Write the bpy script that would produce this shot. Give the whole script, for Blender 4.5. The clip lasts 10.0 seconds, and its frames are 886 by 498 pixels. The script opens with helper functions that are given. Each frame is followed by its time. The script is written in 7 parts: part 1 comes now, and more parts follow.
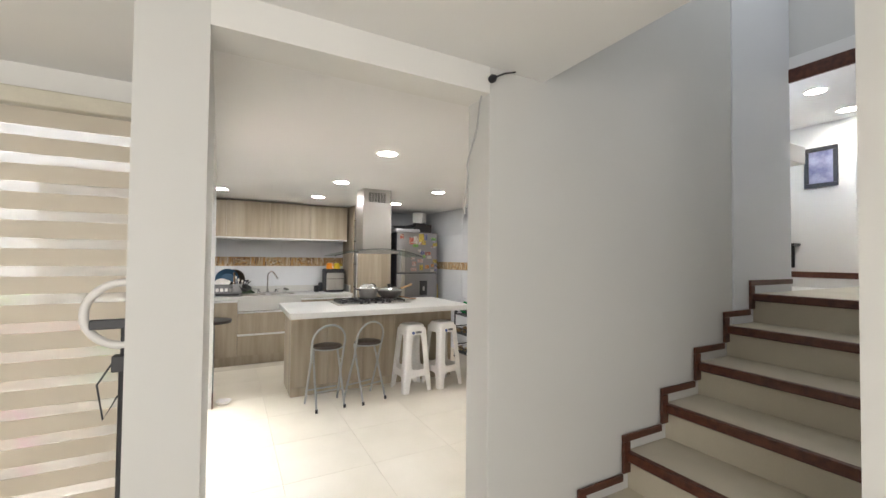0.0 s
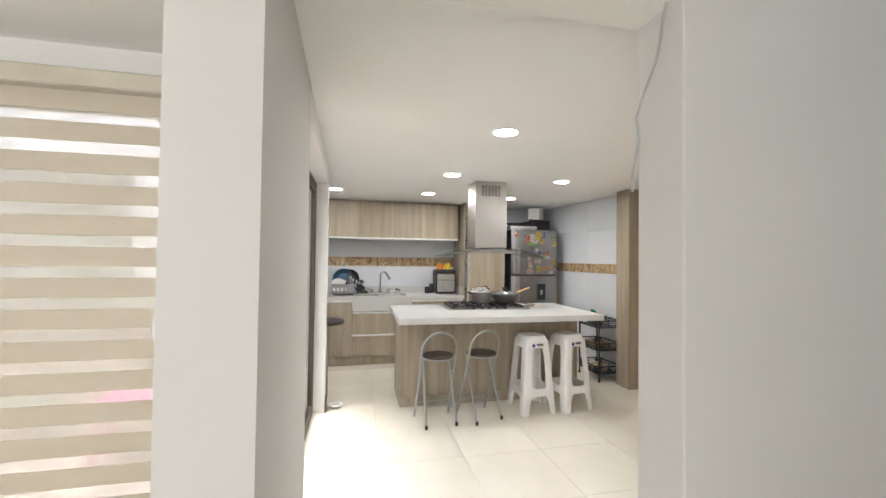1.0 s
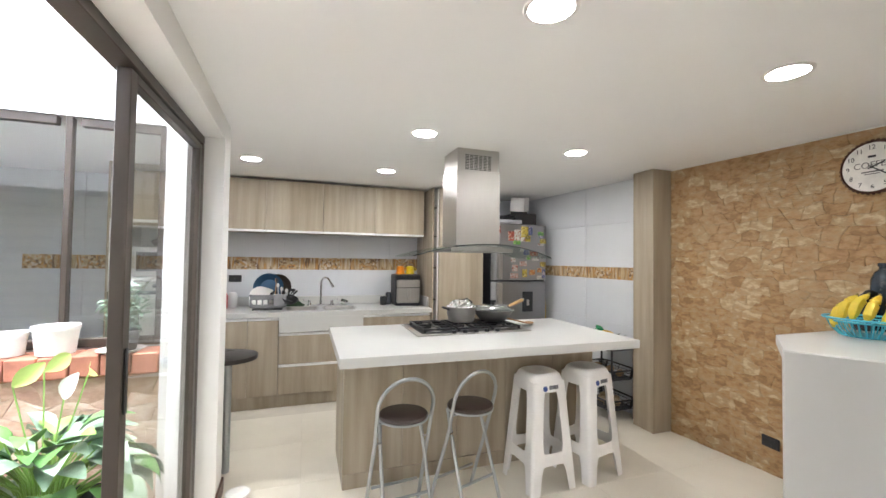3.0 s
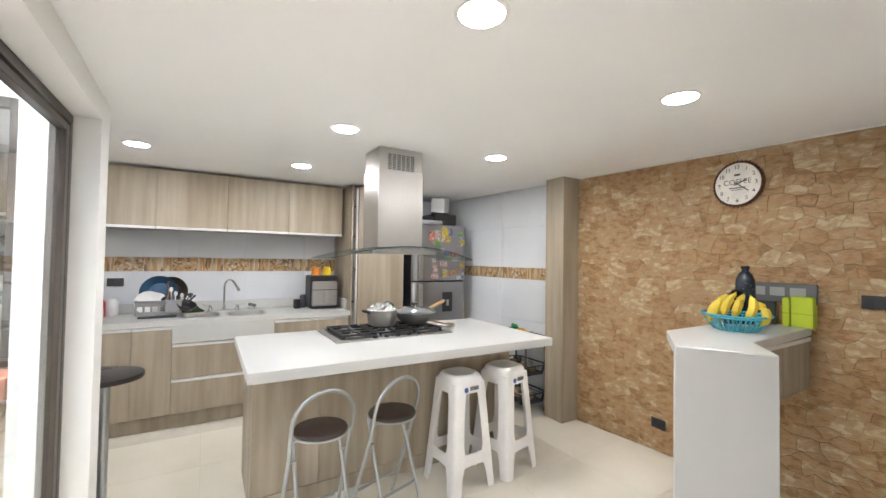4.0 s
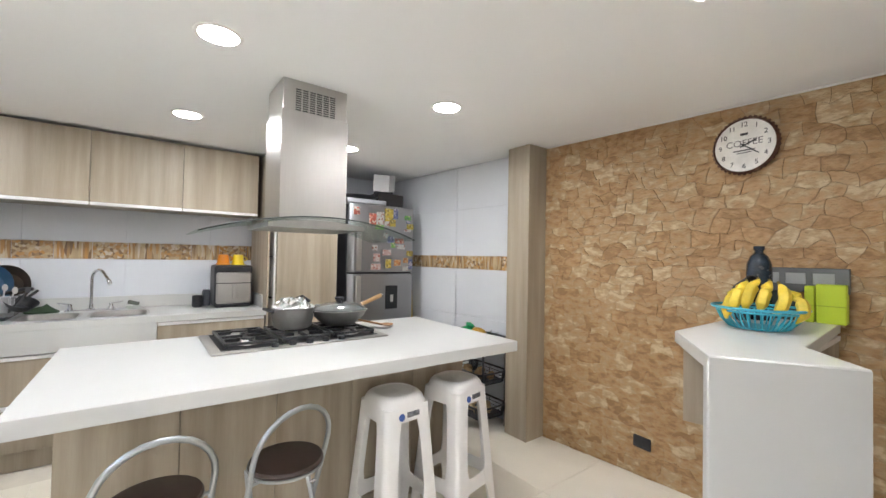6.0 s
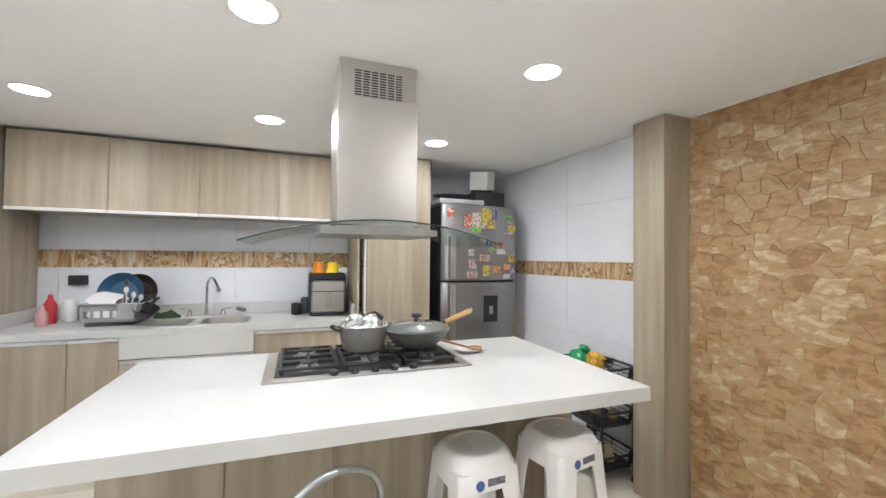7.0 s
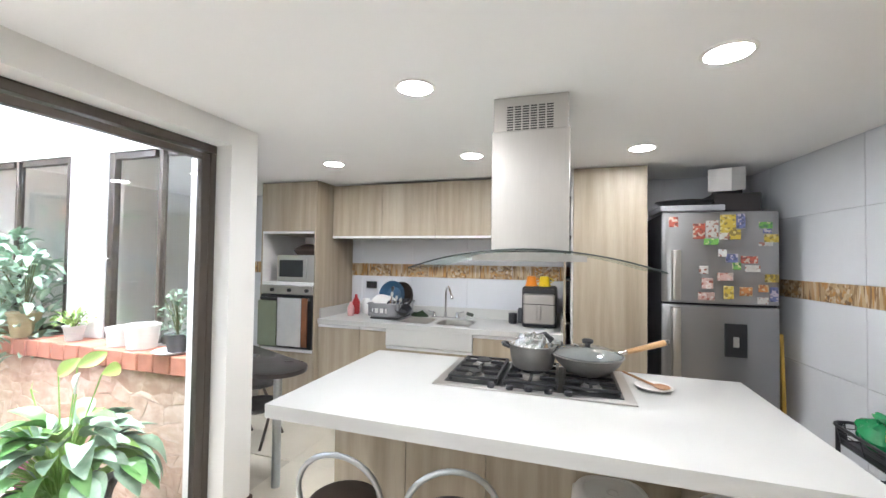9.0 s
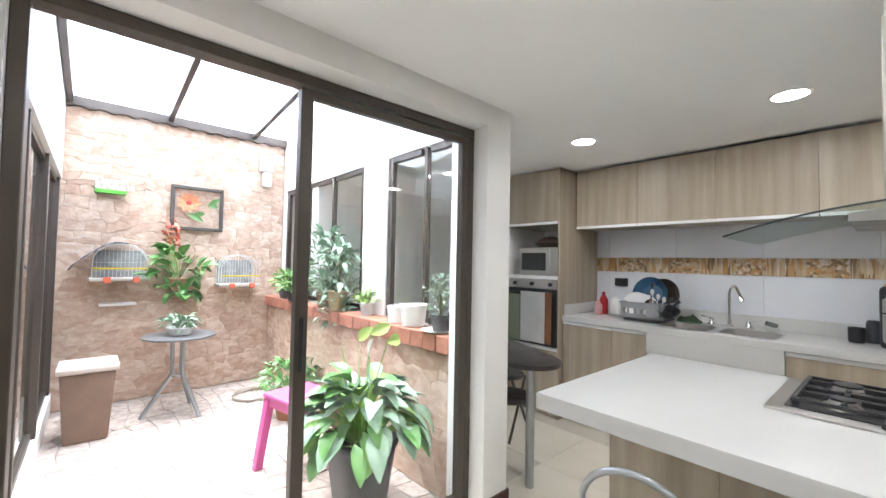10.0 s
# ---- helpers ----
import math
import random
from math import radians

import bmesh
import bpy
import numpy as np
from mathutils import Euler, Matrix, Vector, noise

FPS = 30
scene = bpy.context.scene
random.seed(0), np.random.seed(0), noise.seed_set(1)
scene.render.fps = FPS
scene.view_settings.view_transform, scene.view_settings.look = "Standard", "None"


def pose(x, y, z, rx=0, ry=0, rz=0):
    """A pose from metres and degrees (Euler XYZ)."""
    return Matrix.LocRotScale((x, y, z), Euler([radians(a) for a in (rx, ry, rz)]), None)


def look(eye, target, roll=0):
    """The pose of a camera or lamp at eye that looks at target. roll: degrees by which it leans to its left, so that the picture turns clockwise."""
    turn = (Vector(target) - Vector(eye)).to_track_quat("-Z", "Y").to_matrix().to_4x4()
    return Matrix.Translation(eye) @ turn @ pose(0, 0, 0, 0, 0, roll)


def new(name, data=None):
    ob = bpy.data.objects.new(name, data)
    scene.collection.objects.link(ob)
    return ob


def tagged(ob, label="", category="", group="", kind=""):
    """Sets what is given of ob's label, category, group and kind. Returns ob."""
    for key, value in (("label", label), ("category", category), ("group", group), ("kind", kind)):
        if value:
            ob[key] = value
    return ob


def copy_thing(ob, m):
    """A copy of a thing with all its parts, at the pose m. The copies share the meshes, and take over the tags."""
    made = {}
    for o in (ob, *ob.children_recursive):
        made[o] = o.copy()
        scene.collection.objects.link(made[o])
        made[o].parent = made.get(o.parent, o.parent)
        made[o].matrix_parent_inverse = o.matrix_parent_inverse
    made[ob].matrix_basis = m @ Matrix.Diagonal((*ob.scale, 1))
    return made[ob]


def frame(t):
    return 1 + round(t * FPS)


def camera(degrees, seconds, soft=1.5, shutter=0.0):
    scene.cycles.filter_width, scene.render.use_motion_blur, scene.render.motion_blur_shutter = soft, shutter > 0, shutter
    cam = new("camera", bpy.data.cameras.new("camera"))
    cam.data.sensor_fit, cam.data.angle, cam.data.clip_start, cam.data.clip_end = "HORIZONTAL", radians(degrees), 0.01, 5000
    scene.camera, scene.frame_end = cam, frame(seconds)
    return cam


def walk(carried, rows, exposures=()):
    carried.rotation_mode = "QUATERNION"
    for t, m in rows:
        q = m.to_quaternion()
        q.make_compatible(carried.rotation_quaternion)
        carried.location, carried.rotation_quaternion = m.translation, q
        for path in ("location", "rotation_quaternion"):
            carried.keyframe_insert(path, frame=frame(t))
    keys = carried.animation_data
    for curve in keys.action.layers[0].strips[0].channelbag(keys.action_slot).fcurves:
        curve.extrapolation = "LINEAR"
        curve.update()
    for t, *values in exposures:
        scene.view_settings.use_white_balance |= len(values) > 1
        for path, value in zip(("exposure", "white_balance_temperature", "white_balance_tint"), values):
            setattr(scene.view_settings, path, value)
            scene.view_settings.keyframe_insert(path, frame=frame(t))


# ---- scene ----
cam = camera(96.3, 10.0)
PATH = [
    (0, (0.267, -0.004, 1.456), (1.21, 1.759, 1.504), 0.6),
    (0.5, (0.276, 0.112, 1.462), (0.867, 2.022, 1.506), 0.6),
    (1, (0.391, 0.51, 1.456), (0.823, 2.463, 1.499), 0.7),
    (1.5, (0.492, 1.045, 1.46), (0.88, 3.006, 1.504), 0.7),
    (2, (0.588, 1.463, 1.438), (0.969, 3.426, 1.486), 0.7),
    (2.2, (0.606, 1.572, 1.442), (0.99, 3.535, 1.489), 0.7),
    (3.3, (0.584, 1.838, 1.455), (1.366, 3.678, 1.507), 0.8),
    (3.5, (0.586, 1.852, 1.467), (1.435, 3.662, 1.514), 0.8),
    (4, (0.582, 1.87, 1.48), (1.611, 3.584, 1.529), 0.9),
    (4.5, (0.582, 1.89, 1.502), (1.746, 3.516, 1.546), 0.9),
    (5, (0.597, 1.963, 1.482), (1.885, 3.492, 1.53), 1.0),
    (5.2, (0.643, 2.013, 1.461), (1.953, 3.522, 1.51), 1.0),
    (6.3, (1.205, 2.568, 1.37), (2.303, 4.24, 1.411), 0.9),
    (6.5, (1.256, 2.649, 1.375), (2.256, 4.38, 1.418), 0.7),
    (7, (1.441, 2.749, 1.418), (2.138, 4.623, 1.461), 0.6),
    (7.5, (1.592, 2.757, 1.444), (2.017, 4.711, 1.496), 0.7),
    (8, (1.7, 2.717, 1.478), (1.845, 4.711, 1.527), 0.8),
    (8.5, (1.831, 2.642, 1.504), (1.649, 4.633, 1.555), 1.0),
    (9, (1.926, 2.631, 1.515), (1.334, 4.54, 1.563), 0.8),
    (9.5, (1.906, 2.666, 1.458), (0.803, 4.333, 1.512), 0.9),
    (10, (1.61, 2.77, 1.372), (0.111, 4.092, 1.439), 1.1),
]
EXPOSURE = [(0, 3.04, 6500, 10), (1.0, 3.18, 6350, 10), (2.0, 3.18, 6350, 10), (3.5, 3.34, 6200, 10), (4.5, 3.47, 6150, 10), (5.0, 3.47, 6100, 10), (6.5, 3.36, 6100, 10), (7.5, 3.52, 6050, 10), (8.5, 3.52, 6000, 10), (9.0, 3.44, 6000, 10), (9.5, 3.3, 6000, 10), (10, 3.02, 6050, 10)]
walk(cam, [(t, look(eye, target, roll)) for t, eye, target, roll in PATH], EXPOSURE)


# ---- world, light ----
world = bpy.data.worlds.new("sky")
scene.world = world
world.use_nodes = True
wn = world.node_tree
sky = wn.nodes.new("ShaderNodeTexSky")
sky.sky_type, sky.sun_disc = "NISHITA", False
sky.sun_elevation, sky.sun_rotation = radians(62), radians(200)
wn.links.new(sky.outputs[0], wn.nodes["Background"].inputs[0])
wn.nodes["Background"].inputs[1].default_value = 0.15
sun = new("sun", bpy.data.lights.new("sun", "SUN"))
sun.data.energy, sun.data.angle, sun.data.color = 4.3, radians(50), (1, 0.97, 0.92)
sun.matrix_world = look((-2, 3, 10), (-1.2, 3.6, 0))
# ceiling lamps, then the added fill lamps of hall and stairwell, in watts
LAMP_W, FILL_S, FILL_T = 0.40, 11.3, 0.8

CEIL = 2.258


def xw(y):
    """The right wall's face, which is not quite square to the rest."""
    return 3.60 - 0.085 * (y - 4.42)


def xl(y):
    """The face of the wall that holds the sliding door."""
    return 0.199 - 0.0216 * (y - 1.389)


# ---- materials ----
def material(name, color, rough=0.5, metal=0.0, vary=0.06, scale=6.0, fine=120.0, bump=0.02, stretch=(1, 1, 1), other=None, spread=0.0, coat=0.0):
    """A surface with broad and fine variation of colour, roughness and relief. other: a second colour for the broad pattern."""
    m = bpy.data.materials.new(name)
    m.use_nodes = True
    n, l = m.node_tree.nodes, m.node_tree.links
    b = n["Principled BSDF"]
    b.inputs["Roughness"].default_value, b.inputs["Metallic"].default_value = rough, metal
    b.inputs["Coat Weight"].default_value = coat
    co = n.new("ShaderNodeTexCoord")
    mp = n.new("ShaderNodeMapping")
    mp.inputs["Scale"].default_value = stretch
    l.new(co.outputs["Object"], mp.inputs[0])
    info = n.new("ShaderNodeObjectInfo")
    mul = n.new("ShaderNodeVectorMath")
    mul.operation = "SCALE"
    mul.inputs[0].default_value = (7.3, 3.1, 5.7)
    l.new(info.outputs["Random"], mul.inputs["Scale"])
    l.new(mul.outputs[0], mp.inputs["Location"])
    big, small = n.new("ShaderNodeTexNoise"), n.new("ShaderNodeTexNoise")
    for tex, sc, det in ((big, scale, 4), (small, fine, 3)):
        tex.inputs["Scale"].default_value, tex.inputs["Detail"].default_value = sc, det
        l.new(mp.outputs[0], tex.inputs["Vector"])
    mix = n.new("ShaderNodeMix")
    mix.data_type = "RGBA"
    c2 = other if other else tuple(c * (1 - 2.2 * vary) for c in color)
    mix.inputs[6].default_value, mix.inputs[7].default_value = (*color, 1), (*c2, 1)
    ramp = n.new("ShaderNodeMapRange")
    ramp.inputs[1].default_value, ramp.inputs[2].default_value = 0.35, 0.68
    l.new(big.outputs[0], ramp.inputs[0])
    l.new(ramp.outputs[0], mix.inputs[0])
    hsv = n.new("ShaderNodeHueSaturation")
    val = n.new("ShaderNodeMath")
    val.operation = "MULTIPLY_ADD"
    val.inputs[1].default_value, val.inputs[2].default_value = vary * 2, 1 - vary
    l.new(small.outputs[0], val.inputs[0])
    if spread:
        add = n.new("ShaderNodeMath")
        add.operation = "MULTIPLY_ADD"
        add.inputs[1].default_value = spread
        l.new(info.outputs["Random"], add.inputs[0])
        l.new(val.outputs[0], add.inputs[2])
        val = add
    l.new(val.outputs[0], hsv.inputs["Value"])
    l.new(mix.outputs[2], hsv.inputs["Color"])
    l.new(hsv.outputs[0], b.inputs["Base Color"])
    rr = n.new("ShaderNodeMath")
    rr.operation = "MULTIPLY_ADD"
    rr.inputs[1].default_value = 0.16 if vary > 0.05 else 0.02
    rr.inputs[2].default_value = rough - rr.inputs[1].default_value / 2
    l.new(big.outputs[0], rr.inputs[0])
    l.new(rr.outputs[0], b.inputs["Roughness"])
    if bump:
        bp = n.new("ShaderNodeBump")
        bp.inputs["Strength"].default_value, bp.inputs["Distance"].default_value = bump * 5, 0.004
        l.new(small.outputs[0], bp.inputs["Height"])
        l.new(bp.outputs[0], b.inputs["Normal"])
    return m


def print_material(name, inks):
    """Printed card: patches of three inks on each piece."""
    m = material(name, inks[0], 0.45, vary=0.08, scale=20)
    n, l = m.node_tree.nodes, m.node_tree.links
    co, cell, sep, ramp = n.new("ShaderNodeTexCoord"), n.new("ShaderNodeTexVoronoi"), n.new("ShaderNodeSeparateColor"), n.new("ShaderNodeValToRGB")
    cell.inputs["Scale"].default_value = 62
    cell.distance = "CHEBYCHEV"
    l.new(co.outputs["Object"], cell.inputs["Vector"])
    l.new(cell.outputs["Color"], sep.inputs[0])
    l.new(sep.outputs[0], ramp.inputs[0])
    els = ramp.color_ramp.elements
    ramp.color_ramp.interpolation = "CONSTANT"
    els[0].color, els[1].color, els[1].position = (*inks[0], 1), (*inks[1], 1), 0.55
    els.new(0.8).color = (*inks[2], 1)
    l.new(ramp.outputs[0], n["Principled BSDF"].inputs["Base Color"])
    return m


def glow(name, color, strength):
    m = bpy.data.materials.new(name)
    m.use_nodes = True
    b = m.node_tree.nodes["Principled BSDF"]
    b.inputs["Base Color"].default_value = (*color, 1)
    b.inputs["Emission Color"].default_value, b.inputs["Emission Strength"].default_value = (*color, 1), strength
    return m


def clear_glass(name, color=(0.97, 0.99, 0.98), rough=0.0):
    m = bpy.data.materials.new(name)
    m.use_nodes = True
    b = m.node_tree.nodes["Principled BSDF"]
    b.inputs["Base Color"].default_value = (*color, 1)
    b.inputs["Transmission Weight"].default_value, b.inputs["Roughness"].default_value, b.inputs["IOR"].default_value = 1.0, rough, 1.45
    return m


def translucent(name, color, share=0.5, clear=0.0):
    m = bpy.data.materials.new(name)
    m.use_nodes = True
    n, l = m.node_tree.nodes, m.node_tree.links
    out = n["Material Output"]
    tr, df, mx = n.new("ShaderNodeBsdfTranslucent"), n["Principled BSDF"], n.new("ShaderNodeMixShader")
    tr.inputs[0].default_value = df.inputs["Base Color"].default_value = (*color, 1)
    mx.inputs[0].default_value = share
    l.new(df.outputs[0], mx.inputs[1])
    l.new(tr.outputs[0], mx.inputs[2])
    last = mx
    if clear:
        tp, m2 = n.new("ShaderNodeBsdfTransparent"), n.new("ShaderNodeMixShader")
        m2.inputs[0].default_value = clear
        l.new(mx.outputs[0], m2.inputs[1])
        l.new(tp.outputs[0], m2.inputs[2])
        last = m2
    l.new(last.outputs[0], out.inputs["Surface"])
    return m


WOOD = material("light oak laminate", (0.385, 0.325, 0.245), 0.45, vary=0.10, scale=2.6, fine=34, bump=0.012, stretch=(6, 6, 0.32), other=(0.285, 0.235, 0.17), spread=0.06)
WHITE = material("white wall paint", (0.80, 0.79, 0.77), 0.75, vary=0.01, scale=1.3, fine=260, bump=0.01)
GREYW = material("grey-white wall paint", (0.665, 0.66, 0.645), 0.75, vary=0.015, scale=1.2, fine=260, bump=0.01)
# daylight on the pier is put into this lighter, cooler white paint
DAYLITW = material("daylit white pier paint", (0.80, 0.815, 0.85), 0.7, vary=0.01, scale=1.3, fine=260, bump=0.01)
CEILP = material("white ceiling paint", (0.86, 0.855, 0.85), 0.8, vary=0.012, scale=1.0, fine=200, bump=0.008)
QUARTZ = material("white quartz worktop", (0.54, 0.537, 0.52), 0.28, vary=0.006, scale=9, fine=420, bump=0.0)
FLOORT = material("cream porcelain tile", (0.74, 0.69, 0.59), 0.3, vary=0.03, scale=2.4, fine=90, bump=0.004, other=(0.68, 0.63, 0.53), spread=0.02)
GROUT = material("beige grout", (0.66, 0.61, 0.52), 0.85, vary=0.05)
TILEW = material("glossy white wall tile", (0.655, 0.67, 0.705), 0.22, vary=0.015, scale=3, fine=60, bump=0.002, spread=0.02)
def stone_material(name, tones, rough, scale, bump):
    """Split stone: patches of several tones drawn out along the courses, different on every stone."""
    m = material(name, tones[0], rough, vary=0.17, scale=scale, fine=52, bump=bump, stretch=(1, 1, 1.8), spread=0.10)
    n, l = m.node_tree.nodes, m.node_tree.links
    ramp = n.new("ShaderNodeValToRGB")
    els = ramp.color_ramp.elements
    els[0].position, els[0].color = 0.28, (*tones[0], 1)
    els[1].position, els[1].color = 0.74, (*tones[-1], 1)
    for k, c in enumerate(tones[1:-1]):
        e = els.new(0.28 + 0.46 * (k + 1) / (len(tones) - 1))
        e.color = (*c, 1)
    noises = [q for q in n if q.bl_idname == "ShaderNodeTexNoise"]
    big = min(noises, key=lambda q: q.inputs["Scale"].default_value)
    big.inputs["Detail"].default_value = 6
    shift = n.new("ShaderNodeMath")
    shift.operation = "MULTIPLY_ADD"
    shift.inputs[1].default_value, shift.inputs[2].default_value = 0.34, -0.19
    info = [q for q in n if q.bl_idname == "ShaderNodeObjectInfo"][0]
    isle = n.new("ShaderNodeNewGeometry")
    mixed = n.new("ShaderNodeMath")
    l.new(info.outputs["Random"], mixed.inputs[0])
    l.new(isle.outputs["Random Per Island"], mixed.inputs[1])
    part_of = n.new("ShaderNodeMath")
    part_of.operation = "FRACT"
    l.new(mixed.outputs[0], part_of.inputs[0])
    l.new(part_of.outputs[0], shift.inputs[0])
    total = n.new("ShaderNodeMath")
    soft_ = n.new("ShaderNodeMath")
    soft_.operation = "MULTIPLY"
    soft_.inputs[1].default_value = 1.04
    l.new(big.outputs[0], soft_.inputs[0])
    l.new(soft_.outputs[0], total.inputs[0])
    l.new(shift.outputs[0], total.inputs[1])
    l.new(total.outputs[0], ramp.inputs[0])
    hsv = [q for q in n if q.bl_idname == "ShaderNodeHueSaturation"][0]
    l.new(ramp.outputs[0], hsv.inputs["Color"])
    return m


STONE = stone_material("ochre split-stone tile", [(0.25, 0.14, 0.055), (0.34, 0.20, 0.085), (0.375, 0.24, 0.115), (0.37, 0.26, 0.14), (0.50, 0.385, 0.235)], 0.6, 17.0, 0.22)
STONEJ = material("brown stone joint", (0.33, 0.215, 0.11), 0.9, vary=0.1)
PSTONE = stone_material("pink-beige patio stone", [(0.38, 0.26, 0.185), (0.45, 0.325, 0.24), (0.50, 0.38, 0.29), (0.57, 0.46, 0.375)], 0.8, 12.0, 0.08)
REDB = material("red clay brick", (0.40, 0.17, 0.11), 0.85, vary=0.12, scale=14, fine=120, bump=0.08, spread=0.15)
GROUTW = material("pale tile grout", (0.66, 0.675, 0.71), 0.8, vary=0.03)
DARKF = material("dark bronze aluminium", (0.085, 0.07, 0.058), 0.42, 0.4, vary=0.05)
STEEL = material("brushed stainless steel", (0.52, 0.50, 0.475), 0.36, 1.0, vary=0.04, scale=3, fine=180, bump=0.004, stretch=(1, 1, 0.06))
CHROME = material("chrome", (0.75, 0.75, 0.76), 0.12, 1.0, vary=0.02, bump=0)
TUBE = material("grey metal tube", (0.42, 0.44, 0.45), 0.35, 0.85, vary=0.05)
ALU = material("satin aluminium profile", (0.78, 0.78, 0.78), 0.4, 0.3, vary=0.03)
BLACK = material("black enamel", (0.02, 0.02, 0.022), 0.35, vary=0.1)
BLACKP = material("black plastic", (0.025, 0.025, 0.03), 0.45, vary=0.1)
BROWNV = material("dark brown vinyl", (0.045, 0.028, 0.022), 0.42, vary=0.12, fine=300, bump=0.03)
PLASTW = material("white plastic", (0.80, 0.78, 0.76), 0.35, vary=0.03, scale=8)
MAHOG = material("dark mahogany wood", (0.115, 0.038, 0.020), 0.32, vary=0.18, scale=5, fine=60, stretch=(1, 6, 6), other=(0.06, 0.018, 0.012))
GLASS = clear_glass("clear glass")
def sheet_glass(name, tint, gloss):
    """A thin clear sheet: light goes straight through, with a faint mirror gloss."""
    m = bpy.data.materials.new(name)
    m.use_nodes = True
    n, l = m.node_tree.nodes, m.node_tree.links
    tp, gl, mx = n.new("ShaderNodeBsdfTransparent"), n.new("ShaderNodeBsdfGlossy"), n.new("ShaderNodeMixShader")
    tp.inputs[0].default_value, gl.inputs["Roughness"].default_value = (*tint, 1), 0.02
    mx.inputs[0].default_value = gloss
    l.new(tp.outputs[0], mx.inputs[1])
    l.new(gl.outputs[0], mx.inputs[2])
    l.new(mx.outputs[0], n["Material Output"].inputs["Surface"])
    return m


SMOKE = sheet_glass("greenish canopy glass", (0.86, 0.91, 0.89), 0.10)
LIT = glow("lit lamp diffuser", (1, 0.96, 0.9), 14)
SHADEIN = material("shade-dark shelf", (0.03, 0.028, 0.026), 0.7, vary=0.1)


# ---- mesh helpers ----
def prism(bm, pts, z0, z1):
    """A plan outline, raised from z0 to z1."""
    lo = [bm.verts.new((x, y, z0)) for x, y in pts]
    hi = [bm.verts.new((x, y, z1)) for x, y in pts]
    n = len(pts)
    fs = [bm.faces.new(lo[::-1]), bm.faces.new(hi)]
    for i in range(n):
        fs.append(bm.faces.new((lo[i], lo[(i + 1) % n], hi[(i + 1) % n], hi[i])))
    bmesh.ops.recalc_face_normals(bm, faces=fs)
    return lo + hi


def box(bm, x0, x1, y0, y1, z0, z1):
    return prism(bm, [(x0, y0), (x1, y0), (x1, y1), (x0, y1)], z0, z1)


def spin(bm, prof, centre=(0, 0, 0), n=24, close=True):
    """A turned form: (radius, height) pairs round an upright axis."""
    cx, cy, cz = centre
    rings = []
    for r, z in prof:
        if r < 1e-6:
            rings.append([bm.verts.new((cx, cy, cz + z))])
        else:
            rings.append([bm.verts.new((cx + r * math.cos(2 * math.pi * k / n), cy + r * math.sin(2 * math.pi * k / n), cz + z)) for k in range(n)])
    fs = []
    for a, b in zip(rings, rings[1:]):
        for k in range(n):
            j = (k + 1) % n
            q = [a[k % len(a)], a[j % len(a)], b[j % len(b)], b[k % len(b)]]
            u = []
            for v in q:
                if v not in u:
                    u.append(v)
            if len(u) > 2:
                fs.append(bm.faces.new(u))
    if close:
        for r in (rings[0], rings[-1]):
            if len(r) > 2:
                fs.append(bm.faces.new(r))
    bmesh.ops.recalc_face_normals(bm, faces=fs)
    return [v for r in rings for v in r]


def sweep(bm, pts, r, n=8, closed=False, taper=1.0):
    """A round tube along points."""
    pts = [Vector(p) for p in pts]
    m = len(pts)
    rings, ref = [], None
    for i, p in enumerate(pts):
        a = pts[(i - 1) % m] if closed or i else p
        b = pts[(i + 1) % m] if closed or i < m - 1 else p
        d = (b - a).normalized()
        if ref is None:
            ref = d.orthogonal().normalized()
        ref = (ref - d * ref.dot(d)).normalized()
        s = d.cross(ref)
        rad = r * (1 + (taper - 1) * i / max(1, m - 1))
        rings.append([bm.verts.new(p + rad * (math.cos(2 * math.pi * k / n) * ref + math.sin(2 * math.pi * k / n) * s)) for k in range(n)])
    fs = []
    for i in range(m if closed else m - 1):
        a, b = rings[i], rings[(i + 1) % m]
        for k in range(n):
            fs.append(bm.faces.new((a[k], a[(k + 1) % n], b[(k + 1) % n], b[k])))
    if not closed:
        fs += [bm.faces.new(rings[0][::-1]), bm.faces.new(rings[-1])]
    bmesh.ops.recalc_face_normals(bm, faces=fs)
    return [v for q in rings for v in q]


def soften(bm, w=0.003, seg=2, angle=30):
    es = [e for e in bm.edges if len(e.link_faces) == 2 and e.calc_face_angle(0) > radians(angle)]
    bmesh.ops.bevel(bm, geom=es, offset=w, segments=seg, affect="EDGES", profile=0.6, clamp_overlap=True)
    return bm


def mesh_of(name, bm, mat, smooth=True):
    me = bpy.data.meshes.new(name)
    if smooth:
        for f in bm.faces:
            f.smooth = True
        for e in bm.edges:
            if len(e.link_faces) == 2 and e.calc_face_angle(0) > radians(38):
                e.smooth = False
    bm.to_mesh(me)
    bm.free()
    me.materials.append(mat)
    return me


def part(name, bm, mat, parent=None, label="", smooth=True):
    """Links a bmesh as one mesh object under a thing or a part."""
    ob = new(name, mesh_of(name, bm, mat, smooth))
    if parent is not None:
        ob.parent = parent
    if label:
        ob["label"] = label
    return ob


def thing(name, label, category, group="", kind="", at=None):
    ob = new(name)
    ob.empty_display_size = 0.05
    if at is not None:
        ob.matrix_basis = at
    return tagged(ob, label, category, group, kind)


def block(name, mat, parent, x0, x1, y0, y1, z0, z1, bevel=0.002, label=""):
    bm = bmesh.new()
    box(bm, x0, x1, y0, y1, z0, z1)
    if bevel:
        soften(bm, bevel, 1)
    return part(name, bm, mat, parent, label)


def structure(name, bm, mat, label, category="", smooth=False):
    return tagged(part(name, bm, mat, None, "", smooth), label, category or name.split("_")[0], "", "structure")


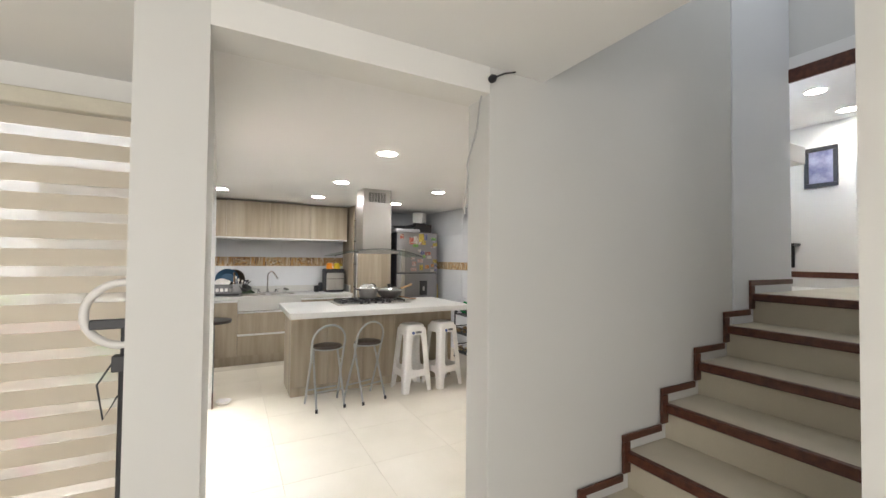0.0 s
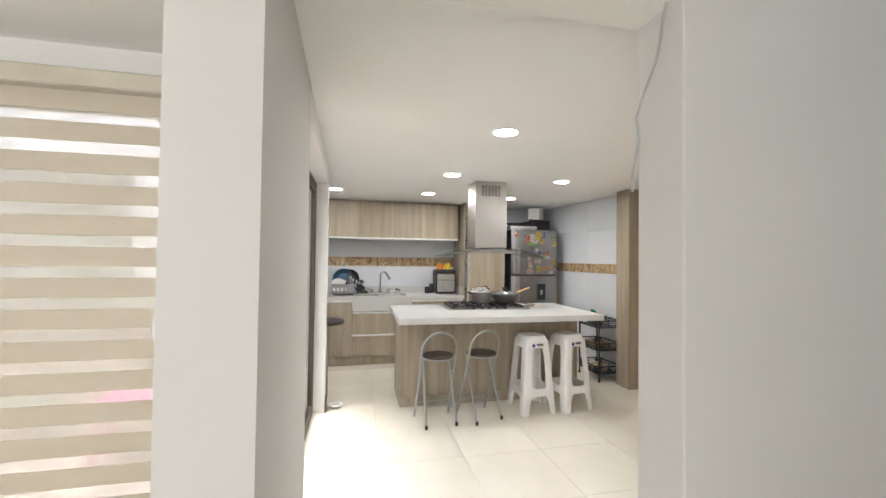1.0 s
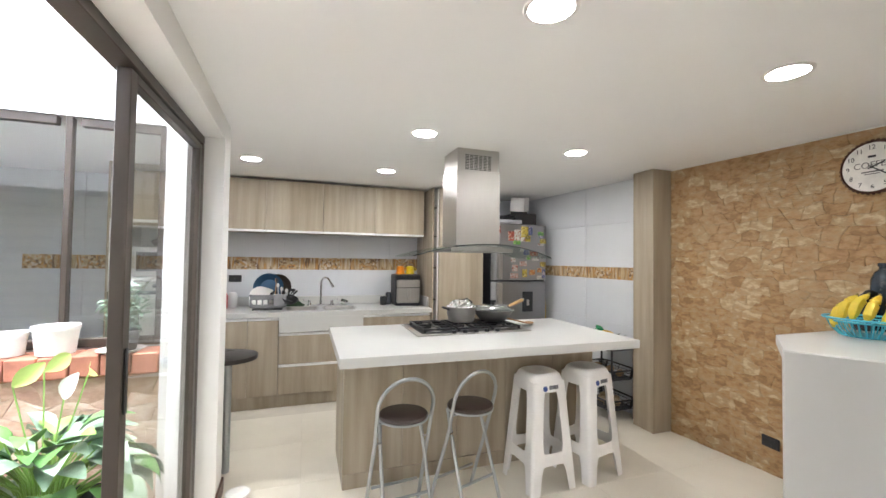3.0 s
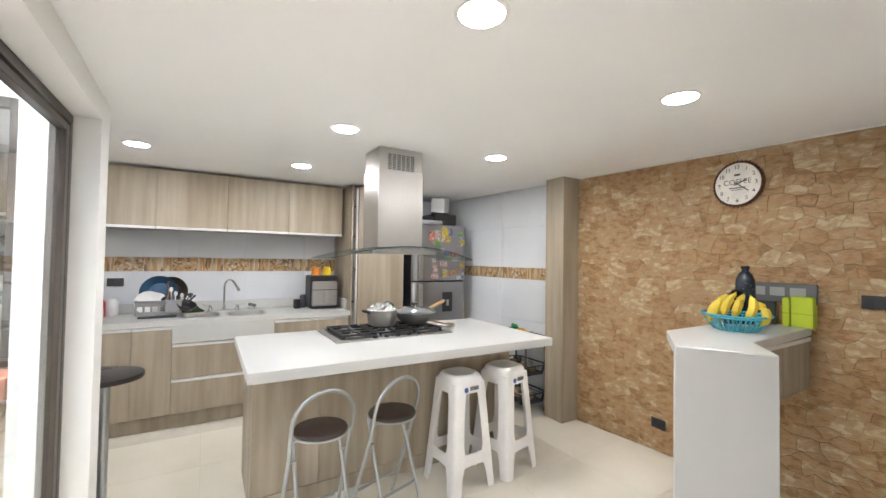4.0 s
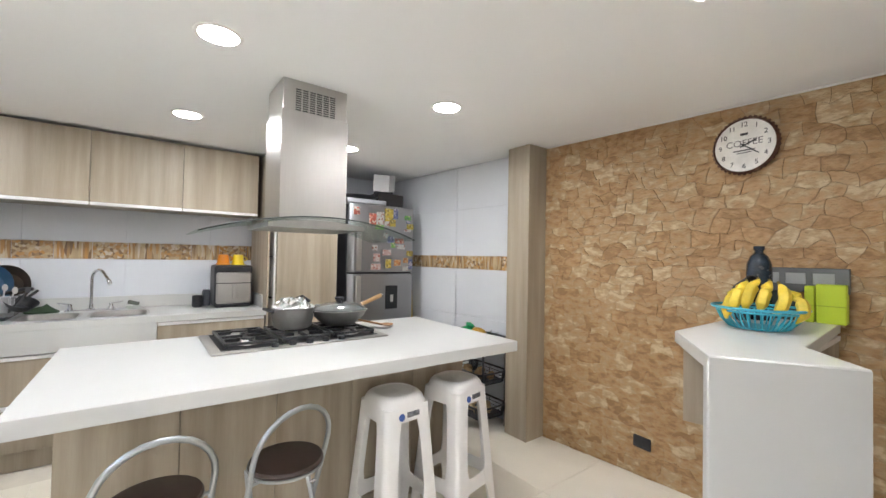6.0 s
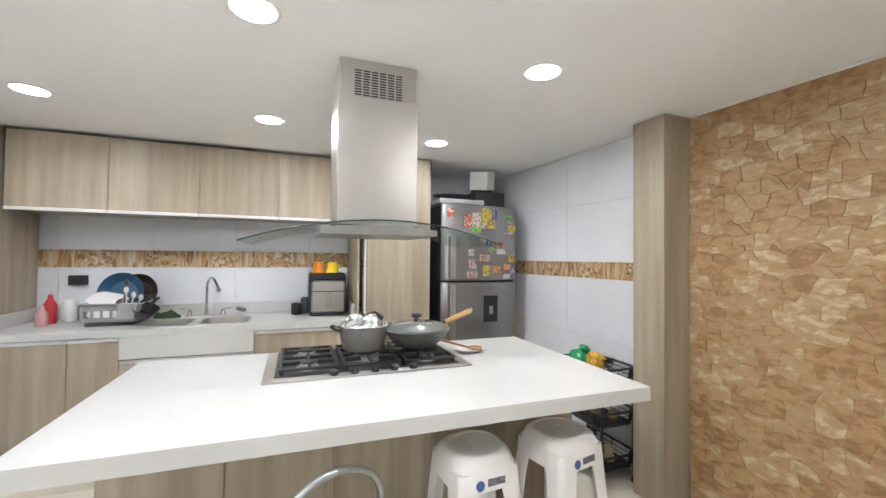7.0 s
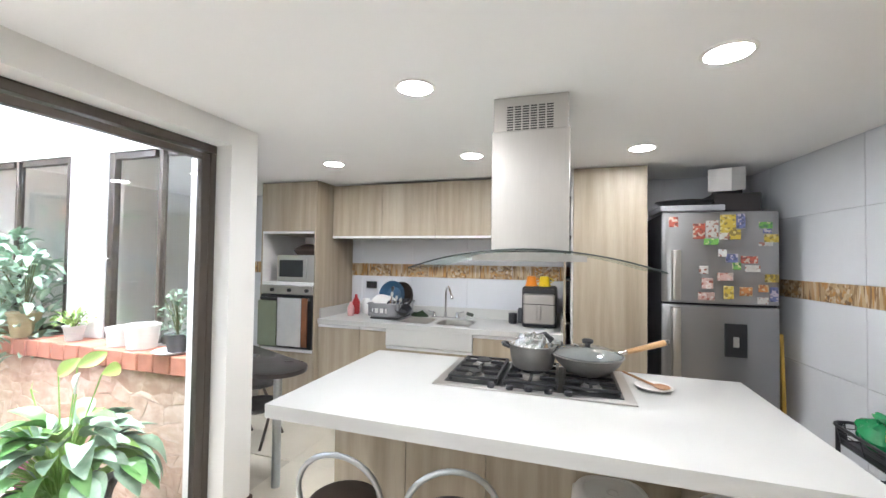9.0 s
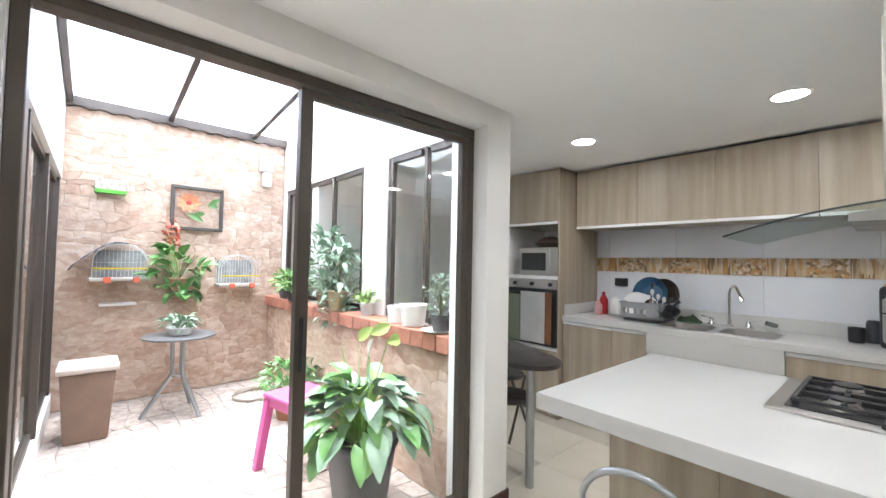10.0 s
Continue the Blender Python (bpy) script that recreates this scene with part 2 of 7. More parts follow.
# ---- the house: floor, walls, ceilings ----
bm = bmesh.new()
box(bm, -4.6, 7.2, -2.2, 2.42, -0.30, -0.008)
box(bm, -0.12, 4.6, 2.42, 6.9, -0.30, -0.008)
box(bm, -2.6, -0.12, 4.64, 6.9, -0.30, -0.008)
floor = structure("floor", bm, GROUT, "cream porcelain tile floor with thin beige joints", "floor")

bm = bmesh.new()
prism(bm, [(-2.6, 4.62), (xl(4.5) - 0.05, 4.62), (xl(4.5) - 0.05, 1.45), (4.4, 1.45), (4.4, 6.9), (-2.6, 6.9)], CEIL, CEIL + 0.14)
ceiling = structure("ceiling", bm, CEILP, "plain white plaster kitchen ceiling", "ceiling")
bm = bmesh.new()
box(bm, -4.6, 1.535, -2.2, 1.389, 2.28, 2.42)
box(bm, -4.6, 0.10, 1.389, 2.42, 2.262, 2.42)
tagged(part("ceiling_hall", bm, CEILP), "plain white plaster hall ceiling", "ceiling", "", "structure")
bm = bmesh.new()
box(bm, 1.5, 7.4, -2.2, 2.6, 3.9, 4.0)
tagged(part("ceiling_stair", bm, CEILP), "white stairwell ceiling above the flight", "ceiling", "", "structure")

bm = bmesh.new()
prism(bm, [(xw(1.47), 1.47), (xw(1.47) + 0.2, 1.47), (xw(4.53) + 0.2, 4.53), (xw(4.53), 4.53)], 0, CEIL)
wall_east = structure("wall_east", bm, STONEJ, "kitchen wall clad in ochre split-stone tiles", "wall")
bm = bmesh.new()
prism(bm, [(xw(4.53) + 0.012, 4.53), (xw(4.53) + 0.2, 4.53), (xw(6.9) + 0.2, 6.9), (xw(6.9) + 0.012, 6.9)], 0, CEIL)
wall_tiled = structure("wall_fridge_side", bm, GROUTW, "wall with glossy white tiles and a patterned band", "wall")
bm = bmesh.new()
box(bm, -2.6, 4.4, 6.612, 6.9, 0, CEIL)
wall_north = structure("wall_north", bm, GROUTW, "kitchen back wall with white tiles and a patterned band", "wall")
bm = bmesh.new()
box(bm, -2.75, -2.6, 4.62, 6.9, 0, CEIL)
structure("wall_nook", bm, WHITE, "plain white wall of the dining nook", "wall")

# the wall that holds the sliding door, with its head and end post
DOOR0, DOOR1, HEAD, FRAME0 = 2.455, 4.39, 2.135, 2.575
bm = bmesh.new()
prism(bm, [(0.012, 1.389), (xl(1.389), 1.389), (xl(DOOR0), DOOR0), (0.0, DOOR0)], 0, 2.30)
prism(bm, [(-0.04, DOOR0 + 0.0005), (0.085, DOOR0 + 0.0005), (0.085, FRAME0), (-0.04, FRAME0)], 0, 2.134)
structure("wall_west", bm, GREYW, "white wall stub beside the sliding door", "wall")
bm = bmesh.new()
prism(bm, [(-0.04, DOOR0), (xl(DOOR0), DOOR0), (xl(DOOR1), DOOR1), (-0.04, DOOR1)], HEAD, 2.62)
structure("wall_door_head", bm, WHITE, "white wall above the sliding door", "wall")
bm = bmesh.new()
prism(bm, [(-0.16, DOOR1), (xl(DOOR1), DOOR1), (xl(4.59), 4.59), (-0.16, 4.66)], 0, 2.62)
structure("wall_post", bm, WHITE, "white wall post at the end of the sliding door", "wall")
bm = bmesh.new()
prism(bm, [(-0.075, 2.525), (-0.075, 2.3), (-4.6, 2.3), (-4.6, 2.525)], 2.10, 2.90)
prism(bm, [(-0.075, 2.525), (-0.075, 2.3), (-4.6, 2.3), (-4.6, 2.525)], -0.1, 0.08)
structure("wall_living", bm, WHITE, "white wall round the living-room window", "wall")

# hall: beam over the kitchen opening and the stair wall
bm = bmesh.new()
prism(bm, [(xl(1.389), 1.389), (1.232, 1.389), (1.232, 1.562), (xl(1.562), 1.562)], 2.165, 2.40)
structure("beam_opening", bm, WHITE, "white beam over the kitchen opening", "beam")
bm = bmesh.new()
prism(bm, [(1.232, 1.389), (3.155, 1.389), (3.155, 1.562), (1.232, 1.562)], 0, 3.9)
soften(bm, 0.006, 2, 60)
structure("wall_stair", bm, GREYW, "tall grey-white wall beside the stairs", "wall")
bm = bmesh.new()
prism(bm, [(3.1555, 1.381), (3.95, 1.377), (3.95, 1.562), (3.1555, 1.562)], 0, 3.9)
soften(bm, 0.006, 2, 60)
structure("wall_stair_pier", bm, DAYLITW, "white pier between stair wall and landing, daylight put into its colour", "wall")
bm = bmesh.new()
box(bm, 1.72, 7.2, 0.20, 0.40, 0, 3.9)
structure("wall_stair_south", bm, WHITE, "white wall on the open side of the stairs", "wall")
bm = bmesh.new()
box(bm, 5.5, 5.65, 0.2, 2.6, 0, 3.9)
box(bm, 3.95, 5.5, 2.45, 2.6, 0, 3.9)
structure("wall_landing", bm, WHITE, "white landing wall at the stair head", "wall")
# added in front of the bright landing wall; its grey carries the shade there
bm = bmesh.new()
box(bm, 3.975, 4.075, 0.402, 2.449, 3.001, 3.9)
structure("wall_upper_hall", bm, GREYW, "upper-floor wall over the landing, grey-white for its shade", "wall")
# unseen closing walls; the last two boxes keep sky light out of the stairwell
bm = bmesh.new()
box(bm, -4.6, 7.2, -2.4, -2.2, 0, 4.0)
box(bm, -4.75, -4.6, -2.4, 2.42, 0, 2.42)
box(bm, 7.2, 7.35, -2.4, 0.2, 0, 4.0)
box(bm, 1.40, 1.534, -2.2, 1.388, 2.421, 3.9)
structure("wall_south", bm, WHITE, "plain unseen white walls added to close the hall and stairwell", "wall")


def downlight(x, y, z=CEIL, watts=LAMP_W, r=0.078):
    t = thing("ceiling_light", "round white recessed ceiling light, lit", "ceiling light", "recessed ceiling lights", "", pose(x, y, z))
    bm = bmesh.new()
    spin(bm, [(r * 0.93, -0.002), (r * 0.95, -0.006), (r * 1.12, -0.004), (r * 1.15, 0.0)], n=32, close=False)
    part("trim_ring", bm, PLASTW, t)
    bm = bmesh.new()
    spin(bm, [(0, -0.003), (r * 0.95, -0.003), (r * 0.95, 0.01), (0, 0.01)], n=32)
    part("diffuser", bm, LIT, t, "glowing round diffuser")
    la = new("lamp", bpy.data.lights.new("lamp", "AREA"))
    la.data.shape, la.data.size, la.data.energy, la.data.color = "DISK", 2 * r, watts, (0.98, 0.985, 1.0)
    la.matrix_world = pose(x, y, z - 0.012)
    return t


for lx, ly in ((0.152, 5.38), (1.294, 4.226), (1.275, 5.40), (2.47, 4.25), (2.397, 5.48), (1.313, 2.872), (2.488, 2.889)):
    downlight(lx, ly)

bm = bmesh.new()
prism(bm, [(xw(1.85) - 0.013, 1.85), (xw(1.85) - 0.001, 1.85), (xw(4.41) - 0.001, 4.41), (xw(4.41) - 0.013, 4.41)], CEIL - 0.010, CEIL - 0.001)
structure("trim_stone_wall", bm, WHITE, "thin white sealant line over the stone wall", "trim")

# ---- sliding door ----
def sliding_door():
    d = thing("door_1", "dark bronze aluminium sliding door with clear glass, slid half open", "sliding door", "", "structure")
    x = -0.02
    bm = bmesh.new()
    box(bm, x - 0.03, x + 0.05, FRAME0, DOOR1, HEAD - 0.045, HEAD - 0.001)
    box(bm, x - 0.03, x + 0.05, FRAME0, FRAME0 + 0.04, 0.0, HEAD - 0.046)
    box(bm, x - 0.03, x + 0.05, DOOR1 - 0.04, DOOR1 - 0.001, 0.0, HEAD - 0.046)
    box(bm, x - 0.03, x + 0.05, FRAME0 + 0.041, DOOR1 - 0.041, 0.0, 0.03)
    part("door_frame", soften(bm, 0.003, 1), DARKF, d)
    for y0, y1, dx in ((3.375, 4.349, 0.026),):
        bm = bmesh.new()
        w = 0.05
        for q in ((y0 + 0.010, y0 + w + 0.012, 0.032, HEAD - 0.058), (y1 - w, y1, 0.032, HEAD - 0.058), (y0 + w + 0.012, y1 - w, 0.032, 0.10), (y0 + w + 0.012, y1 - w, HEAD - 0.092, HEAD - 0.058)):
            box(bm, x + dx - 0.022, x + dx + 0.022, *q[:2], *q[2:])
        sash = part("sash", soften(bm, 0.003, 1), DARKF, d)
        bm = bmesh.new()
        box(bm, x + dx - 0.003, x + dx + 0.003, y0 + w, y1 - w, 0.095, HEAD - 0.09)
        g = part("pane", bm, GLASS, sash, "clear glass pane")
        g.visible_shadow = False
        bm = bmesh.new()
        box(bm, x + dx + 0.0225, x + dx + 0.030, y0 + 0.024, y0 + 0.044, 0.92, 1.14)
        part("pull", soften(bm, 0.003, 1), BLACK, sash)
    return d


sliding_door()

# ---- island ----
def island():
    t = thing("kitchen_island", "oak-laminate kitchen island base with grooved panels", "kitchen island")
    x0, x1, y0, y1 = 0.836, 2.735, 4.376, 4.93
    block("body", WOOD, t, x0 + 0.02, x1 - 0.02, y0 + 0.02, y1 - 0.02, 0.0, 0.864)
    n = 5
    w = (x1 - x0) / n
    for k in range(n):
        block("panel", WOOD, t, x0 + k * w + 0.0012, x0 + (k + 1) * w - 0.0012, y0, y0 + 0.018, 0.095, 0.864, 0.0012)
    block("plinth", WOOD, t, x0, x1, y0 + 0.002, y0 + 0.018, 0.0, 0.091, 0.001)
    block("side_panel", WOOD, t, x0, x0 + 0.018, y0 + 0.0185, y1, 0.0, 0.864, 0.001)
    block("side_panel", WOOD, t, x1 - 0.018, x1, y0 + 0.0185, y1, 0.0, 0.864, 0.001)
    return t


island()
t = thing("island_worktop", "thick white quartz worktop on the island", "worktop")
bm = bmesh.new()
prism(bm, [(0.771, 3.962), (2.757, 3.934), (2.762, 4.975), (0.776, 4.975)], 0.8955, 0.92)
rim = [e for e in bm.edges if min(v.co.z for v in e.verts) > 0.91]
bmesh.ops.bevel(bm, geom=rim, offset=0.003, segments=2, affect="EDGES", profile=0.6)
part("slab", bm, QUARTZ, t)
bm = bmesh.new()
for q in ([(0.771, 3.962), (2.757, 3.934), (2.7572, 3.964), (0.7712, 3.992)], [(0.7712, 3.9922), (0.801, 3.9918), (0.806, 4.945), (0.7762, 4.945)], [(2.7272, 3.9644), (2.7572, 3.9642), (2.762, 4.945), (2.732, 4.945)], [(0.776, 4.9452), (2.762, 4.9452), (2.762, 4.975), (0.776, 4.975)]):
    prism(bm, q, 0.865, 0.8955)
part("mitred_edge", bm, QUARTZ, t)

# ---- back run ----
def door_front(parent, x0, x1, y, z0, z1, name="door"):
    return block(name, WOOD, parent, x0 + 0.0015, x1 - 0.0015, y, y + 0.018, z0, z1, 0.0015)


def upper_cabinets():
    for k in range(4):
        x0 = -0.345 + 0.5525 * k
        t = thing("wall_cabinet", "oak-laminate wall cabinet with an aluminium edge pull", "wall cabinet", "wall cabinets over the sink")
        block("body", WOOD, t, x0 + 0.001, x0 + 0.5515, 6.176, 6.595, 1.715, 2.238, 0.001)
        d = door_front(t, x0, x0 + 0.5525, 6.155, 1.728, 2.236)
        block("handle", ALU, d, x0 + 0.003, x0 + 0.5495, 6.148, 6.172, 1.704, 1.7265, 0.002, "aluminium edge pull")


def base_cabinets():
    fy = 5.955
    def unit(x0, x1, fronts, label):
        t = thing("base_cabinet", label, "base cabinet", "base cabinets under the sink counter")
        block("body", WOOD, t, x0 + 0.001, x1 - 0.001, fy + 0.021, 6.59, 0.12, 0.70 if len(fronts) == 2 and fronts[0][2] < 0.5 else 0.868, 0.001)
        block("plinth", WOOD, t, x0, x1, fy + 0.03, fy + 0.05, 0.0, 0.118, 0.001)
        for a, b, z0, z1 in fronts:
            d = door_front(t, a, b, fy, z0, z1)
            block("handle", ALU, d, a + 0.003, b - 0.003, fy - 0.006, fy + 0.018, z1 + 0.001, z1 + 0.024, 0.002, "aluminium edge pull")
    unit(-0.355, 0.363, [(-0.355, 0.09, 0.125, 0.842), (0.09, 0.363, 0.125, 0.842)], "two-door oak-laminate base cabinet")
    unit(0.363, 1.17, [(0.363, 1.17, 0.125, 0.388), (0.363, 1.17, 0.416, 0.69)], "oak-laminate drawer cabinet under the sink")
    unit(1.17, 1.895, [(1.17, 1.895, 0.67, 0.842), (1.17, 1.895, 0.125, 0.642)], "oak-laminate drawer cabinet beside the sink")


def sink_counter():
    t = thing("sink_worktop", "white quartz worktop with a double steel sink and deep apron", "worktop")
    X0, X1, Y0, Y1, Z = -0.357, 1.905, 5.94, 6.60, 0.918
    b1, b2 = (0.42, 0.72, 6.06, 6.37), (0.79, 1.11, 6.06, 6.37)
    bm = bmesh.new()
    xs = [X0, b1[0], b1[1], b2[0], b2[1], X1]
    ys = [Y0, b1[2], b1[3], Y1]
    for i in range(5):
        for j in range(3):
            if j == 1 and i in (1, 3):
                continue
            f = [bm.verts.new(v) for v in ((xs[i], ys[j], Z), (xs[i + 1], ys[j], Z), (xs[i + 1], ys[j + 1], Z), (xs[i], ys[j + 1], Z))]
            bm.faces.new(f)
    bmesh.ops.remove_doubles(bm, verts=bm.verts, dist=1e-5)
    r = bmesh.ops.extrude_face_region(bm, geom=list(bm.faces))
    for v in r["geom"]:
        if isinstance(v, bmesh.types.BMVert):
            v.co.z -= 0.046
    bmesh.ops.recalc_face_normals(bm, faces=bm.faces)
    part("slab", bm, QUARTZ, t)
    block("apron", QUARTZ, t, 0.365, 1.168, Y0, 5.975, 0.722, Z - 0.0465, 0.002)
    block("upstand", QUARTZ, t, X0 + 0.02, X1 - 0.02, 6.58, 6.60, Z, Z + 0.095, 0.002)
    block("upstand", QUARTZ, t, X0, X0 + 0.018, Y0 + 0.03, 6.60, Z, Z + 0.095, 0.002)
    block("upstand", QUARTZ, t, X1 - 0.018, X1, Y0 + 0.12, 6.60, Z, Z + 0.11, 0.002)
    for a, b, c, d in (b1, b2):
        bm = bmesh.new()
        n = 8
        def ring(z, inset, rad):
            out = []
            for cx, cy, s in ((b - rad, d - rad, 0), (a + rad, d - rad, 1), (a + rad, c + rad, 2), (b - rad, c + rad, 3)):
                for k in range(n):
                    w = math.pi / 2 * (s + k / (n - 1))
                    out.append(bm.verts.new((cx + (rad - inset) * math.cos(w), cy + (rad - inset) * math.sin(w), z)))
            return out
        rr = [ring(Z + 0.003, -0.018, 0.07), ring(Z + 0.001, 0.0, 0.07), ring(Z - 0.02, 0.004, 0.07), ring(Z - 0.15, 0.012, 0.07), ring(Z - 0.165, 0.04, 0.07)]
        for p, q in zip(rr, rr[1:]):
            for k in range(len(p)):
                bm.faces.new((p[k], p[(k + 1) % len(p)], q[(k + 1) % len(p)], q[k]))
        bm.faces.new(rr[-1])
        bmesh.ops.recalc_face_normals(bm, faces=bm.faces)
        for f in bm.faces:
            f.normal_flip()
        bowl = part("sink_bowl", bm, STEEL, t, "stainless steel sink bowl")
        bm = bmesh.new()
        spin(bm, [(0, 0.004), (0.03, 0.004), (0.035, 0.0)], ((a + b) / 2, (c + d) / 2, Z - 0.164), 20)
        part("drain", bm, CHROME, bowl)


upper_cabinets()
base_cabinets()
sink_counter()


def oven_tower():
    t = thing("oven_tower", "tall oak-laminate tower cabinet with microwave niche and oven", "tall cabinet")
    x0, x1, y0, y1 = -1.0, -0.362, 5.90, 6.59
    bm = bmesh.new()
    box(bm, x0, x0 + 0.018, y0, y1, 0.0, 2.25)
    part("side_panel", soften(bm, 0.001, 1), WOOD, t)
    bm = bmesh.new()
    box(bm, x1 - 0.018, x1, y0, y1, 0.0, 2.25)
    part("side_panel", soften(bm, 0.001, 1), WOOD, t)
    block("upper_box", WOOD, t, x0 + 0.019, x1 - 0.019, y0 + 0.022, y1, 1.74, 2.25, 0.001)
    d = door_front(t, x0 + 0.019, x1 - 0.019, y0, 1.765, 2.245)
    block("handle", ALU, d, x0 + 0.02, x1 - 0.02, y0 - 0.006, y0 + 0.018, 1.738, 1.762, 0.002, "aluminium edge pull")
    block("niche_floor", PLASTW, t, x0 + 0.019, x1 - 0.019, y0 + 0.002, y1, 1.232, 1.262, 0.001)
    block("niche_back", PLASTW, t, x0 + 0.019, x1 - 0.019, y1 - 0.02, y1 - 0.001, 1.263, 1.738, 0.001)
    block("niche_lining", PLASTW, t, x0 + 0.0185, x0 + 0.024, y0 + 0.002, y1 - 0.021, 1.263, 1.738, 0.001)
    block("lower_box", WOOD, t, x0 + 0.019, x1 - 0.019, y0 + 0.022, y1, 0.0, 0.62, 0.001)
    block("lower_rail", ALU, t, x0 + 0.019, x1 - 0.019, y0 - 0.004, y0 + 0.02, 0.59, 0.618, 0.001)
    door_front(t, x0 + 0.019, x1 - 0.019, y0, 0.12, 0.588)


def oven():
    t = thing("built_in_oven", "built-in steel oven with a covered glass door", "oven")
    x0, x1, y = -0.978, -0.384, 5.885
    block("body", BLACK, t, x0, x1, y + 0.02, 6.5, 0.623, 1.229)
    block("control_panel", STEEL, t, x0, x1, y, y + 0.019, 1.145, 1.229)
    d = block("oven_door", BLACK, t, x0, x1, y, y + 0.019, 0.625, 1.14, 0.003, "black glass oven door")
    bm = bmesh.new()
    sweep(bm, [(x0 + 0.03, y, 1.10), (x0 + 0.03, y - 0.04, 1.105), (x1 - 0.03, y - 0.04, 1.105), (x1 - 0.03, y, 1.10)], 0.009)
    part("handle", bm, BLACK, d)
    for k in range(3):
        bm = bmesh.new()
        sweep(bm, [(x0 + 0.14 + 0.2 * k, y, 1.187), (x0 + 0.14 + 0.2 * k, y - 0.022, 1.187)], 0.017, 14)
        part("knob", bm, BLACKP, t)
    # flat boards and a tray leaning on the oven door
    b = thing("cutting_board", "olive-green cutting board hung on the oven door", "cutting board")
    block("board", material("olive board", (0.16, 0.18, 0.12), 0.6), b, x0 + 0.02, x0 + 0.24, y - 0.062, y - 0.05, 0.65, 1.085, 0.004)
    b = thing("dish_towel", "white dish towel hung over the oven handle", "towel")
    bm = bmesh.new()
    n = 14
    vs = []
    for i in range(n + 1):
        u = i / n
        vs.append([bm.verts.new((x0 + 0.245 + 0.27 * u, y - 0.055 - 0.004 * math.sin(9 * u) * k / 6, 1.118 - 0.46 * k / 6)) for k in range(7)])
    for i in range(n):
        for k in range(6):
            bm.faces.new((vs[i][k], vs[i + 1][k], vs[i + 1][k + 1], vs[i][k + 1]))
    bmesh.ops.solidify(bm, geom=list(bm.faces), thickness=0.004)
    part("cloth", bm, material("white cotton", (0.78, 0.77, 0.74), 0.9, bump=0.04), b)
    b = thing("wooden_board", "red-brown wooden board leaning beside the oven towel", "cutting board")
    block("board", material("red-brown board", (0.22, 0.08, 0.03), 0.5, vary=0.15), b, x1 - 0.075, x1 - 0.01, y - 0.06, y - 0.048, 0.66, 1.12, 0.004)


def microwave():
    t = thing("microwave", "silver microwave oven in the cabinet niche", "microwave")
    x0, x1, y0, y1, z0, z1 = -0.83, -0.385, 5.93, 6.30, 1.263, 1.53
    block("body", STEEL, t, x0, x1, y0 + 0.02, y1, z0, z1, 0.006)
    d = block("door", STEEL, t, x0, x1 - 0.10, y0, y0 + 0.019, z0 + 0.004, z1 - 0.004, 0.004)
    block("window", BLACK, d, x0 + 0.03, x1 - 0.14, y0 - 0.003, y0 + 0.004, z0 + 0.05, z1 - 0.05, 0.001)
    block("control_panel", STEEL, t, x1 - 0.098, x1, y0, y0 + 0.019, z0 + 0.004, z1 - 0.004, 0.003)
    b = thing("bread_basket", "dark lidded basket on the microwave", "basket")
    bm = bmesh.new()
    spin(bm, [(0.10, 0), (0.15, 0.06), (0.14, 0.075), (0.06, 0.12), (0, 0.13)], (-0.60, 6.12, 1.5155), 20)
    part("basket", bm, material("dark brown wicker", (0.07, 0.05, 0.04), 0.7, bump=0.1, fine=200), b)


oven_tower()
oven()
microwave()


def pantry():
    t = thing("tall_cabinet", "full-height oak-laminate pantry cabinet beside the fridge", "tall cabinet")
    block("side_panel", WOOD, t, 1.908, 1.926, 5.96, 6.59, 0.0, 2.245, 0.001)
    block("inner_side", PLASTW, t, 1.965, 1.98, 5.97, 6.59, 0.0, 2.24, 0.001)
    # near-black shelves: the shade of the narrow gap is put into their colour
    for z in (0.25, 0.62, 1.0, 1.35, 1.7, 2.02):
        block("shelf", SHADEIN, t, 1.927, 1.964, 6.0, 6.59, z, z + 0.015, 0.001)
    block("body", WOOD, t, 1.982, 2.515, 5.972, 6.59, 0.0, 2.243, 0.001)
    door_front(t, 1.982, 2.516, 5.95, 0.10, 2.245)


pantry()


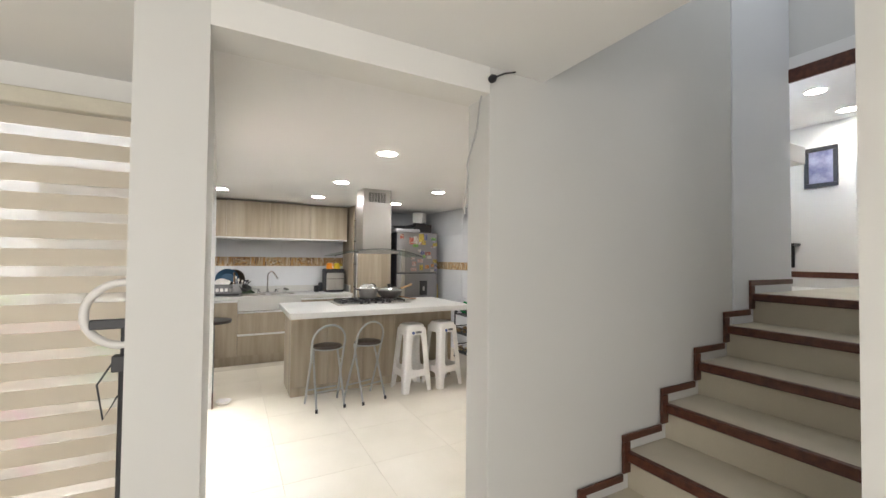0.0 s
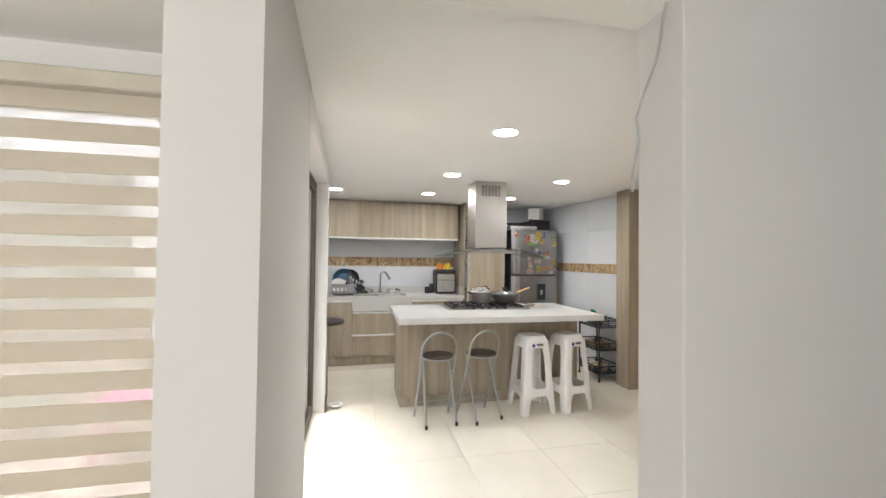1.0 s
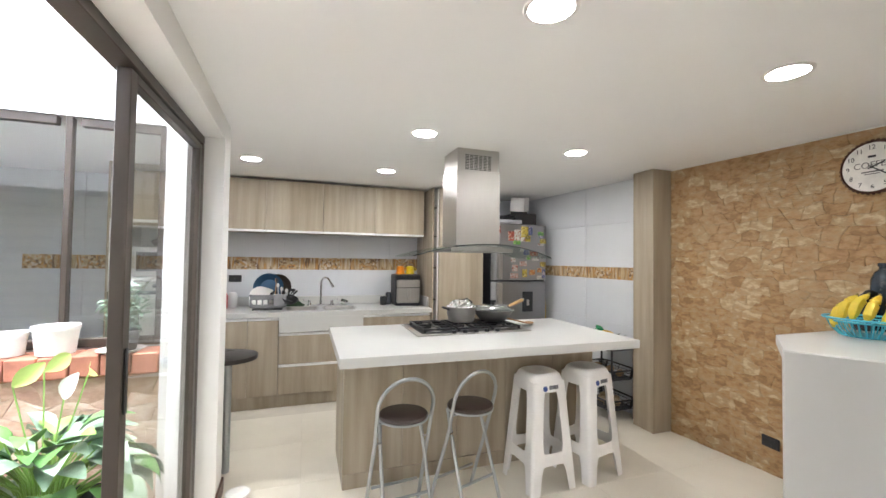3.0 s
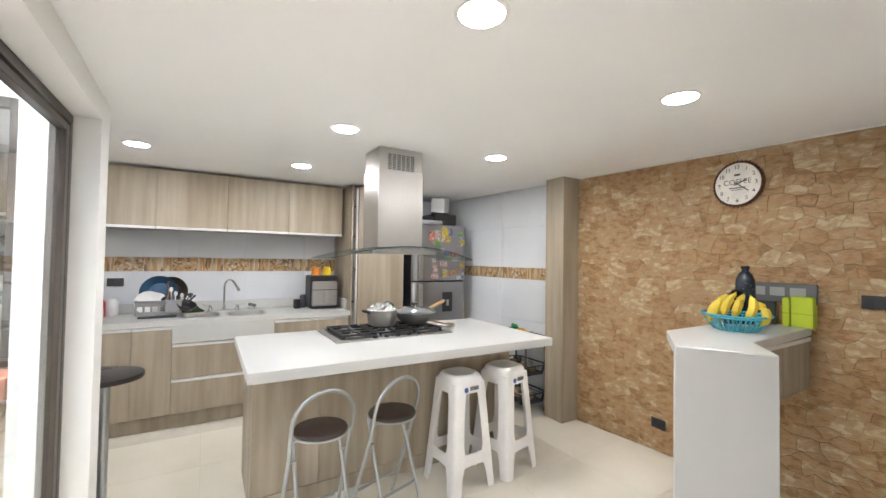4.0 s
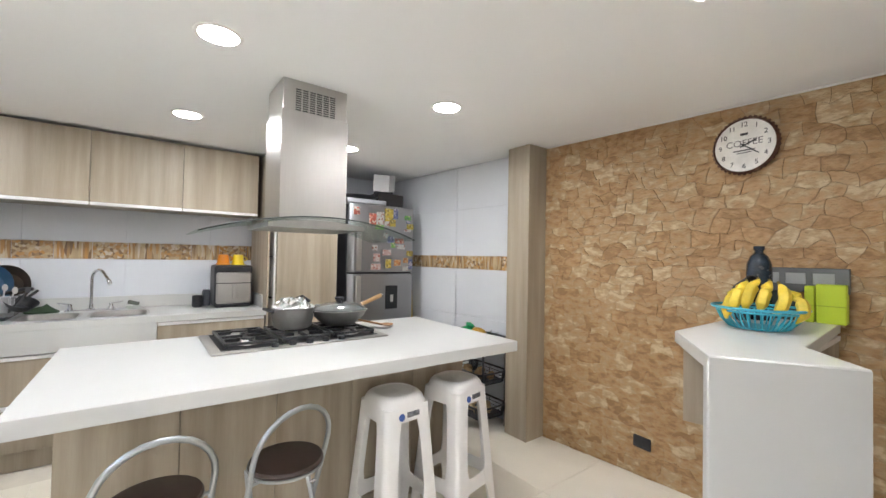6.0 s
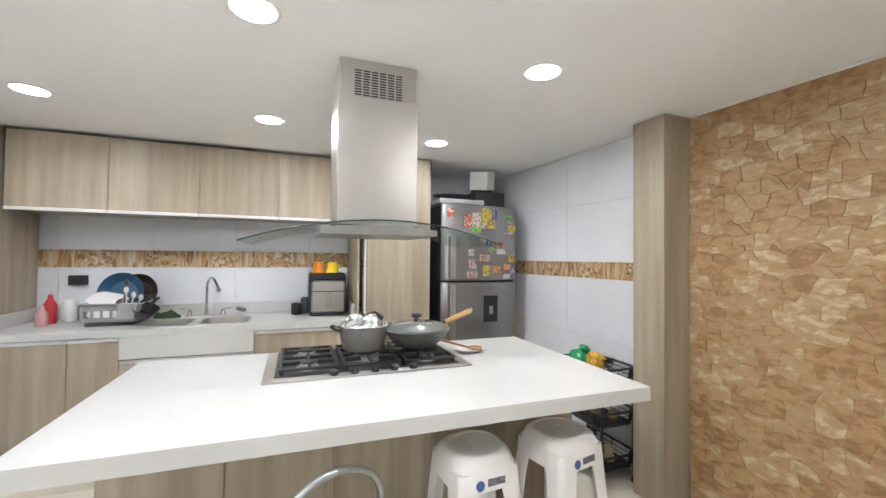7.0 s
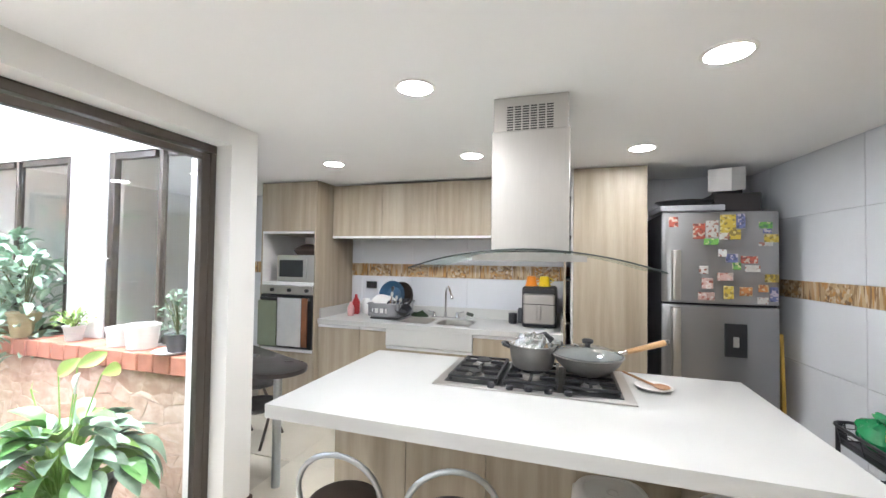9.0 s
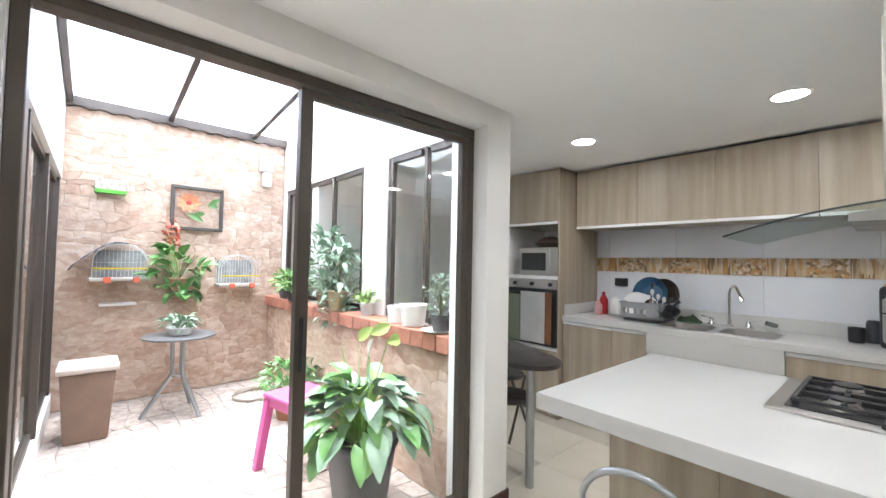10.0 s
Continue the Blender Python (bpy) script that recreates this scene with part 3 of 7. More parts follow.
def fridge():
    m = material("grey steel fridge skin", (0.30, 0.295, 0.30), 0.32, 0.85, vary=0.03, scale=2, fine=200, bump=0.002)
    t = thing("refrigerator", "grey steel two-door refrigerator covered with magnets", "refrigerator")
    x0, x1, y0 = 2.605, 3.325, 5.87
    block("body", BLACKP, t, x0, x1, y0 + 0.075, 6.56, 0.02, 1.87, 0.006)
    def leaf(z0, z1, name):
        bm = bmesh.new()
        n = 16
        pts = [(x0, y0 + 0.07)]
        for k in range(n + 1):
            u = k / n
            pts.append((x0 + (x1 - x0) * u, y0 + 0.045 - 0.045 * math.sin(math.pi * min(1, max(0, u))) ** 0.6 if 0 < u < 1 else y0 + 0.045))
        pts.append((x1, y0 + 0.07))
        prism(bm, pts, z0, z1)
        return part(name, soften(bm, 0.004, 1, 60), m, t)
    lo, up = leaf(0.06, 1.205, "lower_door"), leaf(1.222, 1.875, "upper_door")
    for d, z0, z1 in ((lo, 0.55, 1.19), (up, 1.24, 1.60)):
        bm = bmesh.new()
        box(bm, x0 + 0.055, x0 + 0.11, y0 - 0.025, y0 + 0.03, z0, z1)
        part("handle", soften(bm, 0.01, 2), STEEL, d, "bright steel vertical handle")
    w = block("water_dispenser", BLACK, lo, 2.985, 3.12, y0 - 0.006, y0 + 0.02, 0.86, 1.09, 0.003, "black water dispenser recess")
    block("lever", STEEL, w, 3.035, 3.07, y0 - 0.012, y0 - 0.0065, 0.93, 1.0, 0.002)
    inks = {"red": ((0.36, 0.08, 0.05), (0.46, 0.37, 0.30), (0.16, 0.05, 0.04)), "yellow": ((0.46, 0.34, 0.05), (0.22, 0.17, 0.05), (0.52, 0.44, 0.18)), "white": ((0.46, 0.44, 0.42), (0.30, 0.13, 0.10), (0.50, 0.49, 0.47)),
            "green": ((0.16, 0.38, 0.08), (0.55, 0.55, 0.30), (0.10, 0.22, 0.10)), "blue": ((0.13, 0.15, 0.30), (0.45, 0.40, 0.48), (0.08, 0.09, 0.18)), "orange": ((0.44, 0.19, 0.06), (0.48, 0.38, 0.24), (0.30, 0.12, 0.05)), "pink": ((0.44, 0.30, 0.27), (0.50, 0.44, 0.41), (0.33, 0.12, 0.10))}
    mats = {k: print_material(k + " magnet print", v) for k, v in inks.items()}
    spots = [(2.675, 1.805, .06, .075, "red"), (2.832, 1.735, .075, .11, "red"), (2.912, 1.75, .075, .12, "white"), (2.906, 1.66, .09, .045, "green"), (3.008, 1.775, .095, .15, "yellow"), (3.082, 1.805, .06, .10, "blue"), (2.985, 1.70, .06, .05, "white"), (3.052, 1.71, .065, .07, "yellow"),
             (3.235, 1.775, .08, .045, "green"), (3.245, 1.735, .05, .03, "blue"), (3.268, 1.685, .09, .055, "yellow"), (3.235, 1.645, .085, .025, "white"), (2.975, 1.58, .05, .05, "white"), (3.03, 1.545, .07, .06, "blue"), (3.135, 1.535, .10, .05, "red"), (3.155, 1.475, .09, .045, "white"), (3.06, 1.49, .05, .05, "green"),
             (2.86, 1.46, .055, .055, "white"), (2.99, 1.415, .095, .055, "pink"), (3.27, 1.41, .085, .055, "yellow"), (2.882, 1.365, .07, .075, "pink"), (2.875, 1.275, .10, .055, "pink"), (3.01, 1.305, .06, .09, "yellow"), (3.115, 1.315, .075, .06, "orange"), (3.22, 1.34, .06, .05, "orange"), (3.285, 1.30, .05, .10, "blue"), (3.215, 1.255, .065, .045, "white")]
    for x, z, w, h, ink in spots:
        u = (x - x0) / (x1 - x0)
        y = y0 + 0.045 - 0.045 * math.sin(math.pi * u) ** 0.6
        bm = bmesh.new()
        box(bm, x - w / 2, x + w / 2, y - 0.007, y + 0.006, z - h / 2, z + h / 2)
        part("magnet", soften(bm, 0.002, 1), mats[ink], up)
    # what lies on top
    b = thing("baking_tray", "black oval roasting pan stacked on the fridge", "pan")
    bm = bmesh.new()
    v = spin(bm, [(0.13, 0), (0.19, 0.035), (0.205, 0.04), (0.205, 0.046), (0.185, 0.05), (0.0, 0.055)], (0, 0, 0), 28)
    bmesh.ops.transform(bm, matrix=pose(2.80, 6.12, 1.935) @ Matrix.Diagonal((1.0, 0.7, 1, 1)), verts=v)
    part("pan", bm, BLACK, b)
    b = thing("serving_tray", "grey plastic tray on the fridge", "tray")
    bm = bmesh.new()
    box(bm, 2.62, 3.0, 5.97, 6.35, 1.876, 1.89)
    box(bm, 2.60, 3.02, 5.95, 6.37, 1.8905, 1.934)
    part("tray", soften(bm, 0.008, 2), material("grey plastic", (0.4, 0.4, 0.42), 0.4), b)
    b = thing("storage_box", "dark storage box on the fridge", "box")
    block("carton", material("dark carton", (0.035, 0.03, 0.03), 0.6), b, 2.98, 3.28, 6.05, 6.45, 1.876, 2.03, 0.006)
    b = thing("small_box", "white tilted cardboard box on the fridge", "box")
    bm = bmesh.new()
    v = box(bm, -0.08, 0.08, -0.09, 0.09, 0.0, 0.17)
    bmesh.ops.transform(bm, matrix=pose(3.09, 6.14, 2.062, 6, -9, 38), verts=v)
    part("carton", soften(bm, 0.004, 1), PLASTW, b)
    block("pad", BLACKP, b, 3.02, 3.18, 6.10, 6.24, 2.031, 2.07, 0.004)


fridge()


# ---- clad column and its neighbours ----
t = thing("clad_column", "oak-laminate clad column against the wall", "column", "", "structure")
bm = bmesh.new()
prism(bm, [(3.40, 4.42), (xw(4.42) + 0.05, 4.42), (xw(4.64) + 0.05, 4.64), (3.40, 4.64)], 0, CEIL - 0.002)
part("cladding", soften(bm, 0.002, 1), WOOD, t)


# ---- cooker hood ----
def hood():
    t = thing("island_hood", "stainless steel island hood with a curved glass canopy", "cooker hood")
    x0, x1, y0, y1 = 1.602, 1.936, 4.44, 4.72
    bm = bmesh.new()
    box(bm, x0, x1, y0, y1, 1.93, CEIL - 0.001)
    up = part("upper_duct", soften(bm, 0.003, 1), STEEL, t)
    bm = bmesh.new()
    box(bm, x0 - 0.006, x1 + 0.006, y0 - 0.006, y1 + 0.006, 1.553, 2.10)
    part("lower_duct", soften(bm, 0.003, 1), STEEL, t)
    for c in range(6):
        for r in range(10):
            xa = x0 + 0.062 + c * 0.0355
            z = CEIL - 0.045 - r * 0.0115
            bm = bmesh.new()
            box(bm, xa, xa + 0.028, y0 - 0.0012, y0 + 0.003, z - 0.006, z)
            part("vent_slot", bm, BLACK, up, "", False)
    # canopy: a sheet of bent glass
    bm = bmesh.new()
    n = 24
    rows = []
    for i in range(n + 1):
        u = -1 + 2 * i / n
        x = 1.769 + 0.52 * u
        z = 1.553 - 0.085 * u * u
        rows.append([bm.verts.new((x, yy, z + dz)) for yy, dz in ((4.23 + 0.06 * u * u, 0), (4.23 + 0.06 * u * u, 0.007), (4.83, 0.007), (4.83, 0))])
    for a, b in zip(rows, rows[1:]):
        for k in range(4):
            bm.faces.new((a[k], a[(k + 1) % 4], b[(k + 1) % 4], b[k]))
    bm.faces.new(rows[0])
    bm.faces.new(rows[-1][::-1])
    bmesh.ops.recalc_face_normals(bm, faces=bm.faces)
    g = part("glass_canopy", bm, SMOKE, t, "curved greenish glass canopy")
    g.visible_shadow = False
    bm = bmesh.new()
    sweep(bm, [(1.769 + 0.52 * u, 4.228 + 0.06 * u * u, 1.5565 - 0.085 * u * u) for u in [-1 + k / 12 for k in range(25)]], 0.003, 6)
    part("canopy_edge", bm, material("dark glass edge", (0.03, 0.04, 0.038), 0.6), t, "dark polished glass edge")
    bm = bmesh.new()
    rows = []
    for i in range(13):
        u = -1 + i / 6
        x = 1.769 + 0.24 * u
        z = 1.549 - 0.085 * (0.24 * u / 0.52) ** 2
        rows.append([bm.verts.new(v) for v in ((x, 4.35, z), (x, 4.79, z), (x, 4.79, 1.508), (x, 4.35, 1.508))])
    for a, b in zip(rows, rows[1:]):
        for k in range(4):
            bm.faces.new((a[k], a[(k + 1) % 4], b[(k + 1) % 4], b[k]))
    bm.faces.new(rows[0])
    bm.faces.new(rows[-1][::-1])
    bmesh.ops.recalc_face_normals(bm, faces=bm.faces)
    part("filter_housing", bm, material("dull grey filter steel", (0.33, 0.32, 0.30), 0.45, 0.9, vary=0.06, scale=12), t)


hood()


# ---- peninsula bar ----
def bar():
    t = thing("breakfast_bar", "bent white quartz breakfast bar with a waterfall end", "breakfast bar")
    Z = 1.10
    top = [(xw(3.13) - 0.012, 3.13), (2.80, 3.13), (2.435, 2.885), (2.634, 2.567), (2.865, 2.745), (xw(2.78) - 0.012, 2.78)]
    bm = bmesh.new()
    prism(bm, top, Z - 0.045, Z)
    part("top", soften(bm, 0.003, 1), QUARTZ, t)
    bm = bmesh.new()
    prism(bm, [(2.433, 2.8835), (2.632, 2.5655), (2.671, 2.595), (2.472, 2.911)], 0, Z - 0.002)
    part("end_panel", soften(bm, 0.003, 1), QUARTZ, t)
    bm = bmesh.new()
    prism(bm, [(xw(3.1) - 0.013, 3.11), (2.83, 3.11), (2.90, 2.80), (xw(2.8) - 0.013, 2.80)], 0.74, Z - 0.047)
    body = part("cabinet_body", soften(bm, 0.002, 1), WOOD, t)
    for a, b in ((2.905, 3.31), (3.314, 3.70)):
        d = block("door", WOOD, t, a, b, 2.782, 2.798, 0.745, 1.02, 0.001)
        block("handle", ALU, d, a, b, 2.776, 2.796, 1.022, 1.045, 0.001)


bar()


# ---- stools at the island ----
def folding_stool():
    t = thing("folding_stool", "grey steel folding stool with a round brown vinyl seat", "stool", "folding stools at the island")
    bm = bmesh.new()
    spin(bm, [(0, -0.016), (0.118, -0.016), (0.135, -0.010), (0.138, 0.001), (0.132, 0.010), (0.11, 0.016), (0, 0.018)], (0, 0, 0.585), 32)
    seat = part("seat", bm, BROWNV, t, "round padded brown vinyl seat")
    bm = bmesh.new()
    spin(bm, [(0.120, -0.022), (0.137, -0.020), (0.140, -0.010), (0.136, -0.008)], (0, 0, 0.585), 32, close=False)
    part("seat_rim", bm, TUBE, seat)
    # back loop: one bent tube from foot to foot
    pts = []
    for s in (1,):
        w = 0.162
        pts = [(-0.164, 0.17, 0.004), (-0.156, 0.01, 0.45), (-w, -0.045, 0.64)]
        for k in range(1, 12):
            a = math.pi * k / 12
            pts.append((-w * math.cos(a), -0.045 - 0.035 * math.sin(a), 0.64 + 0.16 * math.sin(a)))
        pts += [(w, -0.045, 0.64), (0.156, 0.01, 0.45), (0.164, 0.17, 0.004)]
    bm = bmesh.new()
    sweep(bm, pts, 0.0105, 10)
    part("back_loop", bm, TUBE, t, "bent grey tube backrest")
    for sx in (-1, 1):
        bm = bmesh.new()
        sweep(bm, [(sx * 0.118, 0.07, 0.572), (sx * 0.126, 0.01, 0.40), (sx * 0.136, -0.13, 0.004)], 0.010, 10)
        leg = part("leg", bm, TUBE, t)
        bm = bmesh.new()
        spin(bm, [(0.013, 0), (0.013, 0.03), (0.011, 0.032)], (sx * 0.136, -0.13, 0.0), 12)
        part("rubber_foot", bm, BLACKP, leg)
        bm = bmesh.new()
        sweep(bm, [(sx * 0.157, 0.012, 0.44), (sx * 0.12, 0.018, 0.44)], 0.006, 8)
        part("pivot", bm, CHROME, t)
    for y, z in ((-0.07, 0.17), (0.135, 0.14)):
        bm = bmesh.new()
        sweep(bm, [(-0.14, y, z), (0.14, y, z)], 0.008, 8)
        part("stretcher", bm, TUBE, t)
    bm = bmesh.new()
    sweep(bm, [(-0.155, -0.025, 0.563), (0.155, -0.025, 0.563)], 0.007, 8)
    part("seat_bar", bm, TUBE, t)
    return t


fs = folding_stool()
fs.matrix_basis = pose(1.125, 3.985, 0, 0, 0, 6)
copy_thing(fs, pose(1.54, 4.01, 0, 0, 0, 18))


def plastic_stool():
    t = thing("plastic_stool", "tall white moulded plastic stool", "stool", "white plastic stools at the island")
    H, a0, a1 = 0.705, 0.117, 0.170

    def half(z):
        return a1 + (a0 - a1) * z / H

    bm = bmesh.new()
    prof = [(1.125, -0.095, 5.0), (1.115, -0.06, 4.6), (1.085, -0.025, 4.0), (1.02, 0.002, 3.2), (0.96, 0.012, 2.8), (0.88, 0.0165, 2.5), (0.82, 0.0165, 2.4), (0.80, 0.013, 2.4), (0.0, 0.012, 2)]
    n = 40
    rings = []
    for s, dz, ex in prof:
        if s == 0:
            rings.append([bm.verts.new((0, 0, H + dz))])
            continue
        ring = []
        for k in range(n):
            w = 2 * math.pi * k / n
            c, d = math.cos(w), math.sin(w)
            rr = 1.0 / (abs(c) ** ex + abs(d) ** ex) ** (1 / ex)
            ring.append(bm.verts.new((a0 * s * rr * c, a0 * s * rr * d, H + dz)))
        rings.append(ring)
    for p, q in zip(rings, rings[1:]):
        for k in range(n):
            if len(q) == 1:
                bm.faces.new((p[k], p[(k + 1) % n], q[0]))
            else:
                bm.faces.new((p[k], p[(k + 1) % n], q[(k + 1) % n], q[k]))
    bmesh.ops.recalc_face_normals(bm, faces=bm.faces)
    seat = part("seat", bm, PLASTW, t)
    bm = bmesh.new()
    spin(bm, [(0.0, 0.0145), (0.016, 0.0145), (0.017, 0.0165), (0.02, 0.0165), (0.021, 0.015)], (0, 0, H), 20)
    part("moulded_hub", bm, PLASTW, seat)
    # corner legs: curved angle sections that taper upwards
    for qx, qy in ((1, 1), (-1, 1), (-1, -1), (1, -1)):
        bm = bmesh.new()
        rows = []
        for i in range(13):
            z = (H - 0.03) * i / 12
            h = half(z) * 1.04
            w = 0.076 + 0.028 * max(0, (z - 0.52) / 0.18) ** 2 + 0.020 * math.exp(-((z - 0.205) / 0.05) ** 2) - 0.012 * max(0, (0.16 - z) / 0.16)
            r = 0.026
            line = [(h - w, h)]
            for k in range(5):
                g = math.pi / 2 * k / 4
                line.append((h - r + r * math.sin(g), h - r + r * math.cos(g)))
            line.append((h, h - w))
            inner = [(x - 0.0055 if k > 0 else x, y - 0.0055 if k < len(line) - 1 else y) for k, (x, y) in enumerate(line)][::-1]
            rows.append([bm.verts.new((qx * x, qy * y, z)) for x, y in line + inner])
        m = len(rows[0])
        for p, q in zip(rows, rows[1:]):
            for k in range(m):
                bm.faces.new((p[k], p[(k + 1) % m], q[(k + 1) % m], q[k]))
        bm.faces.new(rows[0])
        bm.faces.new(rows[-1])
        bmesh.ops.recalc_face_normals(bm, faces=bm.faces)
        part("leg", bm, PLASTW, t)
    # rails, with an arched lower edge
    for side in range(4):
        n = 10
        for z_hi, z_mid, th in ((0.235, 0.165, 0.005), (H - 0.03, H - 0.075, 0.005)):
            bm = bmesh.new()
            rows = []
            for i in range(n + 1):
                u = -1 + 2 * i / n
                low = z_mid - (0.022 if z_hi < 0.5 else 0.05) * u ** 4
                hi = z_hi + (0.03 * u ** 4 if z_hi < 0.5 else 0)
                row = []
                for z in (low, hi):
                    h = half(z) * 1.035
                    row += [(u * (h - 0.05), -h, z), (u * (h - 0.05), -h + th, z)]
                rows.append([bm.verts.new(v) for v in (row[0], row[2], row[3], row[1])])
            for p, q in zip(rows, rows[1:]):
                for k in range(4):
                    bm.faces.new((p[k], p[(k + 1) % 4], q[(k + 1) % 4], q[k]))
            bmesh.ops.recalc_face_normals(bm, faces=bm.faces)
            bmesh.ops.transform(bm, matrix=pose(0, 0, 0, 0, 0, 90 * side), verts=bm.verts)
            part("lower_rail" if z_hi < 0.5 else "upper_rail", bm, PLASTW, t)
    blue = material("blue print", (0.05, 0.10, 0.32), 0.5)
    bm = bmesh.new()
    v = spin(bm, [(0, 0), (0.017, 0), (0.017, 0.002), (0, 0.002)], n=20)
    bmesh.ops.transform(bm, matrix=pose(-0.045, -0.1305, 0.635, 84), verts=v)
    part("round_sticker", bm, blue, seat)
    bm = bmesh.new()
    v = box(bm, 0, 0.07, -0.001, 0.001, -0.012, 0.012)
    bmesh.ops.transform(bm, matrix=pose(-0.015, -0.1315, 0.640, -6), verts=v)
    part("label_strip", bm, material("grey label", (0.22, 0.22, 0.24), 0.5, vary=0.3, scale=60), seat)
    return t


ps = plastic_stool()
ps.matrix_basis = pose(2.085, 4.125, 0, 0, 0, 4)
copy_thing(ps, pose(2.478, 4.135, 0, 0, 0, 12))


# ---- hob and what stands on it ----
def hob():
    t = thing("gas_hob", "five-burner stainless steel gas hob set in the worktop", "gas hob")
    x0, x1, y0, y1, z = 1.325, 2.212, 4.422, 4.935, 0.921
    bm = bmesh.new()
    box(bm, x0, x1, y0, y1, z, z + 0.008)
    part("tray", soften(bm, 0.003, 2), STEEL, t)
    bm = bmesh.new()
    box(bm, x0 + 0.045, x1 - 0.045, y0 + 0.05, y1 - 0.03, z + 0.0085, z + 0.0105)
    part("glass_top", bm, BLACK, t, "black hob surface")
    for cx, cy, r in ((1.50, 4.57, 0.035), (1.50, 4.80, 0.045), (1.77, 4.68, 0.06), (2.04, 4.57, 0.035), (2.04, 4.80, 0.045)):
        bm = bmesh.new()
        spin(bm, [(r * 1.35, 0.0), (r * 1.3, 0.012), (r, 0.014), (r, 0.02), (r * 0.85, 0.026), (0, 0.027)], (cx, cy, z + 0.0105), 24)
        b = part("burner", bm, STEEL, t)
        bm = bmesh.new()
        spin(bm, [(r * 0.9, 0.0272), (r * 0.88, 0.033), (0, 0.034)], (cx, cy, z + 0.0105), 24)
        part("burner_cap", bm, BLACK, b)
    for gx0, gx1 in ((1.385, 1.625), (1.645, 1.895), (1.915, 2.155)):
        bm = bmesh.new()
        ya, yb, zz = y0 + 0.065, y1 - 0.045, z + 0.037
        w = 0.007
        for q in ((gx0, gx1, ya, ya + 2 * w), (gx0, gx1, yb - 2 * w, yb), (gx0, gx0 + 2 * w, ya + 2 * w, yb - 2 * w), (gx1 - 2 * w, gx1, ya + 2 * w, yb - 2 * w), (gx0 + 2 * w, gx1 - 2 * w, (ya + yb) / 2 - w, (ya + yb) / 2 + w)):
            box(bm, *q, zz - 0.012, zz)
        cx = (gx0 + gx1) / 2
        for y_a, y_b in ((ya + 2 * w, ya + 0.12), ((ya + yb) / 2 + w, (ya + yb) / 2 + 0.06), (yb - 0.11, yb - 2 * w), ((ya + yb) / 2 - 0.07, (ya + yb) / 2 - w)):
            box(bm, cx - w, cx + w, y_a, y_b, zz - 0.012, zz + 0.004)
        for cy in ((ya * 3 + yb) / 4, (ya + 3 * yb) / 4):
            box(bm, gx0 + 2 * w, gx0 + 0.085, cy - w, cy + w, zz - 0.012, zz + 0.004)
            box(bm, gx1 - 0.085, gx1 - 2 * w, cy - w, cy + w, zz - 0.012, zz + 0.004)
        for fx in (gx0 + 0.01, gx1 - 0.01):
            for fy in (ya + 0.01, yb - 0.01):
                box(bm, fx - 0.008, fx + 0.008, fy - 0.008, fy + 0.008, z + 0.0105, zz - 0.012)
        part("pan_support", soften(bm, 0.002, 1), BLACK, t, "black cast-iron pan support")
    for k in range(5):
        bm = bmesh.new()
        spin(bm, [(0.017, 0), (0.017, 0.018), (0.012, 0.02), (0, 0.02)], (1.60 + 0.085 * k, y0 + 0.028, z + 0.008), 16)
        part("knob", bm, BLACKP, t)


hob()
POTM = material("grey aluminium pot", (0.28, 0.27, 0.26), 0.45, 0.7, vary=0.08, scale=12)


def pot():
    t = thing("cooking_pot", "grey two-handled pot covered with crumpled foil", "pot")
    c = (1.765, 4.735, 0.963)
    bm = bmesh.new()
    spin(bm, [(0.085, 0.0), (0.10, 0.008), (0.112, 0.06), (0.115, 0.115), (0.12, 0.118), (0.112, 0.12), (0.108, 0.112), (0.0, 0.10)], c, 32)
    part("pan_body", bm, POTM, t)
    for s in (-1, 1):
        bm = bmesh.new()
        pts = [(c[0] + s * 0.112, c[1] - 0.035, c[2] + 0.10), (c[0] + s * 0.145, c[1] - 0.03, c[2] + 0.112), (c[0] + s * 0.155, c[1], c[2] + 0.115), (c[0] + s * 0.145, c[1] + 0.03, c[2] + 0.112), (c[0] + s * 0.112, c[1] + 0.035, c[2] + 0.10)]
        sweep(bm, pts, 0.009, 8)
        part("handle", bm, BLACKP, t)
    rnd = random.Random(4)
    bm = bmesh.new()
    n, m = 26, 8
    rings = []
    for i in range(m + 1):
        r = 0.108 * (1 - i / m)
        rings.append([bm.verts.new((c[0] + (r + rnd.uniform(-0.007, 0.007)) * math.cos(2 * math.pi * k / n), c[1] + (r + rnd.uniform(-0.007, 0.007)) * math.sin(2 * math.pi * k / n), c[2] + 0.118 + 0.045 * math.sin(math.pi * i / m * 0.8) + rnd.uniform(-0.012, 0.012))) for k in range(n)])
    for p, q in zip(rings, rings[1:]):
        for k in range(n):
            bm.faces.new((p[k], p[(k + 1) % n], q[(k + 1) % n], q[k]))
    bm.faces.new(rings[-1])
    part("foil", bm, material("crumpled foil", (0.8, 0.8, 0.8), 0.25, 1.0, vary=0.03, bump=0), t, "crumpled aluminium foil", False)
    bm = bmesh.new()
    sweep(bm, [(c[0] + 0.02, c[1] + 0.03, c[2] + 0.155), (c[0] + 0.06, c[1] + 0.03, c[2] + 0.17), (c[0] + 0.10, c[1] + 0.02, c[2] + 0.14)], 0.012, 8)
    part("lid_grip", bm, BLACKP, t)


pot()


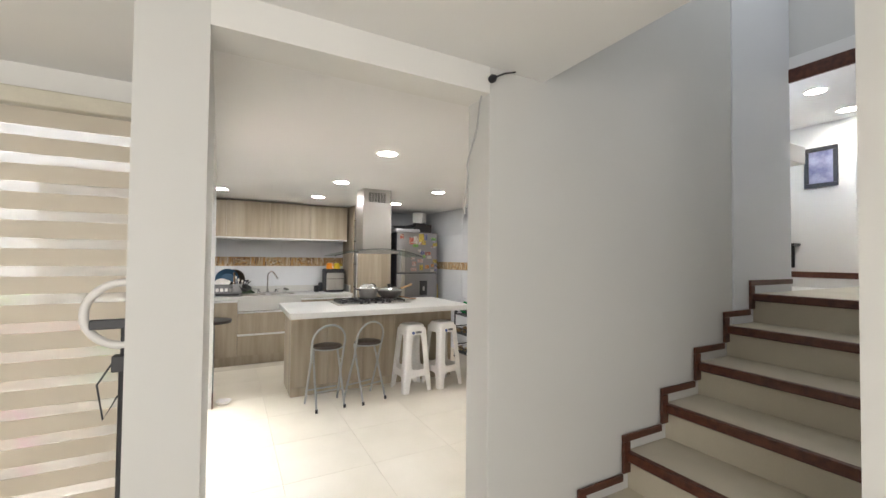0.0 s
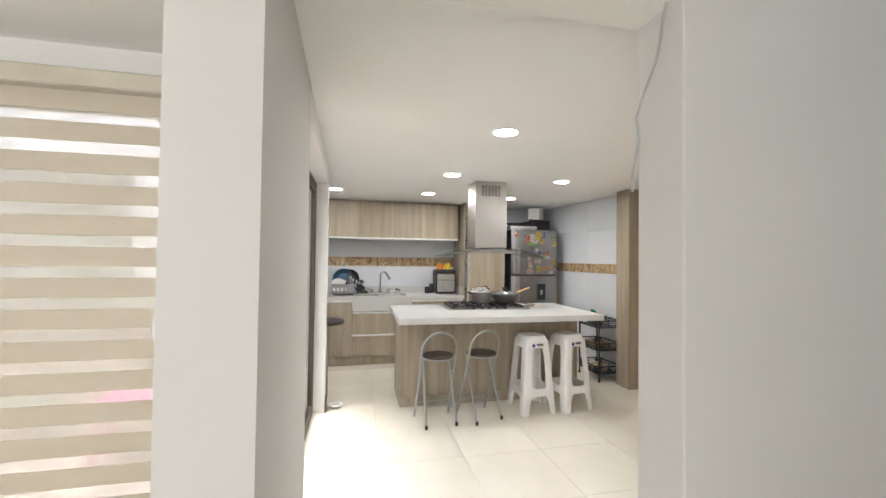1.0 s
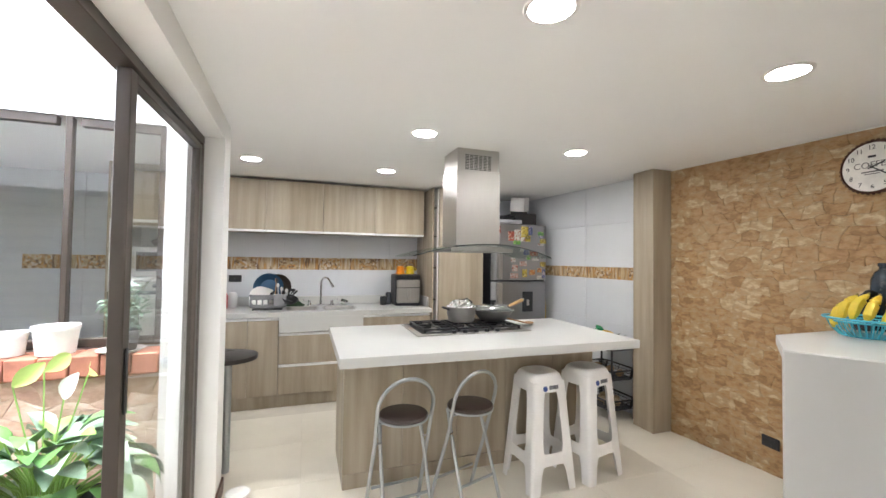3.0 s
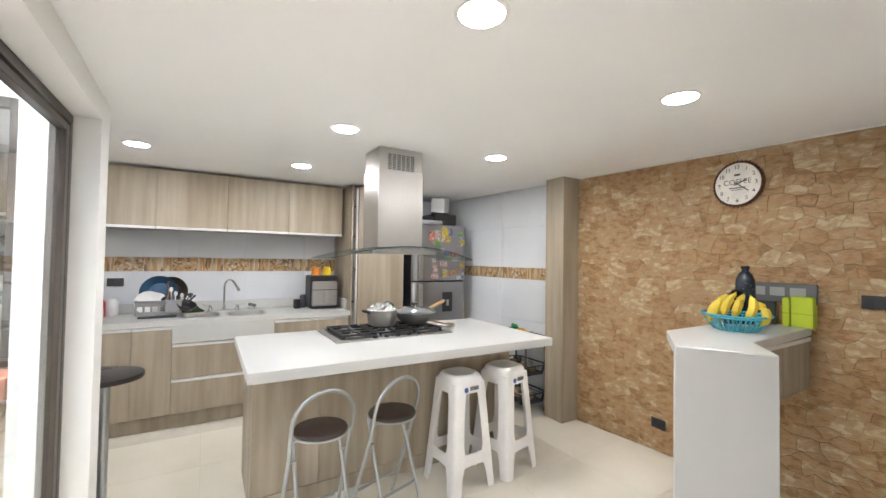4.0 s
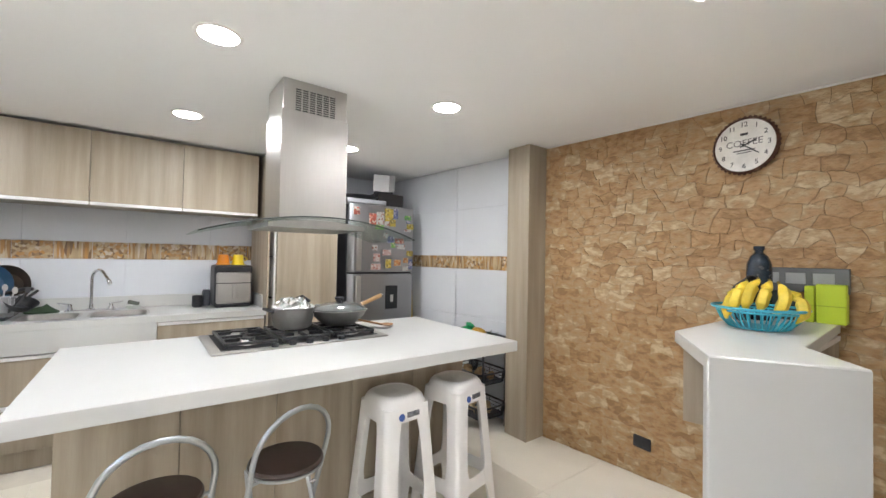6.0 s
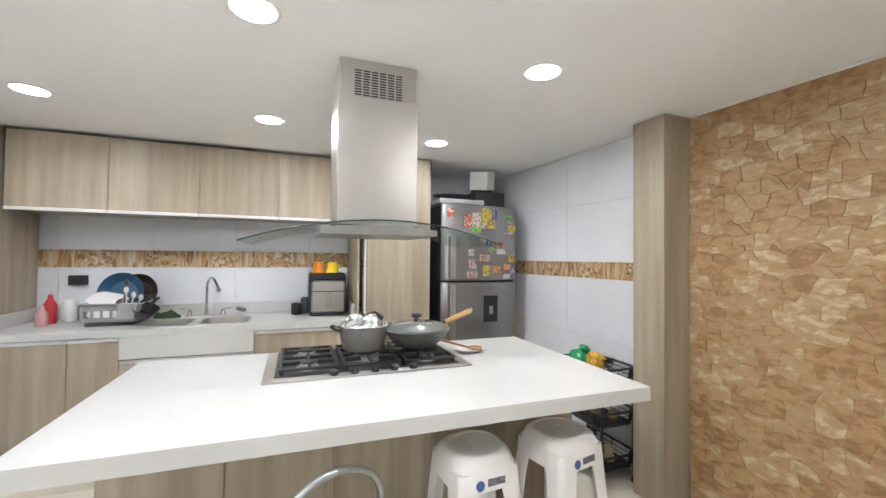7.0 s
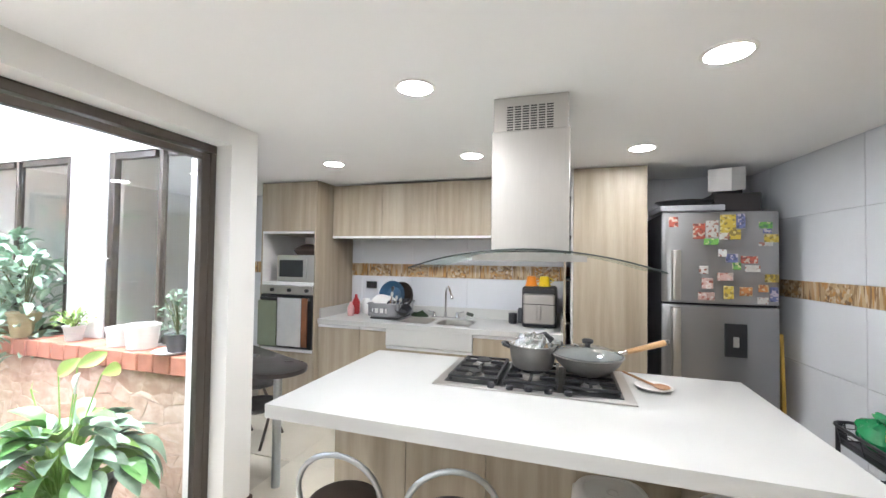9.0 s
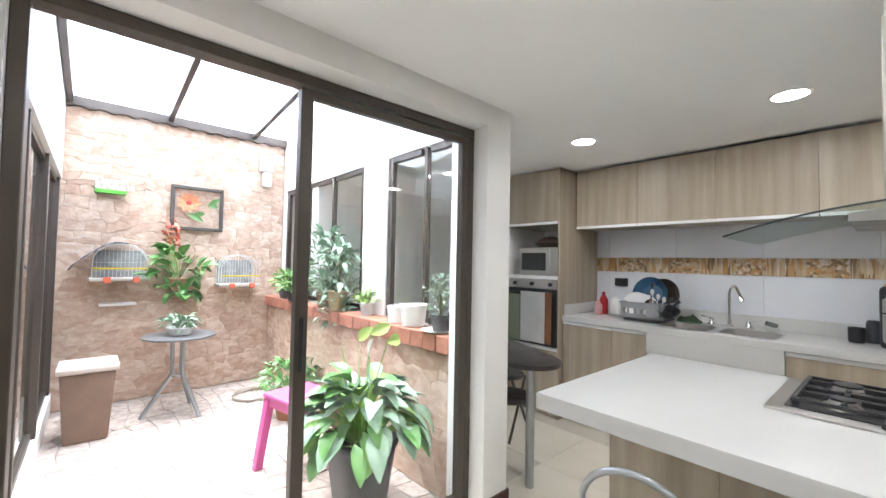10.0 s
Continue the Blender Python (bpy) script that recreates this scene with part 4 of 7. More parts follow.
def wok():
    t = thing("wok", "grey wok with a glass lid and a wooden handle", "wok")
    c = (2.03, 4.71, 0.963)
    bm = bmesh.new()
    spin(bm, [(0.07, 0.0), (0.10, 0.012), (0.145, 0.055), (0.165, 0.09), (0.17, 0.092), (0.163, 0.094), (0.14, 0.06), (0, 0.012)], c, 36)
    part("pan_body", bm, POTM, t)
    bm = bmesh.new()
    spin(bm, [(0.164, 0.095), (0.164, 0.099), (0.13, 0.117), (0.08, 0.130), (0, 0.136), ], c, 36, close=False)
    spin(bm, [(0.160, 0.095), (0.128, 0.113), (0.08, 0.126), (0, 0.132)], c, 36, close=False)
    lid = part("lid", bm, material("smoked lid glass", (0.17, 0.18, 0.175), 0.08, vary=0.03, bump=0, coat=0.6), t, "domed greenish-grey glass lid")
    bm = bmesh.new()
    spin(bm, [(0.012, 0.134), (0.012, 0.146), (0.026, 0.150), (0.028, 0.162), (0.020, 0.168), (0, 0.169)], c, 20)
    part("knob", bm, BLACKP, lid)
    d = Vector((0.88, 0.42, 0.20)).normalized()
    base = Vector(c) + Vector((0.145, 0.075, 0.088))
    bm = bmesh.new()
    sweep(bm, [base, base + d * 0.05], 0.010, 10)
    part("ferrule", bm, CHROME, t)
    bm = bmesh.new()
    pts = [base + d * (0.05 + 0.21 * k / 8) for k in range(9)]
    sweep(bm, pts, 0.0125, 12, taper=1.25)
    part("handle", bm, material("pale beech wood", (0.52, 0.32, 0.15), 0.5, vary=0.1, stretch=(3, 3, 3)), t, "turned pale wooden handle")
    bm = bmesh.new()
    e = base + d * 0.275
    sweep(bm, [e + Vector((0.014 * math.cos(a) * d.x, 0.014 * math.cos(a) * d.y, 0.014 * math.sin(a))) for a in [2 * math.pi * k / 12 for k in range(12)]], 0.0025, 6, closed=True)
    part("hanging_ring", bm, CHROME, t)
    bm = bmesh.new()
    pts = [Vector(c) + Vector((-0.16, -0.03, 0.088)), Vector(c) + Vector((-0.20, -0.02, 0.095)), Vector(c) + Vector((-0.20, 0.03, 0.095)), Vector(c) + Vector((-0.16, 0.035, 0.088))]
    sweep(bm, pts, 0.009, 8)
    part("side_handle", bm, BLACKP, t)


wok()
t = thing("spoon_rest", "white saucer with a wooden spoon on the worktop", "plate")
bm = bmesh.new()
spin(bm, [(0.045, 0), (0.08, 0.014), (0.082, 0.017), (0.05, 0.008), (0, 0.006)], (2.32, 4.70, 0.9205), 28)
part("saucer", bm, PLASTW, t)
bm = bmesh.new()
sweep(bm, [(2.20, 4.80, 0.965), (2.29, 4.73, 0.945), (2.33, 4.70, 0.937)], 0.006, 8)
v = spin(bm, [(0, -0.006), (0.022, -0.002), (0.026, 0.004), (0.018, 0.002), (0, -0.001)], n=16)
bmesh.ops.transform(bm, matrix=pose(2.35, 4.685, 0.938, 10, 0, -38) @ Matrix.Diagonal((1.5, 1, 1, 1)), verts=v)
part("wooden_spoon", bm, material("brown spoon wood", (0.33, 0.16, 0.06), 0.55, vary=0.12), t, "used brown wooden spoon")


# ---- things on the sink counter ----
ZC = 0.918
def faucet():
    t = thing("faucet", "chrome gooseneck kitchen faucet with two lever handles", "faucet")
    x, y = 0.765, 6.50
    bm = bmesh.new()
    spin(bm, [(0.026, 0), (0.026, 0.012), (0.015, 0.02), (0.013, 0.05)], (x, y, ZC), 20)
    part("base", bm, CHROME, t)
    bm = bmesh.new()
    pts = [(x, y, ZC + 0.03), (x, y, ZC + 0.24)]
    for k in range(1, 9):
        a = math.pi * 0.78 * k / 8
        pts.append((x + 0.25 * 0.075 * (1 - math.cos(a)) * 2.4, y - 0.075 * (1 - math.cos(a)), ZC + 0.24 + 0.075 * math.sin(a)))
    pts.append((pts[-1][0] + 0.03, pts[-1][1] - 0.045, pts[-1][2] - 0.05))
    sweep(bm, pts, 0.0105, 12)
    part("spout", bm, CHROME, t)
    bm = bmesh.new()
    e = Vector(pts[-1])
    sweep(bm, [e, e + Vector((0.008, -0.012, -0.022))], 0.015, 12)
    part("aerator", bm, CHROME, t)
    for s in (-1, 1):
        bm = bmesh.new()
        spin(bm, [(0.022, 0), (0.02, 0.02), (0.013, 0.03), (0.014, 0.055), (0, 0.06)], (x + s * 0.12, y, ZC), 16)
        sweep(bm, [(x + s * 0.12, y, ZC + 0.052), (x + s * 0.19, y - 0.01, ZC + 0.066)], 0.006, 8)
        part("lever", bm, CHROME, t)
    bm = bmesh.new()
    box(bm, x - 0.15, x + 0.15, y - 0.022, y + 0.022, ZC + 0.0005, ZC + 0.008)
    part("deck_plate", soften(bm, 0.004, 2), CHROME, t)


faucet()


def disc(bm, r, d, m, n=28):
    """A plate: a shallow dish, r wide and d deep, laid by the matrix m."""
    v = spin(bm, [(0, 0), (r * 0.6, 0), (r, d), (r, d + 0.003), (r * 0.6, 0.004), (0, 0.004)], n=n)
    bmesh.ops.transform(bm, matrix=m, verts=v)


def dish_rack():
    t = thing("dish_rack", "grey plastic dish rack on the sink counter", "dish rack")
    g = material("grey rack plastic", (0.27, 0.27, 0.28), 0.5)
    x0, x1, y0, y1 = 0.09, 0.41, 6.14, 6.50
    block("tray", material("dark drip tray", (0.06, 0.06, 0.06), 0.4), t, x0 + 0.01, x1 - 0.03, y0, y1, ZC + 0.001, ZC + 0.018, 0.004)
    bm = bmesh.new()
    zt, zb = ZC + 0.15, ZC + 0.03
    def rim(z, o):
        return [(x0 - o, y0 - o, z), (x1 + o, y0 - o, z), (x1 + o, y1 + o, z), (x0 - o, y1 + o, z)]
    sweep(bm, rim(zt, 0.01), 0.008, 8, closed=True)
    sweep(bm, rim(zb, -0.008), 0.006, 8, closed=True)
    part("rim", bm, g, t)
    bm = bmesh.new()
    n = 6
    for k in range(n + 1):
        u = k / n
        box(bm, x0 + (x1 - x0) * u - 0.008, x0 + (x1 - x0) * u + 0.008, y0 - 0.004, y0, zb, zt)
    box(bm, x0, x1, y0 - 0.003, y0 + 0.001, zt - 0.045, zt - 0.004)
    box(bm, x0, x1, y0 - 0.003, y0 + 0.001, zb, zb + 0.03)
    box(bm, x1 - 0.001, x1 + 0.003, y0, y1, zb, zt)
    box(bm, x0 - 0.003, x0 + 0.001, y0, y1, zb, zt)
    part("basket", bm, g, t)
    block("cutlery_cup", g, t, x1 - 0.11, x1 - 0.005, y0 - 0.05, y0 - 0.006, zb + 0.02, zt + 0.01, 0.006)
    for k, (r, col, x, tilt) in enumerate(((0.105, PLASTW, 0.165, 72), (0.10, PLASTW, 0.185, 70), (0.095, PLASTW, 0.21, 74))):
        p = thing("plate", "white plate standing in the dish rack", "plate", "plates in the dish rack")
        bm = bmesh.new()
        disc(bm, r, 0.02, pose(x, 6.25 + 0.035 * k, ZC + 0.02 + r, tilt, 0, 10))
        part("dish", bm, col, p)
    p = thing("frying_pan", "blue frying pan leaning in the dish rack", "pan")
    bm = bmesh.new()
    disc(bm, 0.15, 0.05, pose(0.235, 6.40, ZC + 0.205, 78, 0, -6))
    part("pan_body", bm, material("blue enamel", (0.03, 0.09, 0.17), 0.3, vary=0.1), p)
    p = thing("wok_pan", "dark brown pan leaning in the dish rack", "pan")
    bm = bmesh.new()
    disc(bm, 0.145, 0.05, pose(0.325, 6.45, ZC + 0.20, 80, 0, -12))
    part("pan_body", bm, material("dark brown pan", (0.05, 0.035, 0.025), 0.4, vary=0.15), p)
    p = thing("ladle", "black-handled steel ladle in the dish rack", "ladle")
    bm = bmesh.new()
    sweep(bm, [(0.36, 6.2, ZC + 0.17), (0.45, 6.17, ZC + 0.20), (0.50, 6.16, ZC + 0.2)], 0.011, 8)
    part("handle", bm, BLACKP, p)
    rnd = random.Random(8)
    for k, (name, mt) in enumerate((("wooden_spoon", "w"), ("spatula", "b"), ("knife", "s"), ("fork", "s"), ("spoon", "s"), ("peeler", "b"))):
        mm = {"w": material("spoon wood", (0.36, 0.2, 0.09), 0.6), "b": BLACKP, "s": STEEL}[mt]
        p = thing(name, {"w": "brown wooden spoon standing in the rack", "b": "black kitchen utensil standing in the rack", "s": "steel cutlery piece standing in the rack"}[mt], name.replace("_", " "))
        x, y = x1 - 0.10 + 0.018 * k, y0 - 0.028
        top = Vector((x + rnd.uniform(-0.02, 0.10), y + rnd.uniform(0, 0.08), ZC + (0.30 if k < 2 else rnd.uniform(0.18, 0.25))))
        bm = bmesh.new()
        sweep(bm, [(x, y, ZC + 0.06), top], 0.005, 6)
        v = spin(bm, [(0, -0.004), (0.014, 0), (0.014, 0.004), (0, 0.005)], n=14)
        bmesh.ops.transform(bm, matrix=Matrix.Translation(top) @ pose(0, 0, 0, 80, 0, 10) @ Matrix.Diagonal((1, 1.6, 1, 1)), verts=v)
        part("utensil", bm, mm, p)
    p = thing("steel_bowl", "small steel bowl in the dish rack", "bowl")
    bm = bmesh.new()
    disc(bm, 0.05, 0.04, pose(0.29, 6.22, ZC + 0.12, 55, 0, 30))
    part("dish", bm, CHROME, p)
    p = thing("sauce_pan", "dark pan resting over the sink edge", "pan")
    bm = bmesh.new()
    disc(bm, 0.085, 0.05, pose(0.44, 6.14, ZC + 0.075, 25, 0, 40))
    sweep(bm, [(0.46, 6.16, ZC + 0.13), (0.52, 6.18, ZC + 0.19)], 0.009, 8)
    part("pan_body", bm, BLACK, p)


dish_rack()


def air_fryer():
    t = thing("air_fryer", "black and steel basket air fryer", "air fryer")
    x0, x1, y0, y1 = 1.555, 1.85, 6.18, 6.48
    bm = bmesh.new()
    box(bm, x0, x1, y0 + 0.02, y1, ZC + 0.002, ZC + 0.36)
    part("body", soften(bm, 0.03, 3), BLACKP, t)
    d = block("drawer", STEEL, t, x0 + 0.012, x1 - 0.012, y0, y0 + 0.03, ZC + 0.035, ZC + 0.30, 0.014, "steel basket drawer")
    block("drawer_split", BLACKP, d, x0 + 0.012, x1 - 0.012, y0 - 0.002, y0 + 0.001, ZC + 0.205, ZC + 0.212, 0)
    block("handle", STEEL, d, (x0 + x1) / 2 - 0.018, (x0 + x1) / 2 + 0.018, y0 - 0.03, y0 - 0.001, ZC + 0.075, ZC + 0.20, 0.006)
    block("control_panel", BLACK, t, x0 + 0.02, x1 - 0.02, y0 + 0.015, y0 + 0.026, ZC + 0.305, ZC + 0.345, 0.003)
    for k, (cx, c, lab) in enumerate(((1.63, (0.75, 0.25, 0.01), "small orange pot on the air fryer"), (1.745, (0.75, 0.55, 0.01), "small yellow pot on the air fryer"))):
        p = thing("small_pot", lab, "pot", "coloured pots on the air fryer")
        bm = bmesh.new()
        spin(bm, [(0.055, 0), (0.055, 0.012), (0.050, 0.014), (0.040, 0.085), (0.030, 0.090), (0, 0.090)], (cx, 6.30, ZC + 0.361), 10)
        sweep(bm, [(cx + 0.050, 6.30, ZC + 0.395), (cx + 0.076, 6.30, ZC + 0.41), (cx + 0.050, 6.30, ZC + 0.435)], 0.006, 6)
        part("vessel", bm, material("bright glaze", c, 0.3), p)
    p = thing("mug", "black mug beside the air fryer", "mug")
    bm = bmesh.new()
    spin(bm, [(0.034, 0), (0.04, 0.01), (0.04, 0.095), (0.035, 0.095), (0.034, 0.01), (0, 0.009)], (1.455, 6.38, ZC + 0.001), 20)
    part("vessel", bm, BLACK, p)
    p = thing("jar", "dark grey lidded jar beside the air fryer", "jar")
    bm = bmesh.new()
    spin(bm, [(0.03, 0), (0.033, 0.01), (0.033, 0.12), (0.025, 0.14), (0, 0.142)], (1.525, 6.44, ZC + 0.001), 20)
    part("vessel", bm, material("dark grey plastic", (0.06, 0.065, 0.075), 0.4), p)


air_fryer()
for nm, lab, x, y, c, prof in (
    ("soap_bottle", "red dish soap bottle on the counter", -0.19, 6.38, (0.45, 0.02, 0.025), [(0.036, 0), (0.04, 0.01), (0.04, 0.13), (0.02, 0.17), (0.014, 0.175), (0.014, 0.205), (0, 0.207)]),
    ("white_jar", "white plastic jar on the counter", -0.12, 6.47, (0.75, 0.75, 0.73), [(0.042, 0), (0.045, 0.01), (0.045, 0.13), (0.03, 0.155), (0, 0.16)]),
    ("soap_dish", "white soap dish with a green sponge", 1.02, 6.47, (0.65, 0.68, 0.62), [(0.03, 0), (0.05, 0.025), (0.05, 0.03), (0.04, 0.03), (0, 0.02)]),
    ("clear_bottle", "pale pink bottle on the counter", -0.175, 6.25, (0.55, 0.3, 0.3), [(0.032, 0), (0.034, 0.01), (0.034, 0.09), (0.014, 0.12), (0.014, 0.14), (0, 0.141)]),
):
    t = thing(nm, lab, nm.split("_")[-1])
    bm = bmesh.new()
    spin(bm, prof, (x, y, ZC + 0.001), 20)
    part("vessel", bm, material(nm + " plastic", c, 0.35), t)
t = thing("sponge", "grey-green scouring sponge on the soap dish", "sponge")
bm = bmesh.new()
v = box(bm, -0.035, 0.035, -0.02, 0.02, 0, 0.03)
bmesh.ops.transform(bm, matrix=pose(1.02, 6.47, ZC + 0.034, 0, 18, 20), verts=v)
part("pad", soften(bm, 0.006, 2), material("grey sponge", (0.12, 0.13, 0.11), 0.95, bump=0.2), t)
t = thing("dish_cloth", "dark green cloth behind the sink", "cloth")
bm = bmesh.new()
v = spin(bm, [(0.07, 0), (0.075, 0.01), (0.05, 0.035), (0.02, 0.05), (0, 0.045)], n=14)
for q in v:
    q.co.z *= 1 + 0.4 * math.sin(q.co.x * 90) * math.cos(q.co.y * 70)
bmesh.ops.transform(bm, matrix=pose(0.50, 6.46, ZC + 0.001) @ Matrix.Diagonal((1.3, 0.6, 1, 1)), verts=v)
part("fabric", bm, material("dark green cloth", (0.035, 0.06, 0.03), 0.95, bump=0.1), t)


def socket(name, m, w=0.125, h=0.075, label="black wall socket plate"):
    t = thing(name, label, "socket", "black wall sockets", "", m)
    bm = bmesh.new()
    box(bm, -w / 2, w / 2, -0.012, 0, -h / 2, h / 2)
    part("plate", soften(bm, 0.005, 2), BLACKP, t)
    for s in (-1, 1):
        bm = bmesh.new()
        box(bm, s * w * 0.22 - w * 0.17, s * w * 0.22 + w * 0.17, -0.0145, -0.0122, -h * 0.3, h * 0.3)
        part("outlet", soften(bm, 0.001, 1), BLACK, t)
    return t


socket("wall_socket", pose(-0.12, 6.598, 1.215), label="black double socket on the white tiles")
def on_east(y, z, off=0.014):
    return pose(xw(y) - off, y, z, 0, 0, -90 - math.degrees(math.atan(0.085)))


socket("wall_socket", on_east(2.515, 1.275), 0.115, 0.075, "black double socket on the stone wall")
socket("wall_socket", on_east(3.672, 0.222), 0.115, 0.075, "black double socket low on the stone wall")


# ---- wall clock ----
def clock():
    t = thing("wall_clock", "round cream wall clock with black numerals and a rusty rim", "wall clock", "", "", on_east(3.145, 2.02))
    R = 0.154
    face = material("cream clock face", (0.86, 0.83, 0.78), 0.5, vary=0.08, scale=14)
    ink = material("black clock ink", (0.03, 0.028, 0.028), 0.6)
    turn = pose(0, 0, 0, 90, 0, 0)
    bm = bmesh.new()
    v = spin(bm, [(0, 0), (R, 0), (R, 0.02), (R * 0.95, 0.03), (R * 0.93, 0.018), (0, 0.018)], n=48)
    bmesh.ops.transform(bm, matrix=turn, verts=v)
    part("rim", bm, material("dark rusty rim", (0.13, 0.05, 0.025), 0.6, vary=0.25, scale=30), t)
    for k in range(40):
        bm = bmesh.new()
        a = 2 * math.pi * k / 40
        v = spin(bm, [(0.009, 0), (0.007, 0.006), (0, 0.008)], n=6)
        bmesh.ops.transform(bm, matrix=turn @ pose(R * math.cos(a), R * math.sin(a), 0.012), verts=v)
        part("rim_bead", bm, bpy.data.materials["dark rusty rim"], t)
    bm = bmesh.new()
    v = spin(bm, [(0, 0), (R * 0.92, 0), (R * 0.92, 0.002), (0, 0.002)], n=48)
    bmesh.ops.transform(bm, matrix=turn @ pose(0, 0, 0.0185), verts=v)
    f = part("face", bm, face, t)

    def word(text, x, z, size, name, parent, mat):
        cu = bpy.data.curves.new(name, "FONT")
        cu.body, cu.size, cu.align_x, cu.align_y, cu.extrude = text, size, "CENTER", "CENTER", 0.0006
        tmp = new(name, cu)
        me = bpy.data.meshes.new_from_object(tmp)
        bpy.data.objects.remove(tmp)
        me.materials.append(mat)
        me.transform(turn @ pose(x, z, 0.0212))
        ob = new(name, me)
        ob.parent = parent
        return ob

    for h in range(1, 13):
        a = math.pi / 2 - 2 * math.pi * h / 12
        word(str(h), R * 0.74 * math.cos(a), R * 0.74 * math.sin(a), 0.036, "numeral", f, ink)
    word("COFFEE", 0, 0.012, 0.050, "word", f, material("grey print", (0.22, 0.2, 0.19), 0.6))
    for hw, za, zb in ((0.05, -0.03, -0.024), (0.035, -0.042, -0.038), (0.018, 0.055, 0.068)):
        bm = bmesh.new()
        v = box(bm, -hw, hw, za, zb, 0.0205, 0.0218)
        bmesh.ops.transform(bm, matrix=turn, verts=v)
        part("print_bar", bm, ink, f)
    for ang, ln, w in ((22, 0.062, 0.008), (-38, 0.085, 0.006)):
        bm = bmesh.new()
        v = box(bm, -0.02, ln, -w / 2, w / 2, 0.0225, 0.024)
        bmesh.ops.transform(bm, matrix=turn @ pose(0, 0, 0, 0, 0, ang), verts=v)
        part("hand_bar", bm, ink, t, "black clock pointer")
    bm = bmesh.new()
    v = spin(bm, [(0.008, 0.024), (0.008, 0.027), (0, 0.027)], n=14)
    bmesh.ops.transform(bm, matrix=turn, verts=v)
    part("centre_cap", bm, ink, t)


clock()


# ---- on the breakfast bar ----
def banana_basket():
    t = thing("fruit_basket", "turquoise plastic basket on the breakfast bar", "basket")
    c = Vector((3.20, 2.96, 1.101))
    tq = material("turquoise plastic", (0.06, 0.40, 0.52), 0.35)
    bm = bmesh.new()
    spin(bm, [(0.10, 0.0), (0.106, 0.006), (0.0, 0.006)], c, 28)
    n = 36
    for k in range(n):
        a = 2 * math.pi * k / n
        p0 = c + Vector((0.104 * math.cos(a), 0.104 * math.sin(a), 0.004))
        p1 = c + Vector((0.15 * math.cos(a), 0.15 * math.sin(a), 0.075))
        sweep(bm, [p0, (p0 + p1) / 2 + Vector((0.006 * math.cos(a), 0.006 * math.sin(a), -0.004)), p1], 0.0034, 5)
    part("basket", bm, tq, t)
    bm = bmesh.new()
    for r, z, w in ((0.166, 0.088, 0.006), (0.148, 0.074, 0.005)):
        sweep(bm, [c + Vector((r * math.cos(2 * math.pi * k / n), r * math.sin(2 * math.pi * k / n), z)) for k in range(n)], w, 6, closed=True)
    part("rim", bm, tq, t)
    ym = material("ripe banana peel", (0.70, 0.50, 0.035), 0.5, vary=0.12, scale=25, other=(0.58, 0.44, 0.03))
    tip = material("brown banana stem", (0.20, 0.15, 0.04), 0.7)
    rnd = random.Random(3)
    toward, side = Vector((-0.92, -0.38, 0)), Vector((0.38, -0.92, 0))
    for k, (x0, dx, bow, z0) in enumerate(((-0.075, -0.045, -0.012, 0.165), (-0.040, -0.055, -0.016, 0.195), (0.0, -0.055, -0.014, 0.205), (0.038, -0.045, -0.006, 0.200), (0.068, -0.028, 0.022, 0.190), (0.085, 0.020, 0.038, 0.165))):
        b = thing("banana", "ripe yellow banana heaped in the basket", "banana", "bananas in the basket")
        pts = []
        for i in range(9):
            u = i / 8
            pts.append(c + side * (x0 + dx * u + 4 * bow * u * (1 - u)) + toward * (0.01 + 0.065 * math.sin(1.9 * u) + 0.008 * rnd.random()) + Vector((0, 0, z0 - 0.125 * u ** 1.15)))
        bm = bmesh.new()
        rings = []
        for i, p in enumerate(pts):
            rad = 0.0245 * min(1, 0.35 + 2.6 * min(i, 8 - i) / 8)
            d = (pts[min(8, i + 1)] - pts[max(0, i - 1)]).normalized()
            r1 = d.orthogonal().normalized()
            r2 = d.cross(r1)
            rings.append([bm.verts.new(p + rad * (math.cos(2 * math.pi * j / 5) * r1 + math.sin(2 * math.pi * j / 5) * r2)) for j in range(5)])
        for p, q in zip(rings, rings[1:]):
            for j in range(5):
                bm.faces.new((p[j], p[(j + 1) % 5], q[(j + 1) % 5], q[j]))
        bm.faces.new(rings[0])
        bm.faces.new(rings[-1])
        bmesh.ops.recalc_face_normals(bm, faces=bm.faces)
        fruit = part("fruit", soften(bm, 0.004, 2, 40), ym, b)
        bm = bmesh.new()
        sweep(bm, [pts[0], pts[0] - toward * 0.022 + Vector((0, 0, 0.008))], 0.006, 6)
        part("stem", bm, tip, b)


banana_basket()
t = thing("spice_jar", "dark blue glazed jar with a lid on the bar", "jar")
bm = bmesh.new()
spin(bm, [(0.045, 0), (0.05, 0.012), (0.053, 0.22), (0.05, 0.275), (0.036, 0.312), (0.018, 0.33), (0.018, 0.343), (0.023, 0.345), (0.023, 0.362), (0, 0.364)], (3.52, 3.04, 1.101), 28)
part("vessel", bm, material("dark blue glaze", (0.03, 0.045, 0.065), 0.25, vary=0.3, scale=20), t)
t = thing("mug", "dark mug lying behind the fruit basket", "mug")
bm = bmesh.new()
v = spin(bm, [(0.038, 0), (0.042, 0.09), (0.037, 0.09), (0.034, 0.006), (0, 0.006)], n=20)
bmesh.ops.transform(bm, matrix=pose(3.42, 3.09, 1.24, 60, 0, -30), verts=v)
part("vessel", bm, BLACK, t)
block("stand", BLACKP, t, 3.40, 3.46, 3.055, 3.115, 1.101, 1.215, 0.004)
